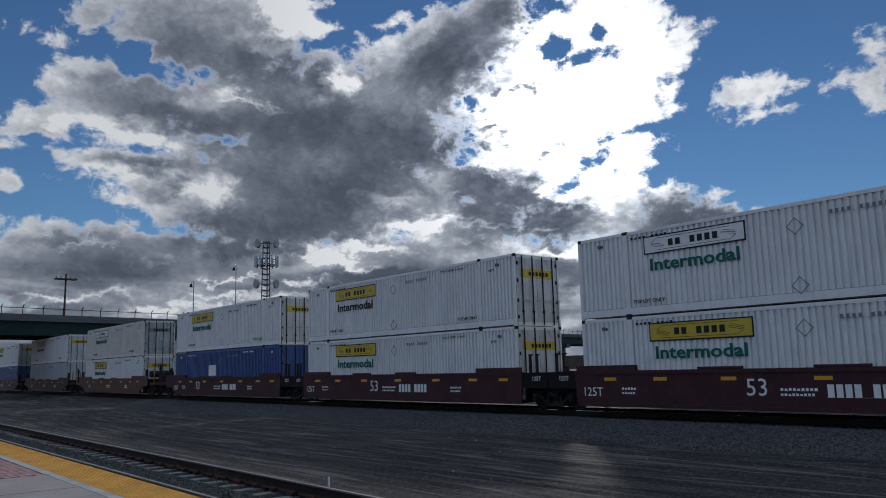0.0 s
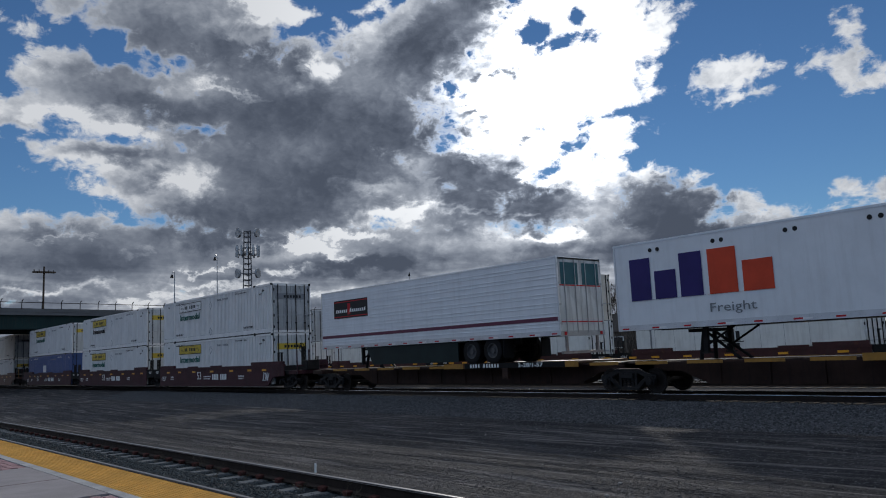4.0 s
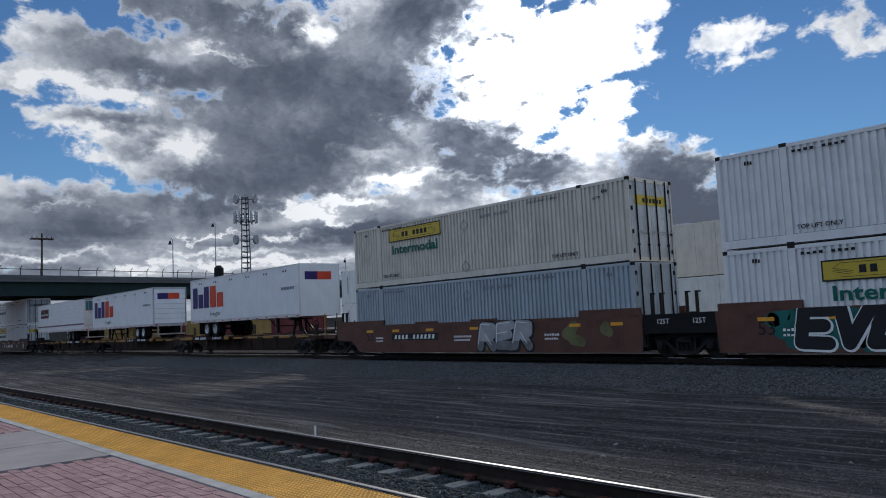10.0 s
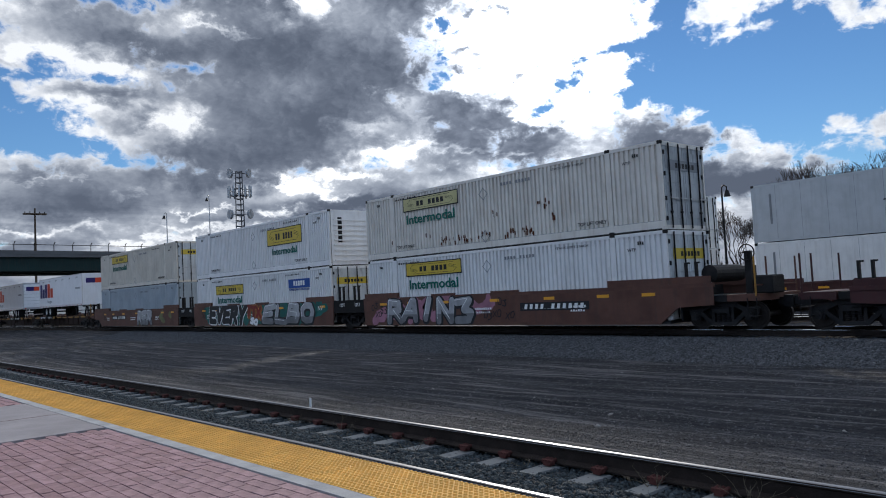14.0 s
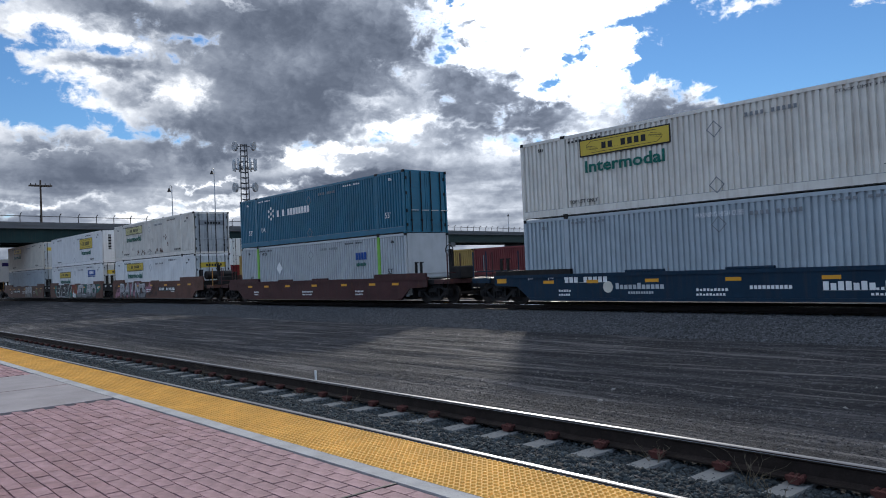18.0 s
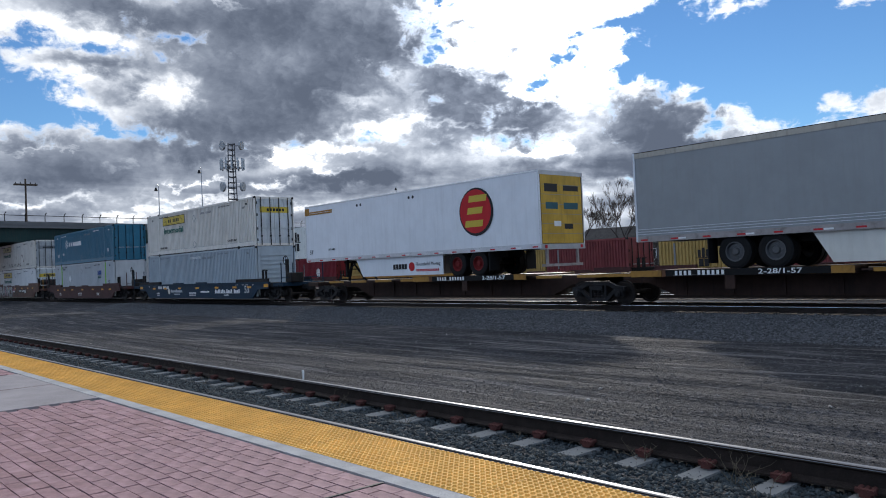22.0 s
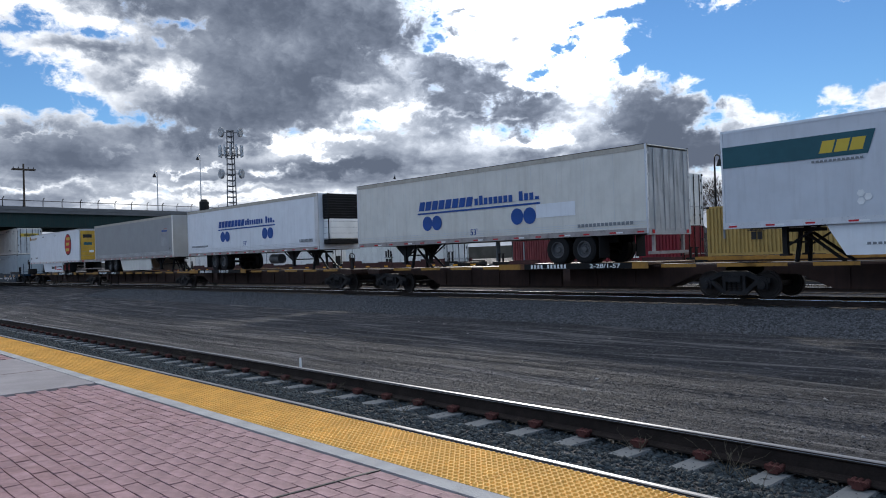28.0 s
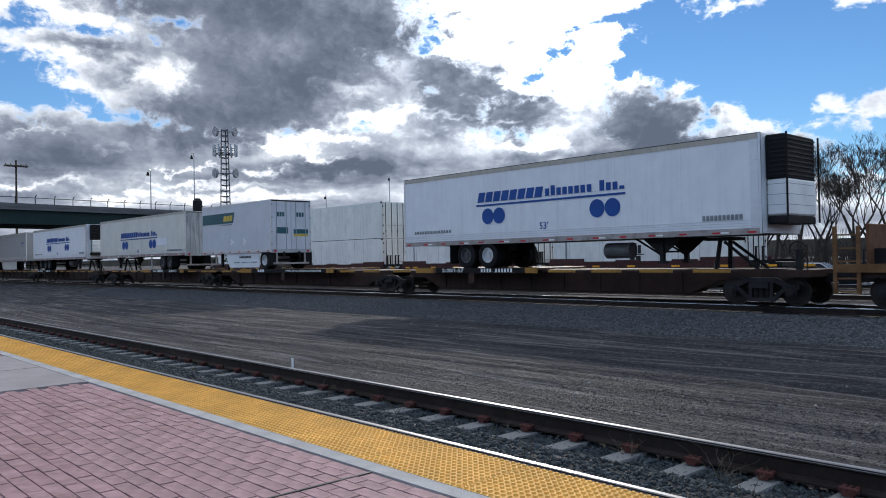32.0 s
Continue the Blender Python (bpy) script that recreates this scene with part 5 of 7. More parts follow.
def bridge():
    b = thing("road_bridge", "concrete and green steel road bridge over the tracks", "bridge", kind="structure")
    b.location, b.rotation_euler = BA, (0, 0, BANG)
    block("deck", -90, 240, -12, -0.26, 7.9, 8.25, BRIDGE_CONC, b)
    block("parapet", -90, 240, -0.25, 0.05, 7.95, 8.6, BRIDGE_CONC, b)
    block("parapet", -90, 240, -12.05, -11.75, 8.25, 8.6, BRIDGE_CONC, b)
    for y in (-0.6, -4, -8, -11.4):
        block("girder", -90, 240, y - 0.15, y + 0.15, 6.4, 7.9, BRIDGEGREEN, b, "dark green steel girder")
        block("girder_flange", -90, 240, y - 0.3, y + 0.3, 6.32, 6.4, BRIDGEGREEN, b)
    for x in (-60, -22, 40, 78, 116, 154):
        for y in (-1.5, -6, -10.5):
            piece("pier", "pier", lambda bm: tube(bm, (0, 0, -1), (0, 0, 5.6), 0.55, 14), BRIDGE_CONC, b, (x, y, 0))
        block("pier_cap", x - 0.7, x + 0.7, -12, 0, 5.5, 6.32, BRIDGE_CONC, b)

    def post(bm):
        tube(bm, (0, 0, 8.5), (0, 0, 10.35), 0.055, 6)
        tube(bm, (0, 0, 10.35), (0, -0.15, 10.6), 0.055, 6)
        tube(bm, (0, -0.15, 10.6), (0, -0.4, 10.7), 0.055, 6)
    for i in range(125):
        piece("fence_post", "fpost", post, DARKSTEEL, b, (-85 + i * 2.5, 0, 0))
    for z in (8.75, 9.55, 10.35):
        piece("fence_rail", "frail", lambda bm: tube(bm, (-90, 0, 0), (240, 0, 0), 0.045, 6), DARKSTEEL, b, (0, 0, z))
    return b


bridge()


def street_lamp(left, dist, top, base, arm=0.9, paint=GALV):
    d = Vector((-math.sin(radians(left)), math.cos(radians(left)))) * dist
    s = thing("street_lamp", "tall slim street lamp with a hanging hooked head", "street lamp", "street lamps", at=(d.x, d.y, 0))
    piece("pole", ("lpole", top, base), lambda bm: tube(bm, (0, 0, base), (0, 0, top - 0.4), 0.12, 8, 0.07), paint, s)

    def hook(bm):
        pts = [(0, top - 0.5), (0.1, top - 0.1), (arm * 0.5, top), (arm, top - 0.2), (arm * 1.05, top - 0.55)]
        for (x0, z0), (x1, z1) in zip(pts, pts[1:]):
            tube(bm, (x0 * 0.7, x0 * -0.7, z0), (x1 * 0.7, x1 * -0.7, z1), 0.05, 6)
    piece("arm", ("larm", top, arm), hook, paint, s)
    piece("lamp_head", ("lhead", top, arm), lambda bm: tube(bm, (arm * 0.735, -arm * 0.735, top - 0.5), (arm * 0.735, -arm * 0.735, top - 1.0), 0.12, 10, 0.28), DARKSTEEL, s)


E2 = 1.59
for left, dist, up in ((68.2, 121, 6.55), (65.3, 126, 7.75), (56.0, 150, 4.85), (51.3, 160, 6.15), (43.9, 190, 3.85)):
    street_lamp(left, dist, E2 + dist * math.tan(radians(up)), 0.0)


def power_pole(left, dist, up):
    d = Vector((-math.sin(radians(left)), math.cos(radians(left)))) * dist
    top = E2 + dist * math.tan(radians(up))
    s = thing("power_pole", "weathered wooden power pole with a crossarm", "utility pole", at=(d.x, d.y, 0))
    bm = bmesh.new()
    tube(bm, (0, 0, -0.6), (0, 0, top), 0.2, 10, 0.13)
    part("pole", bm, WOODPOLE, s)
    bm = bmesh.new()
    box(bm, -0.5, 0.5, -1.6, 1.6, top - 1.0, top - 0.8)
    a = part("crossarm", bm, WOODPOLE, s)
    for y in (-1.4, -0.7, 0.7, 1.4):
        bm = bmesh.new()
        tube(bm, (0, y, top - 0.8), (0, y, top - 0.5), 0.06, 8)
        part("insulator", bm, DARKSTEEL, s)


power_pole(76.45, 135, 6.9)


def radio_mast(left=63.15, dist=190, up=9.75):
    d = Vector((-math.sin(radians(left)), math.cos(radians(left)))) * dist
    top = E2 + dist * math.tan(radians(up))
    s = thing("radio_mast", "grey steel lattice mast with dish and panel antennas", "radio mast", at=(d.x, d.y, 0))
    r0, r1 = 1.6, 0.85
    legs = []
    for i in range(3):
        a = 2 * math.pi * i / 3 + 0.4
        legs.append((math.cos(a), math.sin(a)))
        bm = bmesh.new()
        tube(bm, (r0 * legs[i][0], r0 * legs[i][1], -0.9), (r1 * legs[i][0], r1 * legs[i][1], top - 1), 0.13, 6)
        part("leg", bm, MAST, s)
    bm = bmesh.new()
    n = 26
    for j in range(n):
        z0, z1 = top * j / n, top * (j + 1) / n - 0.05
        ra, rb = r0 + (r1 - r0) * z0 / top, r0 + (r1 - r0) * z1 / top
        for i in range(3):
            p, q = legs[i], legs[(i + 1) % 3]
            tube(bm, (ra * p[0], ra * p[1], z0), (rb * q[0], rb * q[1], z1 - 1), 0.05, 4)
            tube(bm, (ra * q[0], ra * q[1], z0), (rb * p[0], rb * p[1], z1 - 1), 0.05, 4)
            tube(bm, (ra * p[0], ra * p[1], z0), (ra * q[0], ra * q[1], z0), 0.05, 4)
    tagged(part("lattice", bm, MAST, s), kind="stuff")
    side = Vector((d.y, -d.x)).normalized()
    fore = -d.normalized()
    for z, off, r in ((top - 1.6, -1.9, 1.2), (top - 1.6, 2.0, 1.1), (top - 11.5, -2.1, 1.15), (top - 11.5, 2.1, 1.15)):
        bm = bmesh.new()
        c0 = side * off + fore * 0.7
        aim = (fore * 0.5 + side * (0.9 if off > 0 else -0.9)).normalized()
        tube(bm, (c0.x, c0.y, z), (c0.x + aim.x * 0.5, c0.y + aim.y * 0.5, z), r, 18, r * 0.98)
        part("dish", bm, mat("dish_grey", (0.36, 0.36, 0.36), 0.5), s, "round grey dish antenna")
        bm = bmesh.new()
        tube(bm, (0, 0, z), (c0.x, c0.y, z), 0.09, 6)
        part("dish_bracket", bm, MAST, s)
    zp = top - 6.6
    for i in range(12):
        a = 2 * math.pi * i / 12
        bm = bmesh.new()
        x, y = 2.7 * math.cos(a), 2.7 * math.sin(a)
        box(bm, x - 0.16, x + 0.16, y - 0.16, y + 0.16, zp - 0.8, zp + 1.9)
        part("panel_antenna", bm, GREY, s)
    bm = bmesh.new()
    for i in range(12):
        a, b = 2 * math.pi * i / 12, 2 * math.pi * (i + 1) / 12
        for z in (zp - 0.3, zp + 0.9):
            tube(bm, (2.5 * math.cos(a), 2.5 * math.sin(a), z), (2.5 * math.cos(b), 2.5 * math.sin(b), z), 0.07, 5)
        tube(bm, (0, 0, zp - 0.3), (2.5 * math.cos(a), 2.5 * math.sin(a), zp - 0.3), 0.06, 5)
    part("antenna_frame", bm, MAST, s)


radio_mast()


def bare_tree(left, dist, up, seed, spread=0.55):
    """A leafless tree: a tapered trunk that forks into finer and finer limbs."""
    rng = random.Random(seed)
    d = Vector((-math.sin(radians(left)), math.cos(radians(left)))) * dist
    tall = E2 + dist * math.tan(radians(up)) + 0.8
    s = thing("bare_tree", "leafless winter tree with a dark forked crown", "tree", "bare trees behind the tracks", at=(d.x, d.y, -0.9))
    trunk, twigs = bmesh.new(), bmesh.new()

    def grow(p, way, length, r, depth):
        r = max(r, 0.011 if depth > 4 else 0.022)
        bm = trunk if depth < 2 else twigs
        q = p
        for _ in range(2):
            way = (way + Vector((rng.uniform(-1, 1), rng.uniform(-1, 1), rng.uniform(-0.3, 0.6))) * 0.11).normalized()
            n = q + way * length / 2
            tube(bm, q, n, r, 7 if depth < 2 else 4 if depth < 4 else 3, r * 0.82)
            q, r = n, r * 0.82
        if depth >= 6:
            return
        for i in range(3 if depth < 4 else 4):
            a = rng.uniform(0, 2 * math.pi)
            out = Vector((math.cos(a), math.sin(a), rng.uniform(0.3, 1.3)))
            grow(q, (way + out * rng.uniform(0.45, 0.95) * (spread + 0.35)).normalized(), length * rng.uniform(0.6, 0.86), r * rng.uniform(0.55, 0.72), depth + 1)
        if depth == 0:
            return
    grow(Vector((0, 0, 0)), Vector((0, 0, 1)), tall * 0.27, tall * 0.024, 0)
    part("trunk", trunk, BARK, s)
    tagged(part("twig_crown", twigs, TWIG, s, "crown of fine bare twigs"), kind="stuff")
    return s


for i, (left, dist, up) in enumerate(((38.6, 85, 4.7), (34.6, 80, 6.1), (31.5, 88, 5.2), (27.2, 78, 5.2), (24.6, 70, 5.6), (22.2, 62, 7.9), (19.4, 60, 8.0), (17.0, 64, 7.5), (29.4, 96, 4.6), (25.8, 92, 4.9), (20.8, 74, 6.6), (18.2, 82, 6.4), (21.5, 88, 6.0), (24.0, 98, 5.0), (15.6, 70, 7.2), (36.4, 105, 4.0), (33.0, 102, 4.4), (23.4, 86, 5.4))):
    bare_tree(left, dist, up, 40 + i)


def house(x, y, wide, deep, wall, roof, label, turn=0.0, paint=TAN):
    h = thing("house", label, "house", "houses beyond the tracks", at=(x, y, -0.9))
    h.rotation_euler = (0, 0, turn)
    bm = bmesh.new()
    box(bm, -wide / 2, wide / 2, -deep / 2, deep / 2, 0, wall)
    part("wall", bm, paint, h)
    bm = bmesh.new()
    a = [bm.verts.new(v) for v in ((-wide / 2 - 0.5, -deep / 2 - 0.5, wall), (wide / 2 + 0.5, -deep / 2 - 0.5, wall), (wide / 2 + 0.5, deep / 2 + 0.5, wall), (-wide / 2 - 0.5, deep / 2 + 0.5, wall), (-wide / 2 + 1.5, 0, roof), (wide / 2 - 1.5, 0, roof))]
    for f in ((0, 1, 5, 4), (1, 2, 5), (2, 3, 4, 5), (3, 0, 4), (3, 2, 1, 0)):
        bm.faces.new([a[i] for i in f])
    part("roof", bm, ROOF, h, "dark hipped roof")
    for i in range(int(wide / 3)):
        x0 = -wide / 2 + 1.2 + i * 3
        w = block("window", x0, x0 + 1.2, -deep / 2 - 0.06, -deep / 2 + 0.02, wall - 1.9, wall - 0.7, GLASS, h)
        block("window_frame", x0 - 0.1, x0 + 1.3, -deep / 2 - 0.04, -deep / 2 + 0.01, wall - 2.0, wall - 0.6, WHITEINK, h)
    return h


house(-56, 84, 16, 9, 4.2, 6.6, "low tan house with a dark hipped roof", 0.3)
block("far_bank", -1200, 600, 300, 320, -1, 6, LAND, thing("treeline_bank", "low dark distant wooded bank", "backdrop", kind="structure"))

d_ = Vector((-math.sin(radians(65.1)), math.cos(radians(65.1)))) * 118
v_ = thing("bridge_hatch_dome", "small dark domed cabinet on the bridge", "cabinet", at=(d_.x, d_.y, 0))
bm = bmesh.new()
tube(bm, (0, 0, 8.2), (0, 0, 10.6), 0.7, 14, 0.7)
tube(bm, (0, 0, 10.6), (0, 0, 11.0), 0.7, 14, 0.35)
part("dome", bm, DARKSTEEL, v_)


def shrub(left, dist, wide, tall, seed):
    """A leafless bush: a sheaf of fine stems."""
    rng = random.Random(seed)
    s = thing("bare_shrub", "dense dark leafless shrub behind the far track", "shrub", "bare shrubs behind the tracks", at=(-dist * math.sin(radians(left)), dist * math.cos(radians(left)), -0.8))
    bm = bmesh.new()
    for i in range(150):
        a, r = rng.uniform(0, 6.28), wide * rng.random() ** 0.5 / 2
        p = Vector((r * math.cos(a) * 0.6, r * math.sin(a) * 0.6, 0))
        for j in range(4):
            q = p + Vector((math.cos(a) * r * 0.12 + rng.uniform(-0.25, 0.25), math.sin(a) * r * 0.12 + rng.uniform(-0.25, 0.25), tall / 4 * rng.uniform(0.5, 1.1)))
            tube(bm, p, q, 0.024 - j * 0.004, 3, 0.02 - j * 0.004)
            p = q
    tagged(part("stem_mass", bm, TWIG, s), kind="stuff")


for i, left in enumerate((16.2, 17.8, 19.6, 21.5, 23.2, 25.1, 26.6, 28.2, 29.7, 31.6, 33.4, 35.2)):
    shrub(left, 52 + (i * 7) % 9, 4.2, 2.6 + (i * 5) % 4 * 0.5, 900 + i)


def parked_car(x, y, turn, paint, label):
    """A parked car with a rounded cabin, windows, lamps and four wheels."""
    c = thing("parked_car", label, "car", "cars parked beyond the tracks", at=(x, y, -0.62))
    c.rotation_euler = (0, 0, turn)
    bm = bmesh.new()
    prism(bm, [(-2.2, 0.32), (2.2, 0.32), (2.25, 0.62), (2.1, 0.85), (1.1, 0.98), (-1.7, 1.0), (-2.2, 0.9), (-2.28, 0.6)], -0.88, 0.88)
    body = part("body", bm, paint, c, bevel=0.05)
    bm = bmesh.new()
    prism(bm, [(1.05, 0.95), (0.35, 1.45), (-1.0, 1.48), (-1.75, 0.98)], -0.74, 0.74)
    part("cabin", bm, paint, c, bevel=0.06)
    for s in (-1, 1):
        y0, y1 = sorted((s * 0.735, s * 0.752))
        bm = bmesh.new()
        prism(bm, [(0.9, 1.0), (0.32, 1.39), (-0.2, 1.41), (-0.2, 1.0)], y0, y1)
        part("window", bm, GLASS, c)
        bm = bmesh.new()
        prism(bm, [(-0.28, 1.0), (-0.28, 1.41), (-0.95, 1.42), (-1.5, 1.03)], y0, y1)
        part("window", bm, GLASS, c)
        for wx in (-1.35, 1.35):
            w = piece("wheel", "car_tyre", lambda b: tube(b, (0, -0.1, 0), (0, 0.1, 0), 0.32, 20), BLACK, c, (wx, s * 0.8, 0.32))
            piece("rim", "car_rim", lambda b: tube(b, (0, -0.105, 0), (0, 0.105, 0), 0.2, 14), ALU, w)
        block("headlight", 2.16, 2.24, s * 0.62 - 0.16, s * 0.62 + 0.16, 0.62, 0.76, WHITEINK, c)
        block("tail_light", -2.27, -2.2, s * 0.65 - 0.14, s * 0.65 + 0.14, 0.68, 0.86, REDINK, c)


CAR_DARK = mat("dark_car_paint", (0.02, 0.022, 0.026), 0.18, vary=0.1, bump=0)
CAR_SILVER = mat("silver_car_paint", (0.35, 0.36, 0.38), 0.2, 0.5, vary=0.06, bump=0)
for x, y, turn, paint, label in ((-27.5, 47.5, 0.25, CAR_DARK, "dark parked car with glossy roof"), (-23.6, 48.2, 0.25, CAR_DARK, "dark parked car beside a track"), (-19.0, 48.6, 0.1, CAR_SILVER, "silver parked car beyond the far track"), (-14.2, 48.0, 0.2, CAR_SILVER, "silver parked car near bare shrubs"), (-33.0, 49.0, 0.2, CAR_SILVER, "pale silver parked car near a house")):
    parked_car(x, y, turn, paint, label)
street_lamp(28.2, 66, E2 + 66 * math.tan(radians(6.4)), -0.8, 1.3, DARKSTEEL)

# ---- pavers, sleepers' ballast, stones, weeds ----
def paver(bm):
    box(bm, -0.098, 0.098, -0.048, 0.048, -0.06, 0.0)
    for v in bm.verts:
        if v.co.z > -0.01:
            v.co.x *= 0.975
            v.co.y *= 0.95
    return bm


def paver_places():
    """Running bond along the platform, with the concrete band and an expansion joint left out."""
    rng = random.Random(5)
    out = []
    for j in range(58):
        y = KERB_Y - 0.075 - j * 0.1005
        for i in range(176):
            x = 6.013 - i * 0.2005 - (0.1 if j % 2 else 0.0)
            if -12.4 < x < -8.8:
                continue
            out.append((x, y, rng.uniform(-0.0025, 0.0025), rng.uniform(-0.012, 0.012), rng.uniform(-0.006, 0.006)))
    return out


near_ones, rest = [], []
for p in paver_places():
    (near_ones if -5.9 < p[0] < -3.0 and p[1] > 1.6 and len(near_ones) < 300 else rest).append(p)
for x, y, z, turn, tip in near_ones:
    piece("paver", "paver", paver, BRICK, plat, (x, y, DECK_Z - 0.002 + z), turn=turn, tip=tip)
BRICK_FIELD = mat("red_paver_field", (0.36, 0.222, 0.232), 0.8, vary=0.22, scale=9, grain=120, bump=0.4, dirt=0.2, dirt_col=(0.2, 0.13, 0.12))
k_ = Nodes(BRICK_FIELD.node_tree)
b_ = BRICK_FIELD.node_tree.nodes["Principled BSDF"]
was = b_.inputs["Base Color"].links[0].from_socket
k_.link(k_.mix(k_.math("MULTIPLY", k_.put("ShaderNodeNewGeometry").outputs["Random Per Island"], 0.35), was, (0.16, 0.077, 0.07, 1)), b_.inputs["Base Color"])
co, faces = [], []
corner = [(-0.098, -0.048, -0.06), (0.098, -0.048, -0.06), (0.098, 0.048, -0.06), (-0.098, 0.048, -0.06), (-0.0955, -0.0455, 0), (0.0955, -0.0455, 0), (0.0955, 0.0455, 0), (-0.0955, 0.0455, 0)]
for x, y, z, turn, tip in rest:
    n = len(co)
    c_, s_ = math.cos(turn), math.sin(turn)
    co += [(x + a * c_ - b * s_, y + a * s_ + b * c_, DECK_Z - 0.002 + z + h + a * tip) for a, b, h in corner]
    faces += [(n + 4, n + 5, n + 6, n + 7), (n, n + 1, n + 5, n + 4), (n + 1, n + 2, n + 6, n + 5), (n + 2, n + 3, n + 7, n + 6), (n + 3, n, n + 4, n + 7)]
me = bpy.data.meshes.new("paver_field")
me.from_pydata(co, [], faces)
me.materials.append(BRICK_FIELD)
tagged(new("paver_field", me), "red running-bond concrete pavers of the platform", "paving", kind="stuff")
block("concrete_band", -12.33, -8.88, -8, KERB_Y - 0.01, DECK_Z - 0.08, DECK_Z - 0.001, SLAB, plat, "pale broom-finished concrete slab")
block("band_joint", -10.62, -10.6, -8, KERB_Y - 0.01, DECK_Z - 0.0008, DECK_Z + 0.0006, MORTAR, plat)
block("far_paving", -300, -29.4, -30, KERB_Y - 0.01, DECK_Z - 0.08, DECK_Z - 0.004, BRICK_FIELD, plat)
block("joint_strip", -3.732, -3.714, -8, KERB_Y - 0.02, DECK_Z - 0.03, DECK_Z + 0.003, BLACKINK, plat)


def stones(name, label, n, xr, yr, size, material, seed, lift=0.0, height=ground_height, flat=0.75, power=1.0):
    """Loose stones strewn over the ground, each an uneven eight-faced lump."""
    rng = np.random.default_rng(seed)
    x = xr[1] - (xr[1] - xr[0]) * rng.random(n) ** power
    y = rng.uniform(*yr, n)
    z = height(x, y) + lift
    r = size[0] + (size[1] - size[0]) * rng.random(n) ** 2
    base = np.array([(1, 0, 0), (0.1, 1, 0.1), (-1, 0.1, 0), (0, -1, -0.1), (0.15, 0.1, 1), (0, 0, -1)], float)
    tri = np.array([(0, 1, 4), (1, 2, 4), (2, 3, 4), (3, 0, 4), (1, 0, 5), (2, 1, 5), (3, 2, 5), (0, 3, 5)])
    p = base[None] * (1 + rng.uniform(-0.35, 0.35, (n, 6, 3)))
    a = rng.uniform(0, 2 * np.pi, n)
    t = rng.uniform(-0.6, 0.6, n)
    ca, sa, ct, st = np.cos(a)[:, None], np.sin(a)[:, None], np.cos(t)[:, None], np.sin(t)[:, None]
    X, Y, Z = p[..., 0] * rng.uniform(0.8, 1.4, (n, 1)), p[..., 1], p[..., 2] * flat
    Y, Z = Y * ct - Z * st, Y * st + Z * ct
    X, Y = X * ca - Y * sa, X * sa + Y * ca
    co = np.stack([X, Y, Z], -1) * r[:, None, None] + np.stack([x, y, z], -1)[:, None]
    f = (tri[None] + 6 * np.arange(n)[:, None, None]).reshape(-1, 3)
    me = bpy.data.meshes.new(name)
    me.vertices.add(n * 6), me.loops.add(len(f) * 3), me.polygons.add(len(f))
    me.vertices.foreach_set("co", co.reshape(-1))
    me.loops.foreach_set("vertex_index", f.reshape(-1))
    me.polygons.foreach_set("loop_start", np.arange(0, len(f) * 3, 3))
    me.update(calc_edges=True)
    me.materials.append(material)
    return tagged(new(name, me), label, "gravel", kind="stuff")


def island_shade(m, amount, dark):
    k = Nodes(m.node_tree)
    b = m.node_tree.nodes["Principled BSDF"]
    was = b.inputs["Base Color"].links[0].from_socket
    k.link(k.mix(k.math("MULTIPLY", k.put("ShaderNodeNewGeometry").outputs["Random Per Island"], amount), was, dark), b.inputs["Base Color"])


island_shade(STONE, 0.85, (0.014, 0.017, 0.019, 1))
STONE_LIGHT = mat("ballast_stone_dusty", (0.15, 0.152, 0.16), 0.9, vary=0.35, scale=9, grain=30, bump=0.2)
island_shade(STONE_LIGHT, 0.85, (0.03, 0.03, 0.031, 1))
GRIT = mat("dirt_grit", (0.17, 0.163, 0.163), 0.92, vary=0.35, scale=9, grain=30, bump=0.1)
island_shade(GRIT, 0.95, (0.022, 0.022, 0.024, 1))
stones("track_ballast", "dark crushed stone ballast between the sleepers", 21000, (-16, -0.8), (4.45, 6.02), (0.016, 0.04), STONE, 1, 0.0)
stones("track_ballast", "dark crushed stone ballast further along the track", 9000, (-42, -16), (4.45, 6.02), (0.025, 0.05), STONE, 2, 0.0)
stones("ballast_shoulder", "grey crushed stone shoulder of the middle track", 85000, (-62, -3), (18.6, 22.0), (0.02, 0.046), STONE_LIGHT, 3, 0.0, power=1.3)
stones("ballast_shoulder", "grey crushed stone of the tracks behind", 9000, (-62, -3), (22.0, 27.0), (0.035, 0.07), STONE_LIGHT, 4, 0.0)
stones("dirt_gravel", "small stones strewn over the dirt", 60000, (-42, -1), (6.2, 18.6), (0.004, 0.017), GRIT, 5, 0.0, power=1.5)
stones("dirt_gravel", "coarse cinder gravel beside the near rail", 22000, (-24, -1), (6.05, 9.0), (0.004, 0.015), GRIT, 8, 0.0, power=1.4)
stones("dirt_gravel", "loose pale stones along the track", 120, (-30, -1), (6.2, 17), (0.015, 0.04), mat("pale_pebble", (0.25, 0.24, 0.23), 0.9), 6, 0.0, power=1.4)


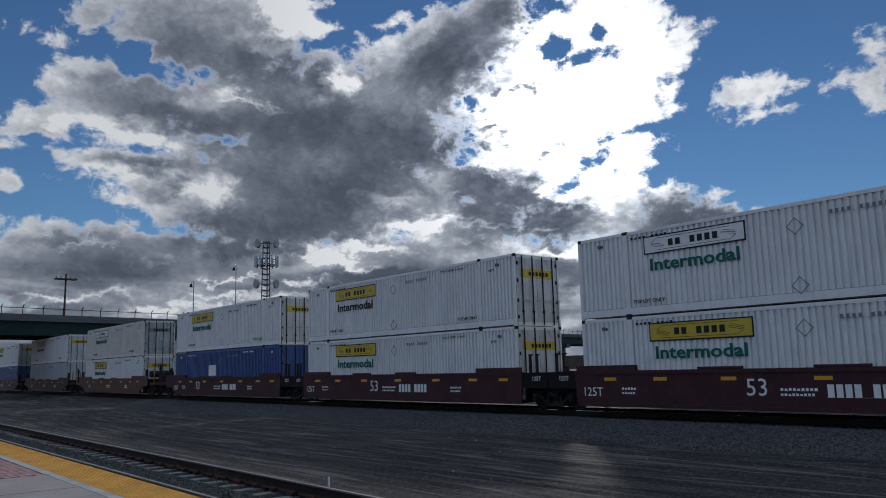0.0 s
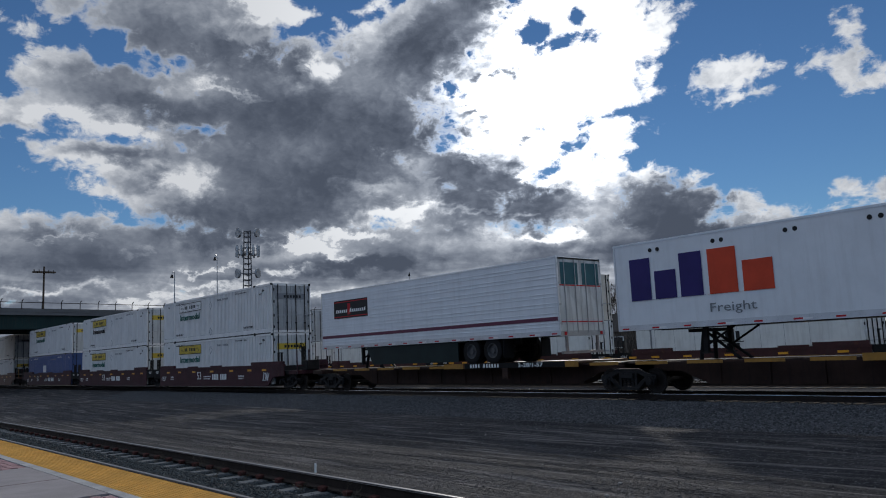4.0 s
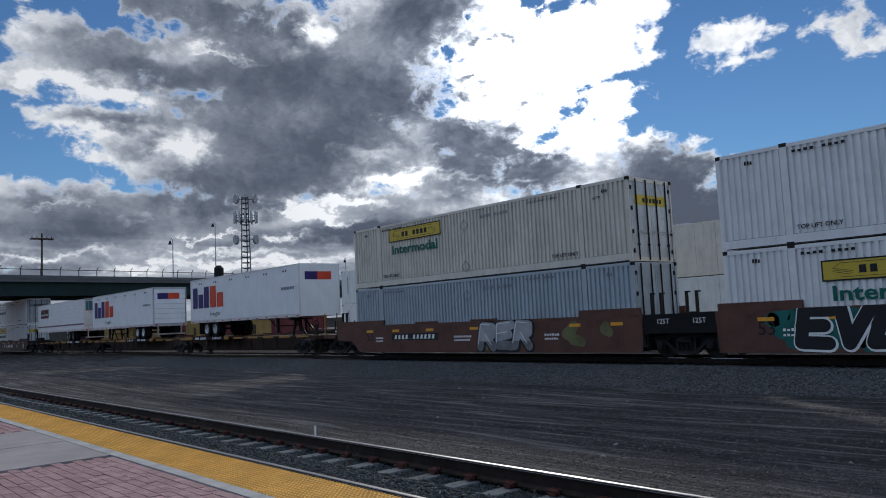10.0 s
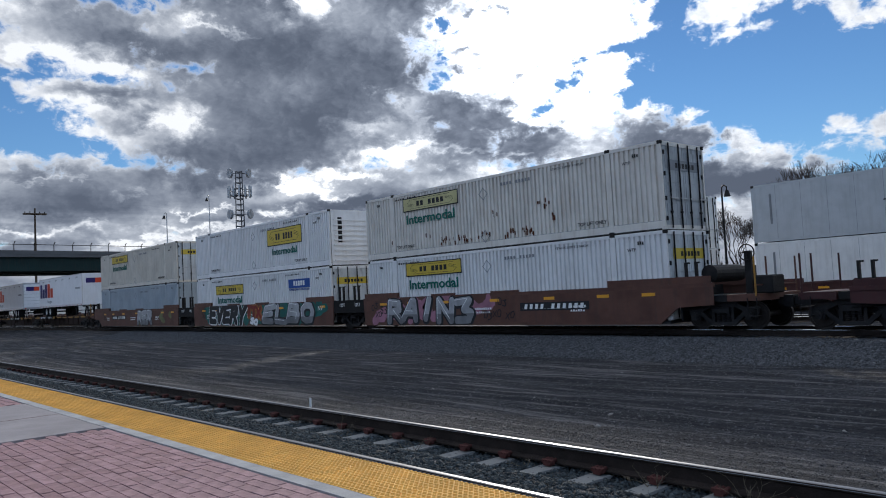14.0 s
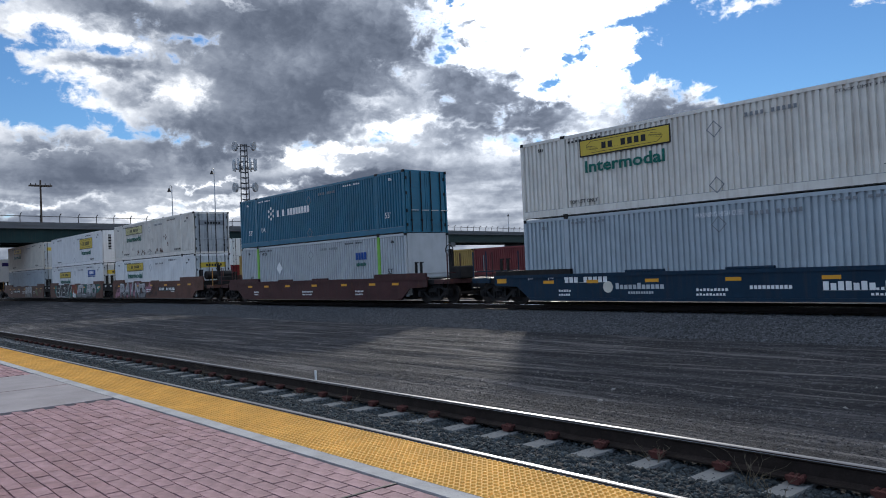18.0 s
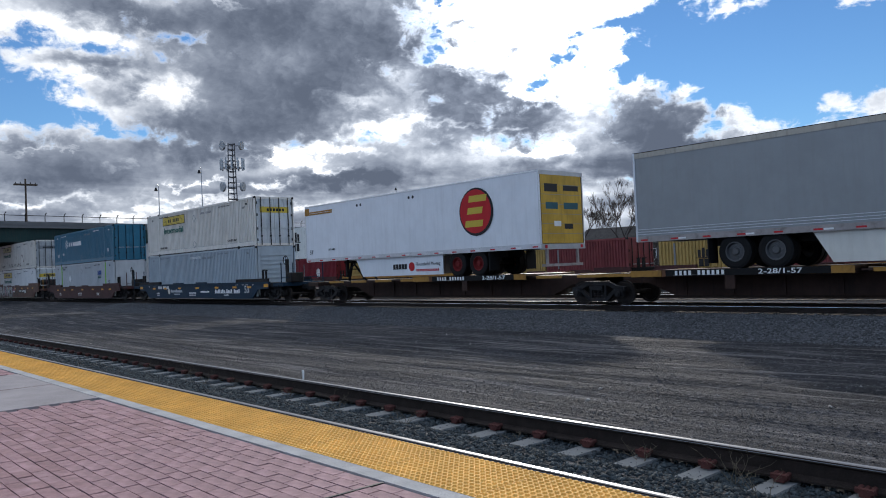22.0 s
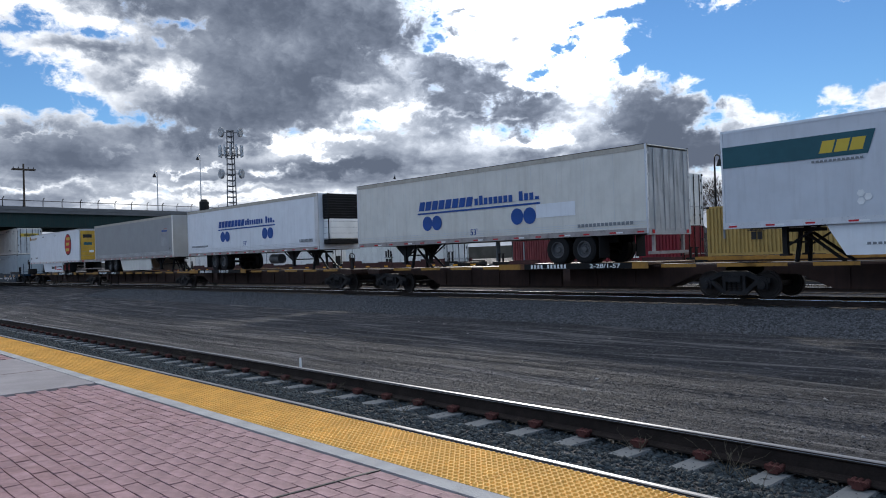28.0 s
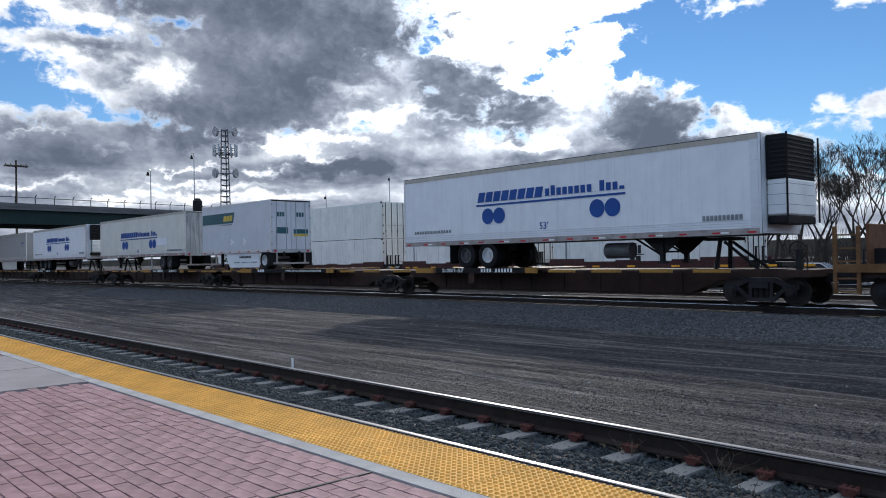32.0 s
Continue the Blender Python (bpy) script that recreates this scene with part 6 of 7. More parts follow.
def weed(x, y, z, seed, tall=0.3, n=9):
    rng = random.Random(seed)
    w = thing("dry_weed", "thin dry weed stalks beside the rail", "weed", "dry weeds", at=(x, y, z))
    for i in range(n):
        bm = bmesh.new()
        p, way = Vector((rng.uniform(-0.04, 0.04), rng.uniform(-0.04, 0.04), 0)), Vector((rng.uniform(-0.8, 0.8), rng.uniform(-0.6, 0.6), 1)).normalized()
        for j in range(4):
            q = p + way * tall / 4 * rng.uniform(0.6, 1.2)
            tube(bm, p, q, 0.0035 - j * 0.0006, 4, 0.0028 - j * 0.0006)
            if j > 0:
                tube(bm, q, q + Vector((rng.uniform(-1, 1), rng.uniform(-1, 1), 0.6)) * tall * 0.16, 0.0018, 3, 0.001)
            p, way = q, (way + Vector((rng.uniform(-0.4, 0.4), rng.uniform(-0.4, 0.4), rng.uniform(-0.5, 0.1)))).normalized()
        part("stalk", bm, DRYGRASS, w)


for i, (x, y) in enumerate(((-8.6, 5.72), (-8.35, 5.6), (-3.9, 5.75), (-3.0, 5.68), (-4.6, 5.2), (-2.6, 5.3), (-11.4, 5.7), (-12.2, 5.55), (-13.1, 5.7), (-5.4, 5.76), (-6.9, 5.5), (-9.9, 5.78), (-15.0, 5.6))):
    weed(x, y, -0.27, 70 + i, (0.34, 0.22, 0.3, 0.42, 0.2)[i % 5], 5 + i % 4)
s_ = thing("marker_stake", "short white wooden marker stake in the dirt", "stake", at=(-10.75, 6.55, -0.2))
bm = bmesh.new()
box(bm, -0.018, 0.018, -0.012, 0.012, 0, 0.2)
part("stake", bm, WHITEINK, s_, bevel=0.003)

# ---- the near train, from its leading end ----
WHITE_LABEL = "white ribbed container with yellow name board"
U = dict(P4=-127.0, P3=-103.7, P2=-80.3, P1=-56.92, B=-37.48, A=-18.03, C=63.29, D=82.66, E=102.05, F=125.2, G=148.63)
LOW, HIGH = 0.31, 3.205
board_container(U["A"], LOW, WHITE, WHITE_LABEL + " in the well")
board_container(U["A"], HIGH, WHITE, WHITE_LABEL + " in black outline", fill=WHITE, door_paint=GRIME)
board_container(U["B"], LOW, WHITE, WHITE_LABEL + " in the well")
board_container(U["B"], HIGH, WHITE, WHITE_LABEL + ", stacked on another", ink=BLACKINK)
board_container(U["P1"], HIGH, WHITE, WHITE_LABEL + ", stacked on a blue one")
c = container(NAVY, U["P1"], LOW, "dark blue ribbed steel container in the well")
small_words(c, ink=WHITEINK, words="")
block("company_mark", 6.0, 7.2, -1.304, -1.3, 1.2, 1.9, WHITEINK, c)
for k, top, bot in (("P2", RUSTY, WHITE), ("P3", WHITE, GREY), ("P4", WHITE, NAVY)):
    board_container(U[k], HIGH, top, "weathered off-white ribbed container with name board", fill=WHITE if k == "P2" else YELLOW, door_paint=GRIME if k == "P2" else None)
    if bot is WHITE:
        board_container(U[k], LOW, bot, WHITE_LABEL + " in the well")
    else:
        small_words(container(bot, U[k], LOW, "plain ribbed container in the well"), ink=WHITEINK, words="")
board_container(U["C"], HIGH, CREAM, "cream-stained ribbed container with yellow name board")
small_words(container(GREYBLUE, U["C"], LOW, "plain grey-blue ribbed container in the well"), ink=GREYINK, words="")
c = board_container(U["D"], HIGH, WHITE, "clean white container with a large yellow board and ribbed end", (9.7, 13.45, 1.46, 2.42), (10.25, 0.93, 2.67, 0.38), end="ribs")
c = board_container(U["D"], LOW, WHITE, "white ribbed container with a yellow board and a blue sign", (2.85, 6.55, 1.8, 2.38), (3.1, 1.26, 3.25, 0.42))
block("blue_sign", 11.9, 14.1, -1.304, -1.296, 1.9, 2.38, BLUEINK, c, "blue company sign")
bars("sign_mark", (1, 1, 1, 1, 1), 12.4, 13.6, 2.02, 2.28, WHITEINK, c, -1.305, 0.25)
lettering("sign_line", "SHIPPING SUPPLY SPECIALISTS", 11.95, 1.76, 0.1, BLUEINK, c, -1.303, 2.1, bold=0.01)
board_container(U["E"], HIGH, RUSTY, "rust-stained off-white ribbed container with outlined board", fill=mat("faded_yellow_board", (0.52, 0.48, 0.24), 0.5, vary=0.12, dirt=0.2), door_paint=GRIME)
board_container(U["E"], LOW, WHITE, WHITE_LABEL + " in the well")
c = container(BLUE, U["F"], HIGH, "bright blue ribbed steel container with white mark")
for i in range(6):
    a = math.pi / 3 * i + math.pi / 6
    disc("star_mark", 3.85 + 0.3 * math.cos(a), 1.85 + 0.3 * math.sin(a), 0.09, WHITEINK, c, -1.302, n=8)
disc("star_mark", 3.85, 1.85, 0.1, WHITEINK, c, -1.302, n=8)
bars("company_mark", (1, 0, 1, 0, 1, 1, 1, 1, 1, 1, 1, 1), 4.5, 8.05, 1.62, 1.98, WHITEINK, c, -1.302, 0.22)
lettering("length_mark", "53'", 14.7, 0.75, 0.28, WHITEINK, c, -1.303)
lettering("length_mark", "53'", 1.1, 0.75, 0.28, WHITEINK, c, -1.303)
lettering("lift_code", "DA", 2.65, 0.85, 0.24, WHITEINK, c, -1.303)
small_words(c, ink=WHITEINK, words="")
c = container(GREY, U["F"], LOW, "light grey ribbed container with green posts", end="panel", post_paint=mat("lime_green_post", (0.22, 0.48, 0.08), 0.5))
bars("company_mark", (1, 1, 1, 1), 12.15, 13.1, 1.8, 2.15, BLUEINK, c, -1.302, 0.2)
bars("company_line", (0.8, 1, 1, 0.8, 0.8, 1, 0.8), 12.2, 13.05, 1.5, 1.66, GREENINK, c, -1.302, 0.3)
lettering("length_mark", "53'", 14.75, 1.05, 0.26, BLACKINK, c, -1.303)
lettering("length_mark", "53'", 1.1, 0.95, 0.24, BLACKINK, c, -1.303)
lettering("lift_code", "WTP", 2.6, 2.35, 0.2, BLACKINK, c, -1.303)
disc("placard", 4.6, 1.6, 0.34, WHITEINK, c, -1.302, "white diamond placard", n=4)
small_words(c, words="")
board_container(U["G"], HIGH, RUSTY, "off-white ribbed container with yellow board and worn doors", door_paint=None)
c = container(GREYBLUE, U["G"], LOW, "plain grey-blue ribbed container in a blue car", end="ribs")
small_words(c, ink=GREYINK, words="")
lettering("height_note", "WARNING HIGH CUBE", 7.21, 2.44, 0.15, WHITEINK, c, -1.303, 1.6)
lettering("length_mark", "53'", 15.2, 0.75, 0.2, WHITEINK, c, -1.303)

for k, e in (("P4", (True, True)), ("P3", (True, True)), ("P2", (True, True))):
    well_car(U[k], WELL_BROWN if k == "P2" else WELL_RED, "weathered brown container well car", ends=e)
for k, e in (("P1", (True, False)), ("B", (False, False)), ("A", (False, True))):
    w = well_car(U[k], WELL_PURPLE, "dark oxblood container well car", 1.43, 0.2, e)
    lettering("well_length", "53", 6.2 if k != "P1" else 4.2, 0.62, 0.5, WHITEINK, w, -1.446)
    bars("car_mark", (1, 1, 1, 1, 0, 1, 1, 1, 1), 8.5, 10.6, 0.6, 0.95, WHITEINK, w, -1.445, 0.25)
    lettering("capacity", "125T", 0.1, 0.55, 0.3, WHITEINK, w, -1.446)
for k, e in (("C", (True, False)), ("D", (False, False)), ("E", (False, True))):
    w = well_car(U[k], WELL_BROWN, "rust-brown container well car with painted graffiti", 1.46, 0.19, e, shelf=0.2)
    lettering("well_length", "53", 1.0, 0.7, 0.4, BLACKINK, w, -1.446)
    x = {"C": 3.1, "D": 15.0, "E": 9.95}[k]
    if k == "D":
        continue
    block("mark_plate", x - 0.15, x + 3.1, -1.447, -1.443, 0.72, 1.02, BLACKINK, w)
    bars("car_mark", (1, 1, 1, 1, 0, 1, 1, 1, 1, 1, 1), x, x + 2.9, 0.78, 0.96, WHITEINK, w, -1.448, 0.48, 0.2)
well_car(U["F"], WELL_RED, "dark red container well car", 1.2, 0.16, (True, True))
w = well_car(U["G"], WELL_BLUE, "dark blue container well car with white lettering", 1.16, 0.18, (True, True))
lettering("well_length", "53", 14.9, 0.52, 0.42, WHITEINK, w, -1.446)
for words, x in (("40", 2.9), ("45", 2.0), ("48", 1.25), ("53", 0.25), ("40", 13.8), ("45", 14.6), ("48", 15.1), ("53", 15.85)):
    lettering("fit_mark", words, x + 0.06, 0.97, 0.13, WHITEINK, w, -1.446)
    block("fit_line", x, x + 0.025, -1.448, -1.443, 0.94, 1.1, WHITEINK, w)
for x in (-1.4, 17.2):
    block("orange_sign", x, x + 0.5, -1.453, -1.443, 0.84, 1.12, SAFETY, w, "orange reflective square")
disc("round_mark", 3.9, 0.66, 0.2, CREAM, w, -1.444, "round pale mark")
bars("company_mark", (1, 0.7, 0.7, 0.7, 0.7, 1, 0.7, 0.7, 0.7, 0.7, 0.7), 4.2, 6.1, 0.58, 0.78, GREY, w, -1.445, 0.25)
bars("company_line", (1,) * 10, 4.7, 5.7, 0.42, 0.5, GREY, w, -1.445, 0.3)
bars("web_line", (0.7,) * 10, 8.93, 10.2, 0.55, 0.7, WHITEINK, w, -1.445, 0.3)
bars("car_mark", (1, 1, 1, 0, 1, 1, 1, 1, 1), 2.0, 3.9, 0.82, 1.04, WHITEINK, w, -1.445, 0.25)
bars("company_mark", (1, 0.8, 1, 1, 0.8, 1, 0.8, 0, 1, 0.8, 0.8, 1, 0, 1, 0.8, 0.8, 1), 11.0, 14.3, 0.5, 0.74, WHITEINK, w, -1.445, 0.25)

# spine cars and the trailers on them
SPINE_LABEL = "brown steel spine car with worn yellow deck edges"
for a, b, first, last, wheels, stand in ((4.0, 22.2, True, False, (9.2, 16.4), (2.2,)), (22.2, 41.1, False, False, (7.6, 14.6), (2.4,)), (41.1, 57.9, False, True, (1.8, 8.4), (14.6,)),
                                  (171.8, 188.6, True, False, (7.2, 13.8), (1.0,)), (188.6, 207.5, False, False, (1.6, 8.5), (15.6,)), (207.5, 225.9, False, True, (1.8, 9.5), (15.2,)),
                                  (230.2, 246.7, True, False, (7.2, 13.8), (0.8,)), (246.7, 265.1, False, False, (5.0, 14.4), (1.6,)), (265.1, 282.2, False, True, (2.2, 9.0), (15.4,))):
    spine_unit(a, b - a, SPINE_LABEL, first, last, wheels, stand, marks={22.2: "words first", 265.1: "words first", 246.7: "words"}.get(a, "bars first"))
RUSTY_POST = mat("rusty_yellow_post", (0.17, 0.085, 0.035), 0.7, vary=0.3, scale=3, bump=0.3, dirt=0.4, rust=0.4)
last_car = spine_unit(286.3, 17.5, "rusty brown spine car with a corner ladder", True, False, (6.5, 13.0), (2.0,))
for x in (-1.93, -1.35):
    block("ladder_post", x - 0.045, x + 0.045, -1.44, -1.35, 0.4, 2.2, RUSTY_POST, last_car, "rusty yellow ladder post")
for z in (0.45, 0.8, 1.25, 1.6, 1.95):
    block("ladder_rung", -1.885, -1.395, -1.42, -1.38, z, z + 0.04, RUSTY_POST, last_car)
block("corner_sill", -1.95, 0.6, -1.46, -1.3, 0.98, 1.2, RUSTY_POST, last_car)
block("end_bulkhead", -1.2, -1.12, -1.3, 1.3, 1.05, 2.25, DECKRUST, last_car, "rusty steel end bulkhead", bevel=0.02)
for y in (-0.9, 0.0, 0.9):
    block("bulkhead_stay", -1.12, -0.5, y - 0.04, y + 0.04, 1.05, 1.6, DARKSTEEL, last_car)

t = trailer(3.47, 16.1, TRAILER, "white trailer with fine ribs and a dark red stripe", (11.23, 12.46), ribs=1, skirt=(3.8, 10.4, mat("dark_green_skirt", (0.012, 0.024, 0.024), 0.5)), door_paint=WORN)
for y in (-0.62, 0.62):
    block("door_top_panel", 16.097, 16.104, y - 0.5, y + 0.5, 3.95, 4.78, TEALINK, t, "dark upper door panel")
for z in (2.55, 3.9):
    block("door_stripe", 16.097, 16.105, -1.2, 1.2, z, z + 0.04, REDINK, t)
block("stripe", 0.08, 16.0, -1.3, -1.29, 2.62, 2.76, mat("wine_stripe", (0.12, 0.02, 0.05), 0.4), t)
block("sign_plate", 1.2, 4.12, -1.302, -1.292, 3.58, 4.48, BLACKINK, t, "black company sign with red lines")
for z in (3.64, 4.38):
    block("sign_line", 1.2, 4.12, -1.305, -1.3, z, z + 0.04, REDINK, t)
bars("sign_mark", (0.7, 0.6, 0.6, 0.6, 0.6, 0.6, 0, 0.8, 0.6, 0.6, 0.6, 0.6, 0.6, 0.6, 0.7), 1.35, 3.95, 3.86, 4.1, WHITEINK, t, -1.303, 0.35, 0.3)
block("sign_tower", 2.42, 2.66, -1.304, -1.3, 3.75, 4.3, REDINK, t)


def courier_mark(t, x0, x1):
    """The carrier's two-colour mark as plain bars, purple then orange-red."""
    w, z0, z1, y = (x1 - x0) / 4.8, 3.05, 4.43, -1.3
    bars("company_mark", (1, 0.66, 1), x0, x0 + 2.66 * w, z0, z1, PURPLEINK, t, y, 0.16, label="purple bars of the company mark")
    bars("company_mark", (1, 0.66), x0 + 2.7 * w, x1, z0, z1, ORANGEINK, t, y, 0.16, label="orange-red bars of the company mark")
    lettering("service_word", "Freight", x0 + 2.75 * w, 2.42, 0.36, GREYINK, t, -1.301, 1.48)


t = trailer(22.11, 14.45, TRAILER, "white box trailer with purple and orange mark", (10.94, 12.19), doors="roll", vents=6, rim_paint=ALU)
courier_mark(t, 0.55, 5.6)
bars("web_line", (1,) * 9, 12.4, 13.9, 3.62, 3.78, GREYINK, t, -1.3, 0.35)
for y0, y1, m in ((-0.95, -0.15, PURPLEINK), (-0.15, 0.75, ORANGEINK)):
    block("door_mark", 14.449, 14.455, y0, y1, 4.1, 4.55, m, t)
t = trailer(43.49, 14.45, TRAILER, "white box trailer facing backwards with purple and orange mark", (2.34, 3.62), nose="right", vents=6, legs=11.0, rim_paint=ALU)
courier_mark(t, 0.35, 5.1)
bars("web_line", (1,) * 9, 12.4, 13.9, 3.62, 3.78, GREYINK, t, -1.3, 0.35)
for y0, y1, m in ((-0.95, -0.15, PURPLEINK), (-0.15, 0.75, ORANGEINK)):
    block("nose_mark", 14.452, 14.457, y0, y1, 4.1, 4.55, m, t)
t = trailer(170.2, 16.1, TRAILER, "white trailer with a red disc and yellow rear doors", (11.46, 12.69), rim_paint=mat("dark_red_rim", (0.16, 0.015, 0.015), 0.5), skirt=(4.3, 10.55, TRAILER), doors="roll", door_paint=mat("faded_orange_door", (0.55, 0.33, 0.045), 0.5, vary=0.15, dirt=0.3, streak=True))
disc("round_mark", 12.76, 3.7, 0.97, BLACKINK, t, -1.298, "round red mark with black rim")
disc("round_mark", 12.72, 3.72, 0.88, REDINK, t, -1.302)
for a, b, z in ((12.35, 13.35, 4.1), (12.25, 13.1, 3.62), (12.1, 13.1, 3.1)):
    bm = bmesh.new()
    prism(bm, [(a, z), (b, z), (b + 0.06, z + 0.26), (a + 0.06, z + 0.26)], -1.312, -1.307)
    part("round_mark_bar", bm, YELLOW, t)
for x in (4.8, 8.7):
    for dx in (-0.14, 0.14):
        disc("roof_vent", x + dx, 4.67, 0.07, BLACKINK, t, -1.289, n=12)
for z in (4.5, 4.6):
    block("yellow_stripe", 0.02, 2.5, -1.302, -1.292, z, z + 0.07, DECKYEL, t)
block("yellow_corner", -0.01, 0.4, -1.303, -1.29, 4.5, 4.86, DECKYEL, t)
lettering("length_mark", "53'", 0.35, 2.48, 0.22, BLACKINK, t, -1.3)
lettering("lift_note", "LIFT HERE", 2.1, 2.62, 0.09, BLACKINK, t, -1.3)
bars("skirt_mark", (1, 1, 1, 1, 1), 7.15, 8.15, 1.52, 1.75, BLACKINK, t, -1.204, 0.15)
disc("skirt_disc", 8.48, 1.62, 0.2, REDINK, t, -1.203)
lettering("skirt_words", "Household Moving", 8.78, 1.6, 0.2, BLACKINK, t, -1.205, 1.6)
bars("skirt_line", (1,) * 14, 8.78, 10.3, 1.4, 1.5, REDINK, t, -1.204, 0.3)
for y0, y1, z0, z1, m in ((-1.0, -0.25, 4.2, 4.5, BLACKINK), (0.1, 1.0, 4.25, 4.45, BLACKINK), (-0.95, -0.25, 3.55, 3.8, TEALINK), (0.1, 0.95, 3.55, 3.8, TEALINK), (-0.5, -0.1, 2.9, 3.1, WHITEINK), (0.1, 0.6, 2.8, 3.0, BLACKINK)):
    block("door_sign", 16.098, 16.104, y0, y1, z0, z1, m, t)
t = trailer(190.38, 15.95, TRAILER_GREY, "plain grey trailer with a faded patch near its nose", (3.33, 4.55), nose="right", skirt=(5.6, 11.8, TRAILER_CREAM), roof_dark=True, legs=12.6)
block("faded_patch", 13.97, 15.1, -1.292, -1.284, 2.9, 4.1, mat("faded_patch", (0.33, 0.33, 0.335), 0.5), t)
bars("company_mark", (1, 0.9, 0.8, 0.8, 0.8, 0.8), 14.1, 15.05, 3.88, 4.02, BLUEINK, t, -1.294, 0.2, 0.2)
block("company_line", 14.5, 15.05, -1.295, -1.288, 4.06, 4.09, REDINK, t)
lettering("length_mark", "53", 15.3, 2.62, 0.2, BLACKINK, t, -1.291)


def shipper_mark(t, z=0.0, web=(0.66, 3.0)):
    bars("company_mark", (1,) * 8, 4.5, 7.85, 3.72 + z, 4.1 + z, BLUEINK, t, -1.3, 0.18, 0.25, "blue company mark with a line below")
    bars("company_mark", (0.7, 0.95, 0.7, 0.7, 0.7, 0.7, 0.7, 0.7, 0, 0.95, 0.7, 0.7, 0.3), 7.95, 11.4, 3.74 + z, 4.12 + z, BLUEINK, t, -1.3, 0.28)
    block("mark_line", 4.45, 11.4, -1.304, -1.296, 3.56 + z, 3.63 + z, BLUEINK, t)
    for x in (5.08, 5.68, 10.25, 10.88):
        disc("blue_disc", x, 3.16 + z, 0.31, BLUEINK, t, -1.299)
    bars("web_line", (0.7,) * 14, web[0], web[1], 2.6 + z, 2.76 + z, GREYINK, t, -1.3, 0.3)
    lettering("length_mark", "53'", 7.7, 2.55 + z, 0.26, BLUEINK, t, -1.301)


t = trailer(208.84, 15.75, TRAILER, "white cooled trailer with blue discs and nose unit", (3.75, 4.96), nose="right", reefer=True, roof_dark=True, legs=12.4, ribs=2)
shipper_mark(t)
bars("fleet_number", (1,) * 10, 13.9, 15.2, 2.52, 2.68, GREYINK, t, -1.3, 0.3)
t = trailer(228.02, 15.95, TRAILER_CREAM, "cream trailer with blue discs and barred rear doors", (12.1, 13.28), roof_dark=True, ribs=2, door_paint=GRIME)
shipper_mark(t, -0.2, (13.07, 15.4))
block("repair_patch", 11.2, 13.0, -1.294, -1.285, 2.85, 3.35, TRAILER, t)
t = trailer(246.53, 8.4, TRAILER_SILVER, "short silver-grey pup trailer with teal stripe", (7.55,), skirt=(2.9, 6.9, TRAILER), legs=1.6, rim_paint=ALU, door_paint=TRAILER_SILVER)
bm = bmesh.new()
prism(bm, [(0.05, 3.88), (4.05, 3.88), (4.25, 4.5), (0.05, 4.5)], -1.3, -1.29)
part("teal_stripe", bm, TEALINK, t)
bars("company_mark", (1, 1, 1), 2.8, 3.95, 4.0, 4.33, YELLOW, t, -1.301, 0.14, 0.3)
bars("company_line", (0.8,) * 12, 2.6, 3.95, 3.76, 3.84, GREYINK, t, -1.297, 0.3)
for x in (3.9, 5.4):
    for a in range(3):
        disc("placard", x + 0.12 * math.cos(2.1 * a), 2.75 + 0.12 * math.sin(2.1 * a), 0.1, WHITEINK, t, -1.297, n=6)
bars("skirt_line", (1,) * 9, 4.6, 6.0, 1.78, 1.92, BLACKINK, t, -1.204, 0.3)
for x in (3.9, 4.9, 5.9):
    bars("skirt_line", (1,) * 6, x, x + 0.8, 1.5, 1.57, GREYINK, t, -1.204, 0.3)
for y in (-0.9, 0.35):
    for i in range(3):
        block("door_mark", 8.401, 8.405, y + i * 0.17, y + i * 0.17 + 0.13, 4.05, 4.3, TEALINK, t)
block("door_sign", 8.401, 8.405, -0.95, -0.2, 3.1, 3.45, TEALINK, t)
block("door_sign", 8.401, 8.405, 0.15, 1.1, 3.1, 3.35, TEALINK, t)
block("door_sign", 8.401, 8.405, 0.15, 1.1, 2.95, 3.08, YELLOW, t)
t = trailer(266.42, 15.95, TRAILER, "white cooled trailer with blue discs and black grille", (3.75, 4.96), bright_rim=ALU, nose="right", reefer=True, roof_dark=True, legs=12.4, ribs=2)
shipper_mark(t)
bars("fleet_number", (1,) * 10, 14.1, 15.4, 2.52, 2.68, GREYINK, t, -1.3, 0.3)

# ---- the second train, on the far track, going the other way ----
FAR_GROUP = "containers on the far train"


def far_box(u, base, paint, label, long=12.19, tall=2.896, smooth=True, mark=None, ink=BLACKINK):
    c = container(paint, u, base, label, FAR_Y, long, tall, group=FAR_GROUP, ride_with=far_ride, smooth=smooth)
    if mark:
        x, z, s = mark
        bars("company_mark", (0.8, 1, 0.8), x, x + 1.1 * s, z + 0.75 * s, z + 1.5 * s, ink, c, -1.301, 0.3)
        bars("company_mark", (1, 1), x + 0.05, x + 1.05 * s, z, z + 0.6 * s, ink, c, -1.301, 0.2)
        block("mark_wave", x - 0.15 * s, x + 1.3 * s, -1.304, -1.298, z + 0.66 * s, z + 0.72 * s, ink, c)
    bars("stencil_column", (1,), 0.9, 1.02, 0.9, tall - 0.5, GREYINK, c, -1.3, 0.1)
    return c


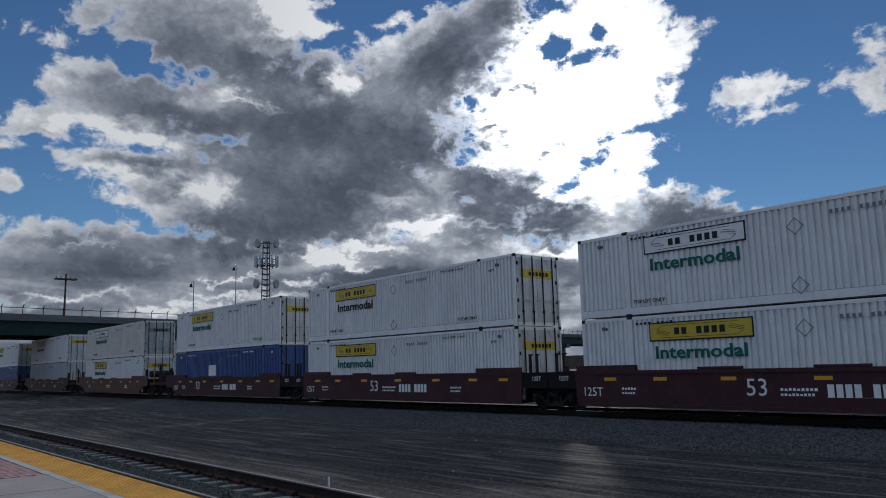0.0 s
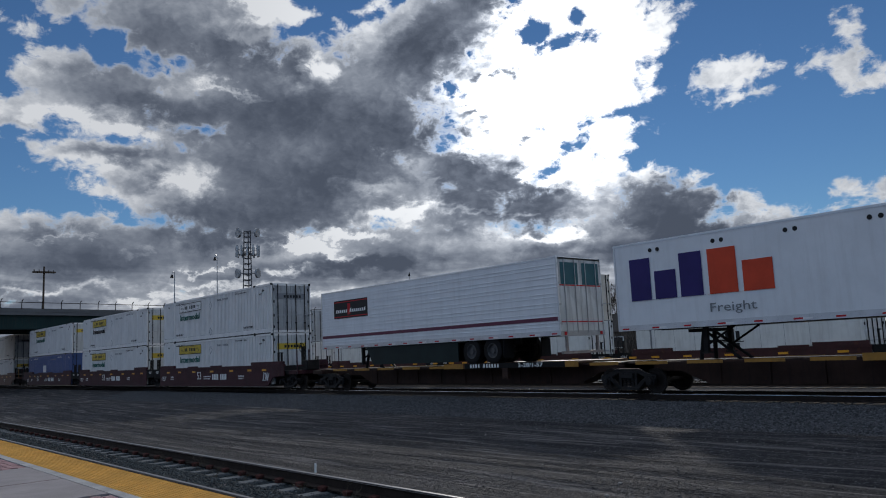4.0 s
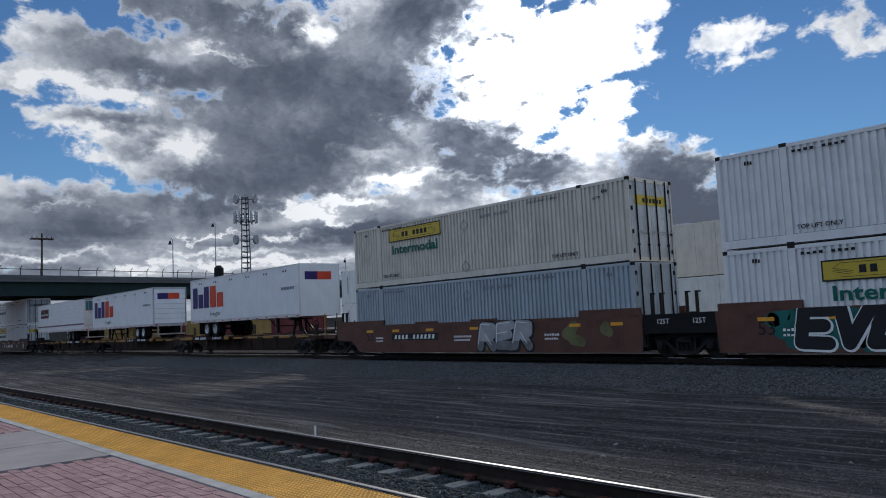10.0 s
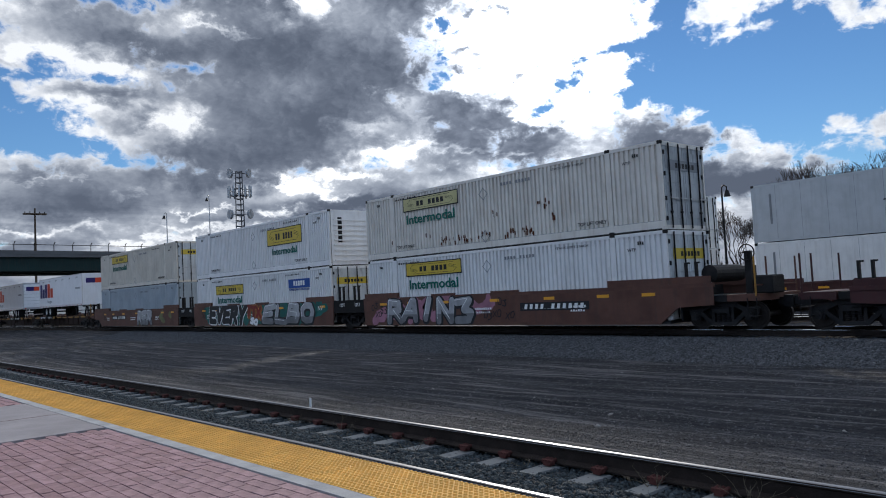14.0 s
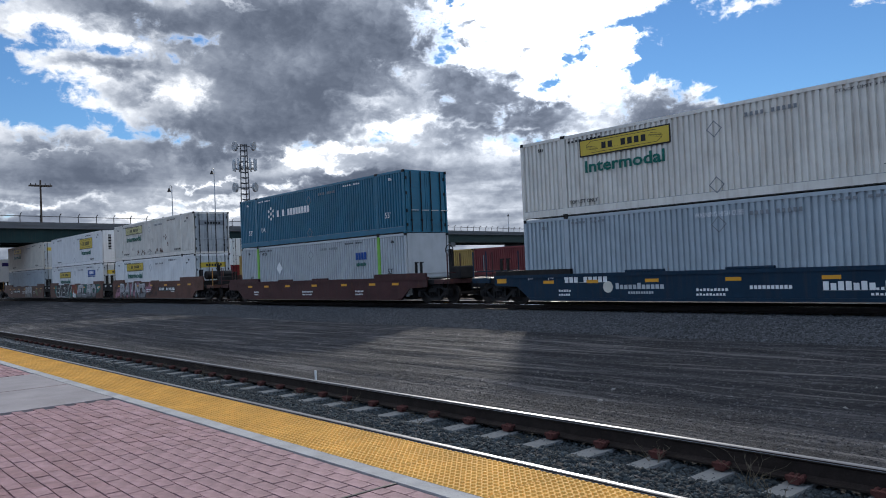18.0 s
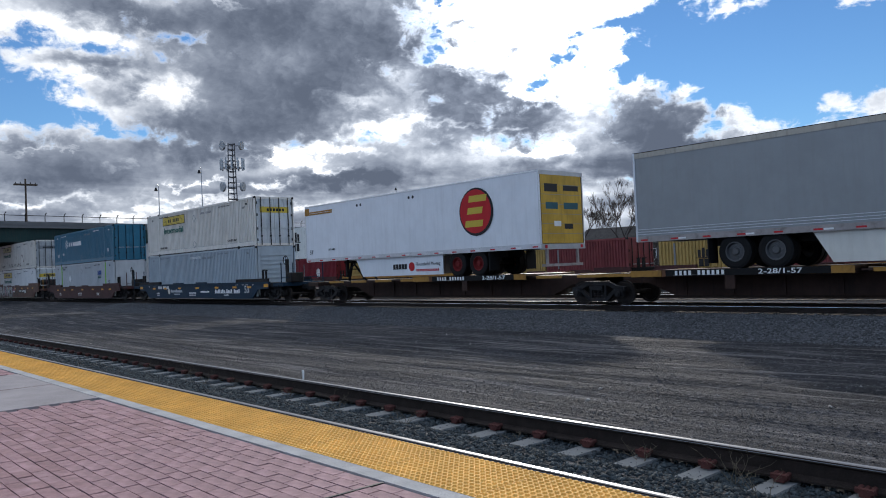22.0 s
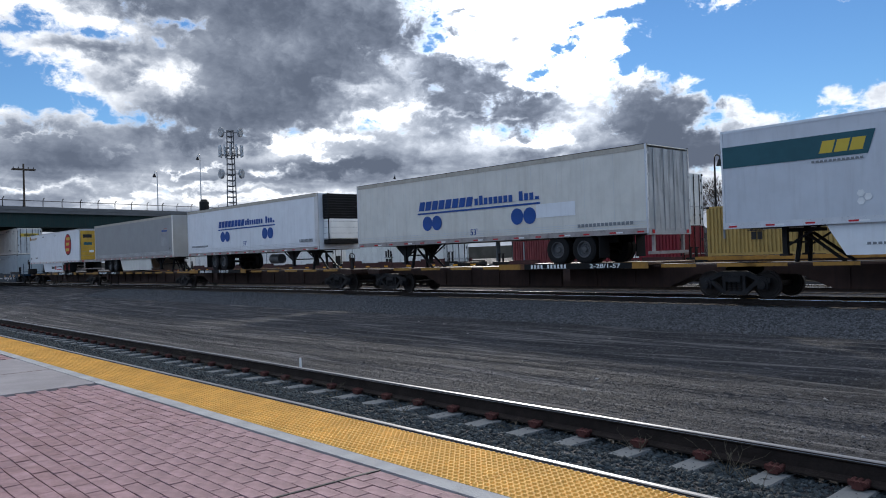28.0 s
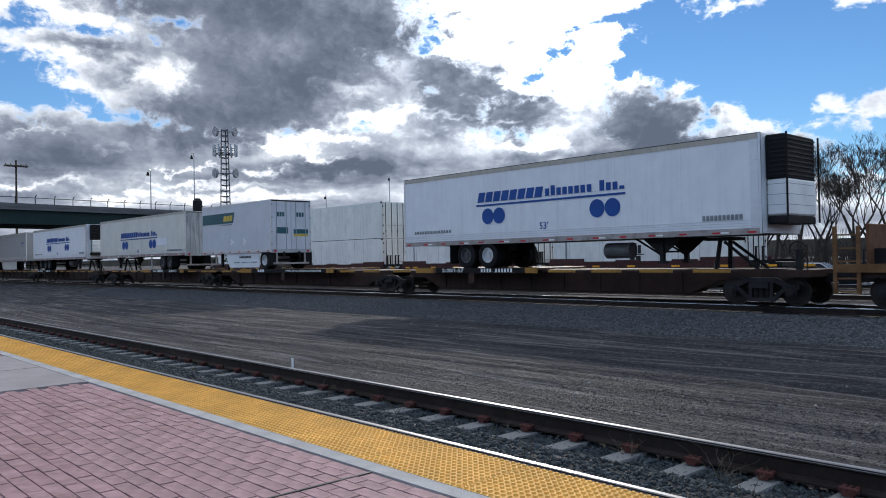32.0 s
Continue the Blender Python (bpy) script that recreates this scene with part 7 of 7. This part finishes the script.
for u, hi, lo in ((-11.6, CREAM, PALE), (-27.7, PALE, WHITE), (-63.7, CREAM, PALE), (-79.3, CREAM, PALE), (-95.4, GREY, WHITE), (-110.9, PALE, WHITE), (-221.7, PALE, WHITE), (-236.8, PALE, WHITE), (-252.5, CREAM, WHITE)):
    far_box(u, 0.3, lo, "white container in a far well car")
    far_box(u, 3.2, hi, "pale smooth container stacked on the far train", mark=(6.2, 0.8, 1.0) if u in (-27.7, -95.4) else None)
    well_car(u, WELL_RED, "dark red well car of the far train", 1.2, 0.2, (False, False), 12.19, FAR_Y, far_ride, "cars of the far train")
for u in (-48.0, -207.4):
    far_box(u, 0.3, PALE, "pale container alone in a far well car", mark=(5.4, 0.7, 0.8))
    well_car(u, WELL_RED, "dark red well car of the far train", 1.2, 0.2, (False, False), 12.19, FAR_Y, far_ride, "cars of the far train")
far_box(-188.3, 2.79, PALE, "pale container with a black mark on two red ones", mark=(5.2, 0.75, 1.15))
far_box(-188.3, 0.2, MAROON, "dark red short container in a far well car", 6.06, 2.59, False)
far_box(-182.2, 0.2, RED, "red short container with a white mark", 6.06, 2.59, False, (3.0, 0.9, 0.5), WHITEINK)
well_car(-188.3, WELL_RED, "dark red well car of the far train", 0.95, 0.2, (False, False), 12.19, FAR_Y, far_ride, "cars of the far train")


def flat_car(u, long):
    c = thing("flat_car", "low rusty flat car with a yellow edge", "rail car", "cars of the far train")
    bm = bmesh.new()
    prism(bm, [(0, 0.8), (2.5, 0.8), (3.2, 0.5), (long - 3.2, 0.5), (long - 2.5, 0.8), (long, 0.8), (long, 1.05), (0, 1.05)], -1.3, 1.3)
    part("deck", bm, SPINE, c)
    block("deck_edge", 0, long, -1.36, -1.3, 0.88, 1.08, DECKYEL, c)
    bogie(c, 1.6), bogie(c, long - 1.6)
    MOVING.append((c, u, 0, FAR_Y, far_ride))


for u, k in ((-129.8, 0), (-123.6, 1), (-144.5, 0), (-138.3, 1), (-158.8, 0), (-152.6, 1), (-174.5, 0), (-168.4, 0)):
    base, on = (0.2, "in a far well car") if u > -160 else (1.08, "on a flat car")
    far_box(u, base, (YELLOWBOX, MAROON)[k], ("dull yellow", "dark red")[k] + " short container " + on, 6.06, 2.59, False, (2.3, 0.8, 0.65) if not k else None)
for u in (-129.8, -144.5, -158.8):
    well_car(u, WELL_RED, "dark red well car of the far train", 0.95, 0.2, (False, False), 12.26, FAR_Y, far_ride, "cars of the far train")
flat_car(-175.2, 13.9)

# ---- painted graffiti and rust on the cars: broad sprayed strokes with an outline ----
SILVER = mat("silver_spray", (0.36, 0.36, 0.37), 0.45, 0.1, vary=0.2, scale=1.5, bump=0, dirt=0.25)
SILVER_DIM = mat("dull_silver_spray", (0.19, 0.19, 0.195), 0.5, 0.1, vary=0.25, scale=1.5, bump=0, dirt=0.2)
TEAL_SPRAY = mat("teal_spray", (0.012, 0.12, 0.10), 0.5, vary=0.3, scale=1.0, bump=0, dirt=0.4)
PINK_SPRAY = mat("pink_spray", (0.36, 0.16, 0.21), 0.5, vary=0.25, scale=1.0, bump=0, dirt=0.3)
ORANGE_SPRAY = mat("orange_spray", (0.30, 0.10, 0.03), 0.5, vary=0.25, scale=1.0, bump=0, dirt=0.3)
RED_SPRAY = mat("dull_red_spray", (0.22, 0.025, 0.02), 0.5, vary=0.25, scale=1.0, bump=0, dirt=0.3)
RUST_SPOT = mat("dark_rust", (0.10, 0.034, 0.016), 0.9, vary=0.35, scale=6, bump=0.3)
GLYPHS = {
    "E": (((1, 1), (0.05, 0.95), (0, 0.03), (1, 0)), ((0, 0.5), (0.8, 0.52))),
    "V": (((0, 1), (0.42, 0), (1, 1)),),
    "R": (((0, 0), (0.05, 1), (0.8, 0.95), (0.85, 0.6), (0.1, 0.5)), ((0.45, 0.5), (1, 0))),
    "Y": (((0, 1), (0.5, 0.45), (1, 1.05)), ((0.5, 0.45), (0.55, 0))),
    "L": (((0.1, 1), (0, 0.05), (1, 0)),),
    "B": (((0, 0.02), (0.02, 1), (0.75, 0.92), (0.8, 0.62), (0.15, 0.52)), ((0.15, 0.52), (0.95, 0.42), (0.9, 0.05), (0, 0.02))),
    "O": (((0.1, 0.15), (0, 0.7), (0.3, 1), (0.8, 0.95), (1, 0.55), (0.85, 0.08), (0.4, 0), (0.1, 0.15)),),
    "A": (((0, 0), (0.45, 1), (0.6, 1), (1, 0)), ((0.25, 0.4), (0.8, 0.38))),
    "I": (((0.5, 1), (0.45, 0)),),
    "N": (((0, 0), (0.05, 1), (0.9, 0.02), (1, 1)),),
    "Z": (((0, 0.95), (0.9, 1), (0.5, 0.58), (1, 0.4), (0.8, 0.02), (0, 0.05)),),
    "X": (((0, 1), (1, 0)), ((1, 1), (0, 0))),
    "T": (((0, 1), (1, 0.98)), ((0.5, 1), (0.5, 0))),
}


def clip(poly, z_max, z_min):
    for lim, s in ((z_max, 1), (z_min, -1)):
        out = []
        for (x0, z0), (x1, z1) in zip(poly, poly[1:] + poly[:1]):
            a, b = s * (lim - z0), s * (lim - z1)
            if a >= 0:
                out.append((x0, z0))
            if a * b < 0:
                f = a / (a - b)
                out.append((x0 + (x1 - x0) * f, lim))
        poly = out
    return poly


def strokes(name, car, lines, wide, y, material, z_max=1.43, z_min=0.2):
    bm = bmesh.new()
    k = 0
    for line in lines:
        shapes = []
        for p, q in zip(line, line[1:]):
            d = (Vector(q) - Vector(p))
            n = Vector((-d.y, d.x)).normalized() * wide / 2
            shapes.append([(p[0] + n.x, p[1] + n.y), (q[0] + n.x, q[1] + n.y), (q[0] - n.x, q[1] - n.y), (p[0] - n.x, p[1] - n.y)])
        for p in line:
            shapes.append([(p[0] + wide / 2 * math.cos(a * math.pi / 6), p[1] + wide / 2 * math.sin(a * math.pi / 6)) for a in range(12)])
        for poly in shapes:
            poly = clip(poly, z_max, z_min)
            if len(poly) > 2:
                prism(bm, poly, y - 0.0015 - 0.00006 * (k % 12), y)
                k += 1
    if bm.faces:
        part(name, bm, material, car)


def cloud_shape(car, x0, x1, z0, z1, seed, material, y, count=9):
    rng = random.Random(seed)
    lines = []
    for i in range(count):
        x, z = rng.uniform(x0, x1), rng.uniform(z0, z1)
        lines.append([(x, z), (x + rng.uniform(-0.5, 0.5), z + rng.uniform(-0.25, 0.25)), (x + rng.uniform(-0.6, 0.6), z + rng.uniform(-0.2, 0.3))])
    strokes("spray_ground", car, lines, (z1 - z0) * 0.42 + 0.1, y, material, min(z1 + 0.25, 1.42))


def piece_of_paint(car, word, x0, x1, z0, z1, wide, seed, fill, low_fill, outline, edge=0.1, lean=0.12, light=None):
    rng = random.Random(seed)
    n = len(word)
    w = (x1 - x0) / n
    y = -1.4475
    for i, ch in enumerate(word):
        a, b = x0 + w * i + w * 0.16, x0 + w * (i + 1) - w * 0.08
        dz, tip = rng.uniform(-0.05, 0.08), rng.uniform(-0.12, 0.25) + lean
        lines = [[(a + (b - a) * px + tip * (pz - 0.5) * (z1 - z0), z0 + dz + (z1 - z0) * pz + rng.uniform(-0.03, 0.03)) for px, pz in line] for line in GLYPHS[ch]]
        o = 0.0008 * (i % 2)
        strokes("spray_outline", car, [[(x + edge * 0.35, z - edge * 0.3) for x, z in l] for l in lines], wide + 2 * edge, y - 0.002 - o, outline)
        strokes("spray_letter", car, lines, wide, y - 0.006 - o, fill)
        if low_fill is not fill:
            strokes("spray_shade", car, lines, wide, y - 0.010 - o, low_fill, z_max=z0 + (z1 - z0) * 0.3)
        if light:
            strokes("spray_edge_line", car, [[(x - wide * 0.3, z + wide * 0.28) for x, z in l[:3]] for l in lines], 0.03, y - 0.014 - o, light)


BROWN = [m[0] for m in MOVING if m[0].get("label", "").startswith("rust-brown container well car")]
C_, D_, E_ = BROWN
LIME_SPRAY = mat("lime_spray", (0.14, 0.14, 0.06), 0.5, vary=0.25, scale=1.0, bump=0, dirt=0.4)
cloud_shape(C_, 8.5, 11.6, 0.5, 1.1, 13, LIME_SPRAY, -1.4445, 5)
piece_of_paint(C_, "RER", 8.7, 11.6, 0.38, 1.2, 0.36, 11, SILVER, SILVER_DIM, BLACKINK, 0.08, 0.1, WHITEINK)
cloud_shape(C_, 13.2, 15.8, 0.5, 1.1, 14, LIME_SPRAY, -1.4445, 3)
cloud_shape(D_, 1.6, 15.4, 0.45, 1.25, 21, TEAL_SPRAY, -1.4445, 75)
piece_of_paint(D_, "EVERY", 2.1, 7.0, 0.4, 1.3, 0.36, 22, BLACKINK, BLACKINK, WHITEINK, 0.05, 0.2)
piece_of_paint(D_, "TTX", 7.2, 8.9, 0.75, 1.25, 0.2, 23, RED_SPRAY, RED_SPRAY, ORANGE_SPRAY, 0.12)
piece_of_paint(D_, "ZO", 7.6, 8.5, 0.3, 0.55, 0.16, 24, WHITEINK, WHITEINK, BLACKINK, 0.03)
piece_of_paint(D_, "ELBO", 9.1, 14.6, 0.42, 1.25, 0.34, 25, SILVER, SILVER_DIM, BLACKINK, 0.1, 0.2, WHITEINK)
piece_of_paint(D_, "NV", 15.0, 15.5, 0.95, 1.12, 0.03, 26, WHITEINK, WHITEINK, WHITEINK, 0.004)
cloud_shape(E_, 0.9, 7.6, 0.45, 1.25, 31, PINK_SPRAY, -1.4445, 16)
piece_of_paint(E_, "RAINZ", 1.5, 7.2, 0.42, 1.25, 0.32, 32, SILVER, SILVER_DIM, BLACKINK, 0.09, 0.1, WHITEINK)
cloud_shape(E_, 7.7, 8.1, 0.8, 1.2, 33, PINK_SPRAY, -1.445, 3)
for j, (x, z) in enumerate(((7.8, 0.45), (8.3, 0.5), (8.6, 0.95), (9.0, 0.45), (0.3, 0.9), (0.6, 0.6))):
    piece_of_paint(E_, "OX"[j % 2] + "ZO"[j % 2], x, x + 0.5, z, z + 0.25, 0.03, 40 + j, BLACKINK, BLACKINK, BLACKINK, 0.004)
OX = [m[0] for m in MOVING if m[0].get("label", "").startswith("dark oxblood")]
piece_of_paint(OX[2], "XZNV", 15.3, 16.0, 0.5, 0.95, 0.035, 61, WHITEINK, WHITEINK, WHITEINK, 0.004)

# rust spots with drips on the stained container
rusty = [m[0] for m in MOVING if m[0].get("label", "").startswith("rust-stained off-white")][0]
rng = random.Random(77)
for x0, x1, z, n in ((4.3, 4.7, 0.85, 3), (5.3, 8.3, 0.5, 26), (9.0, 10.6, 0.5, 16), (10.4, 11.4, 1.45, 7), (11.4, 11.7, 0.95, 4), (1.9, 2.1, 0.7, 4), (8.2, 9.4, 1.3, 3)):
    for i in range(n):
        x, zz = rng.uniform(x0, x1), z + rng.uniform(-0.1, 0.16)
        r, drip = rng.uniform(0.02, 0.05), rng.uniform(0.05, 0.22)
        strokes("rust_drip", rusty, [[(x, zz + 0.03), (x, zz - drip * 0.5)]], r * 1.7, -1.296, RUST_SPOT, 9, 0.3)


# ---- what moves ----
TIMES = [0, 2, 4, 6, 8, 10, 12, 14, 16, 18, 20, 22, 24, 26, 28, 30, 32]


def motions():
    for ob, u, z, y, go in MOVING:
        walk(ob, [(t, pose(u + go(t), y, z)) for t in TIMES])


motions()
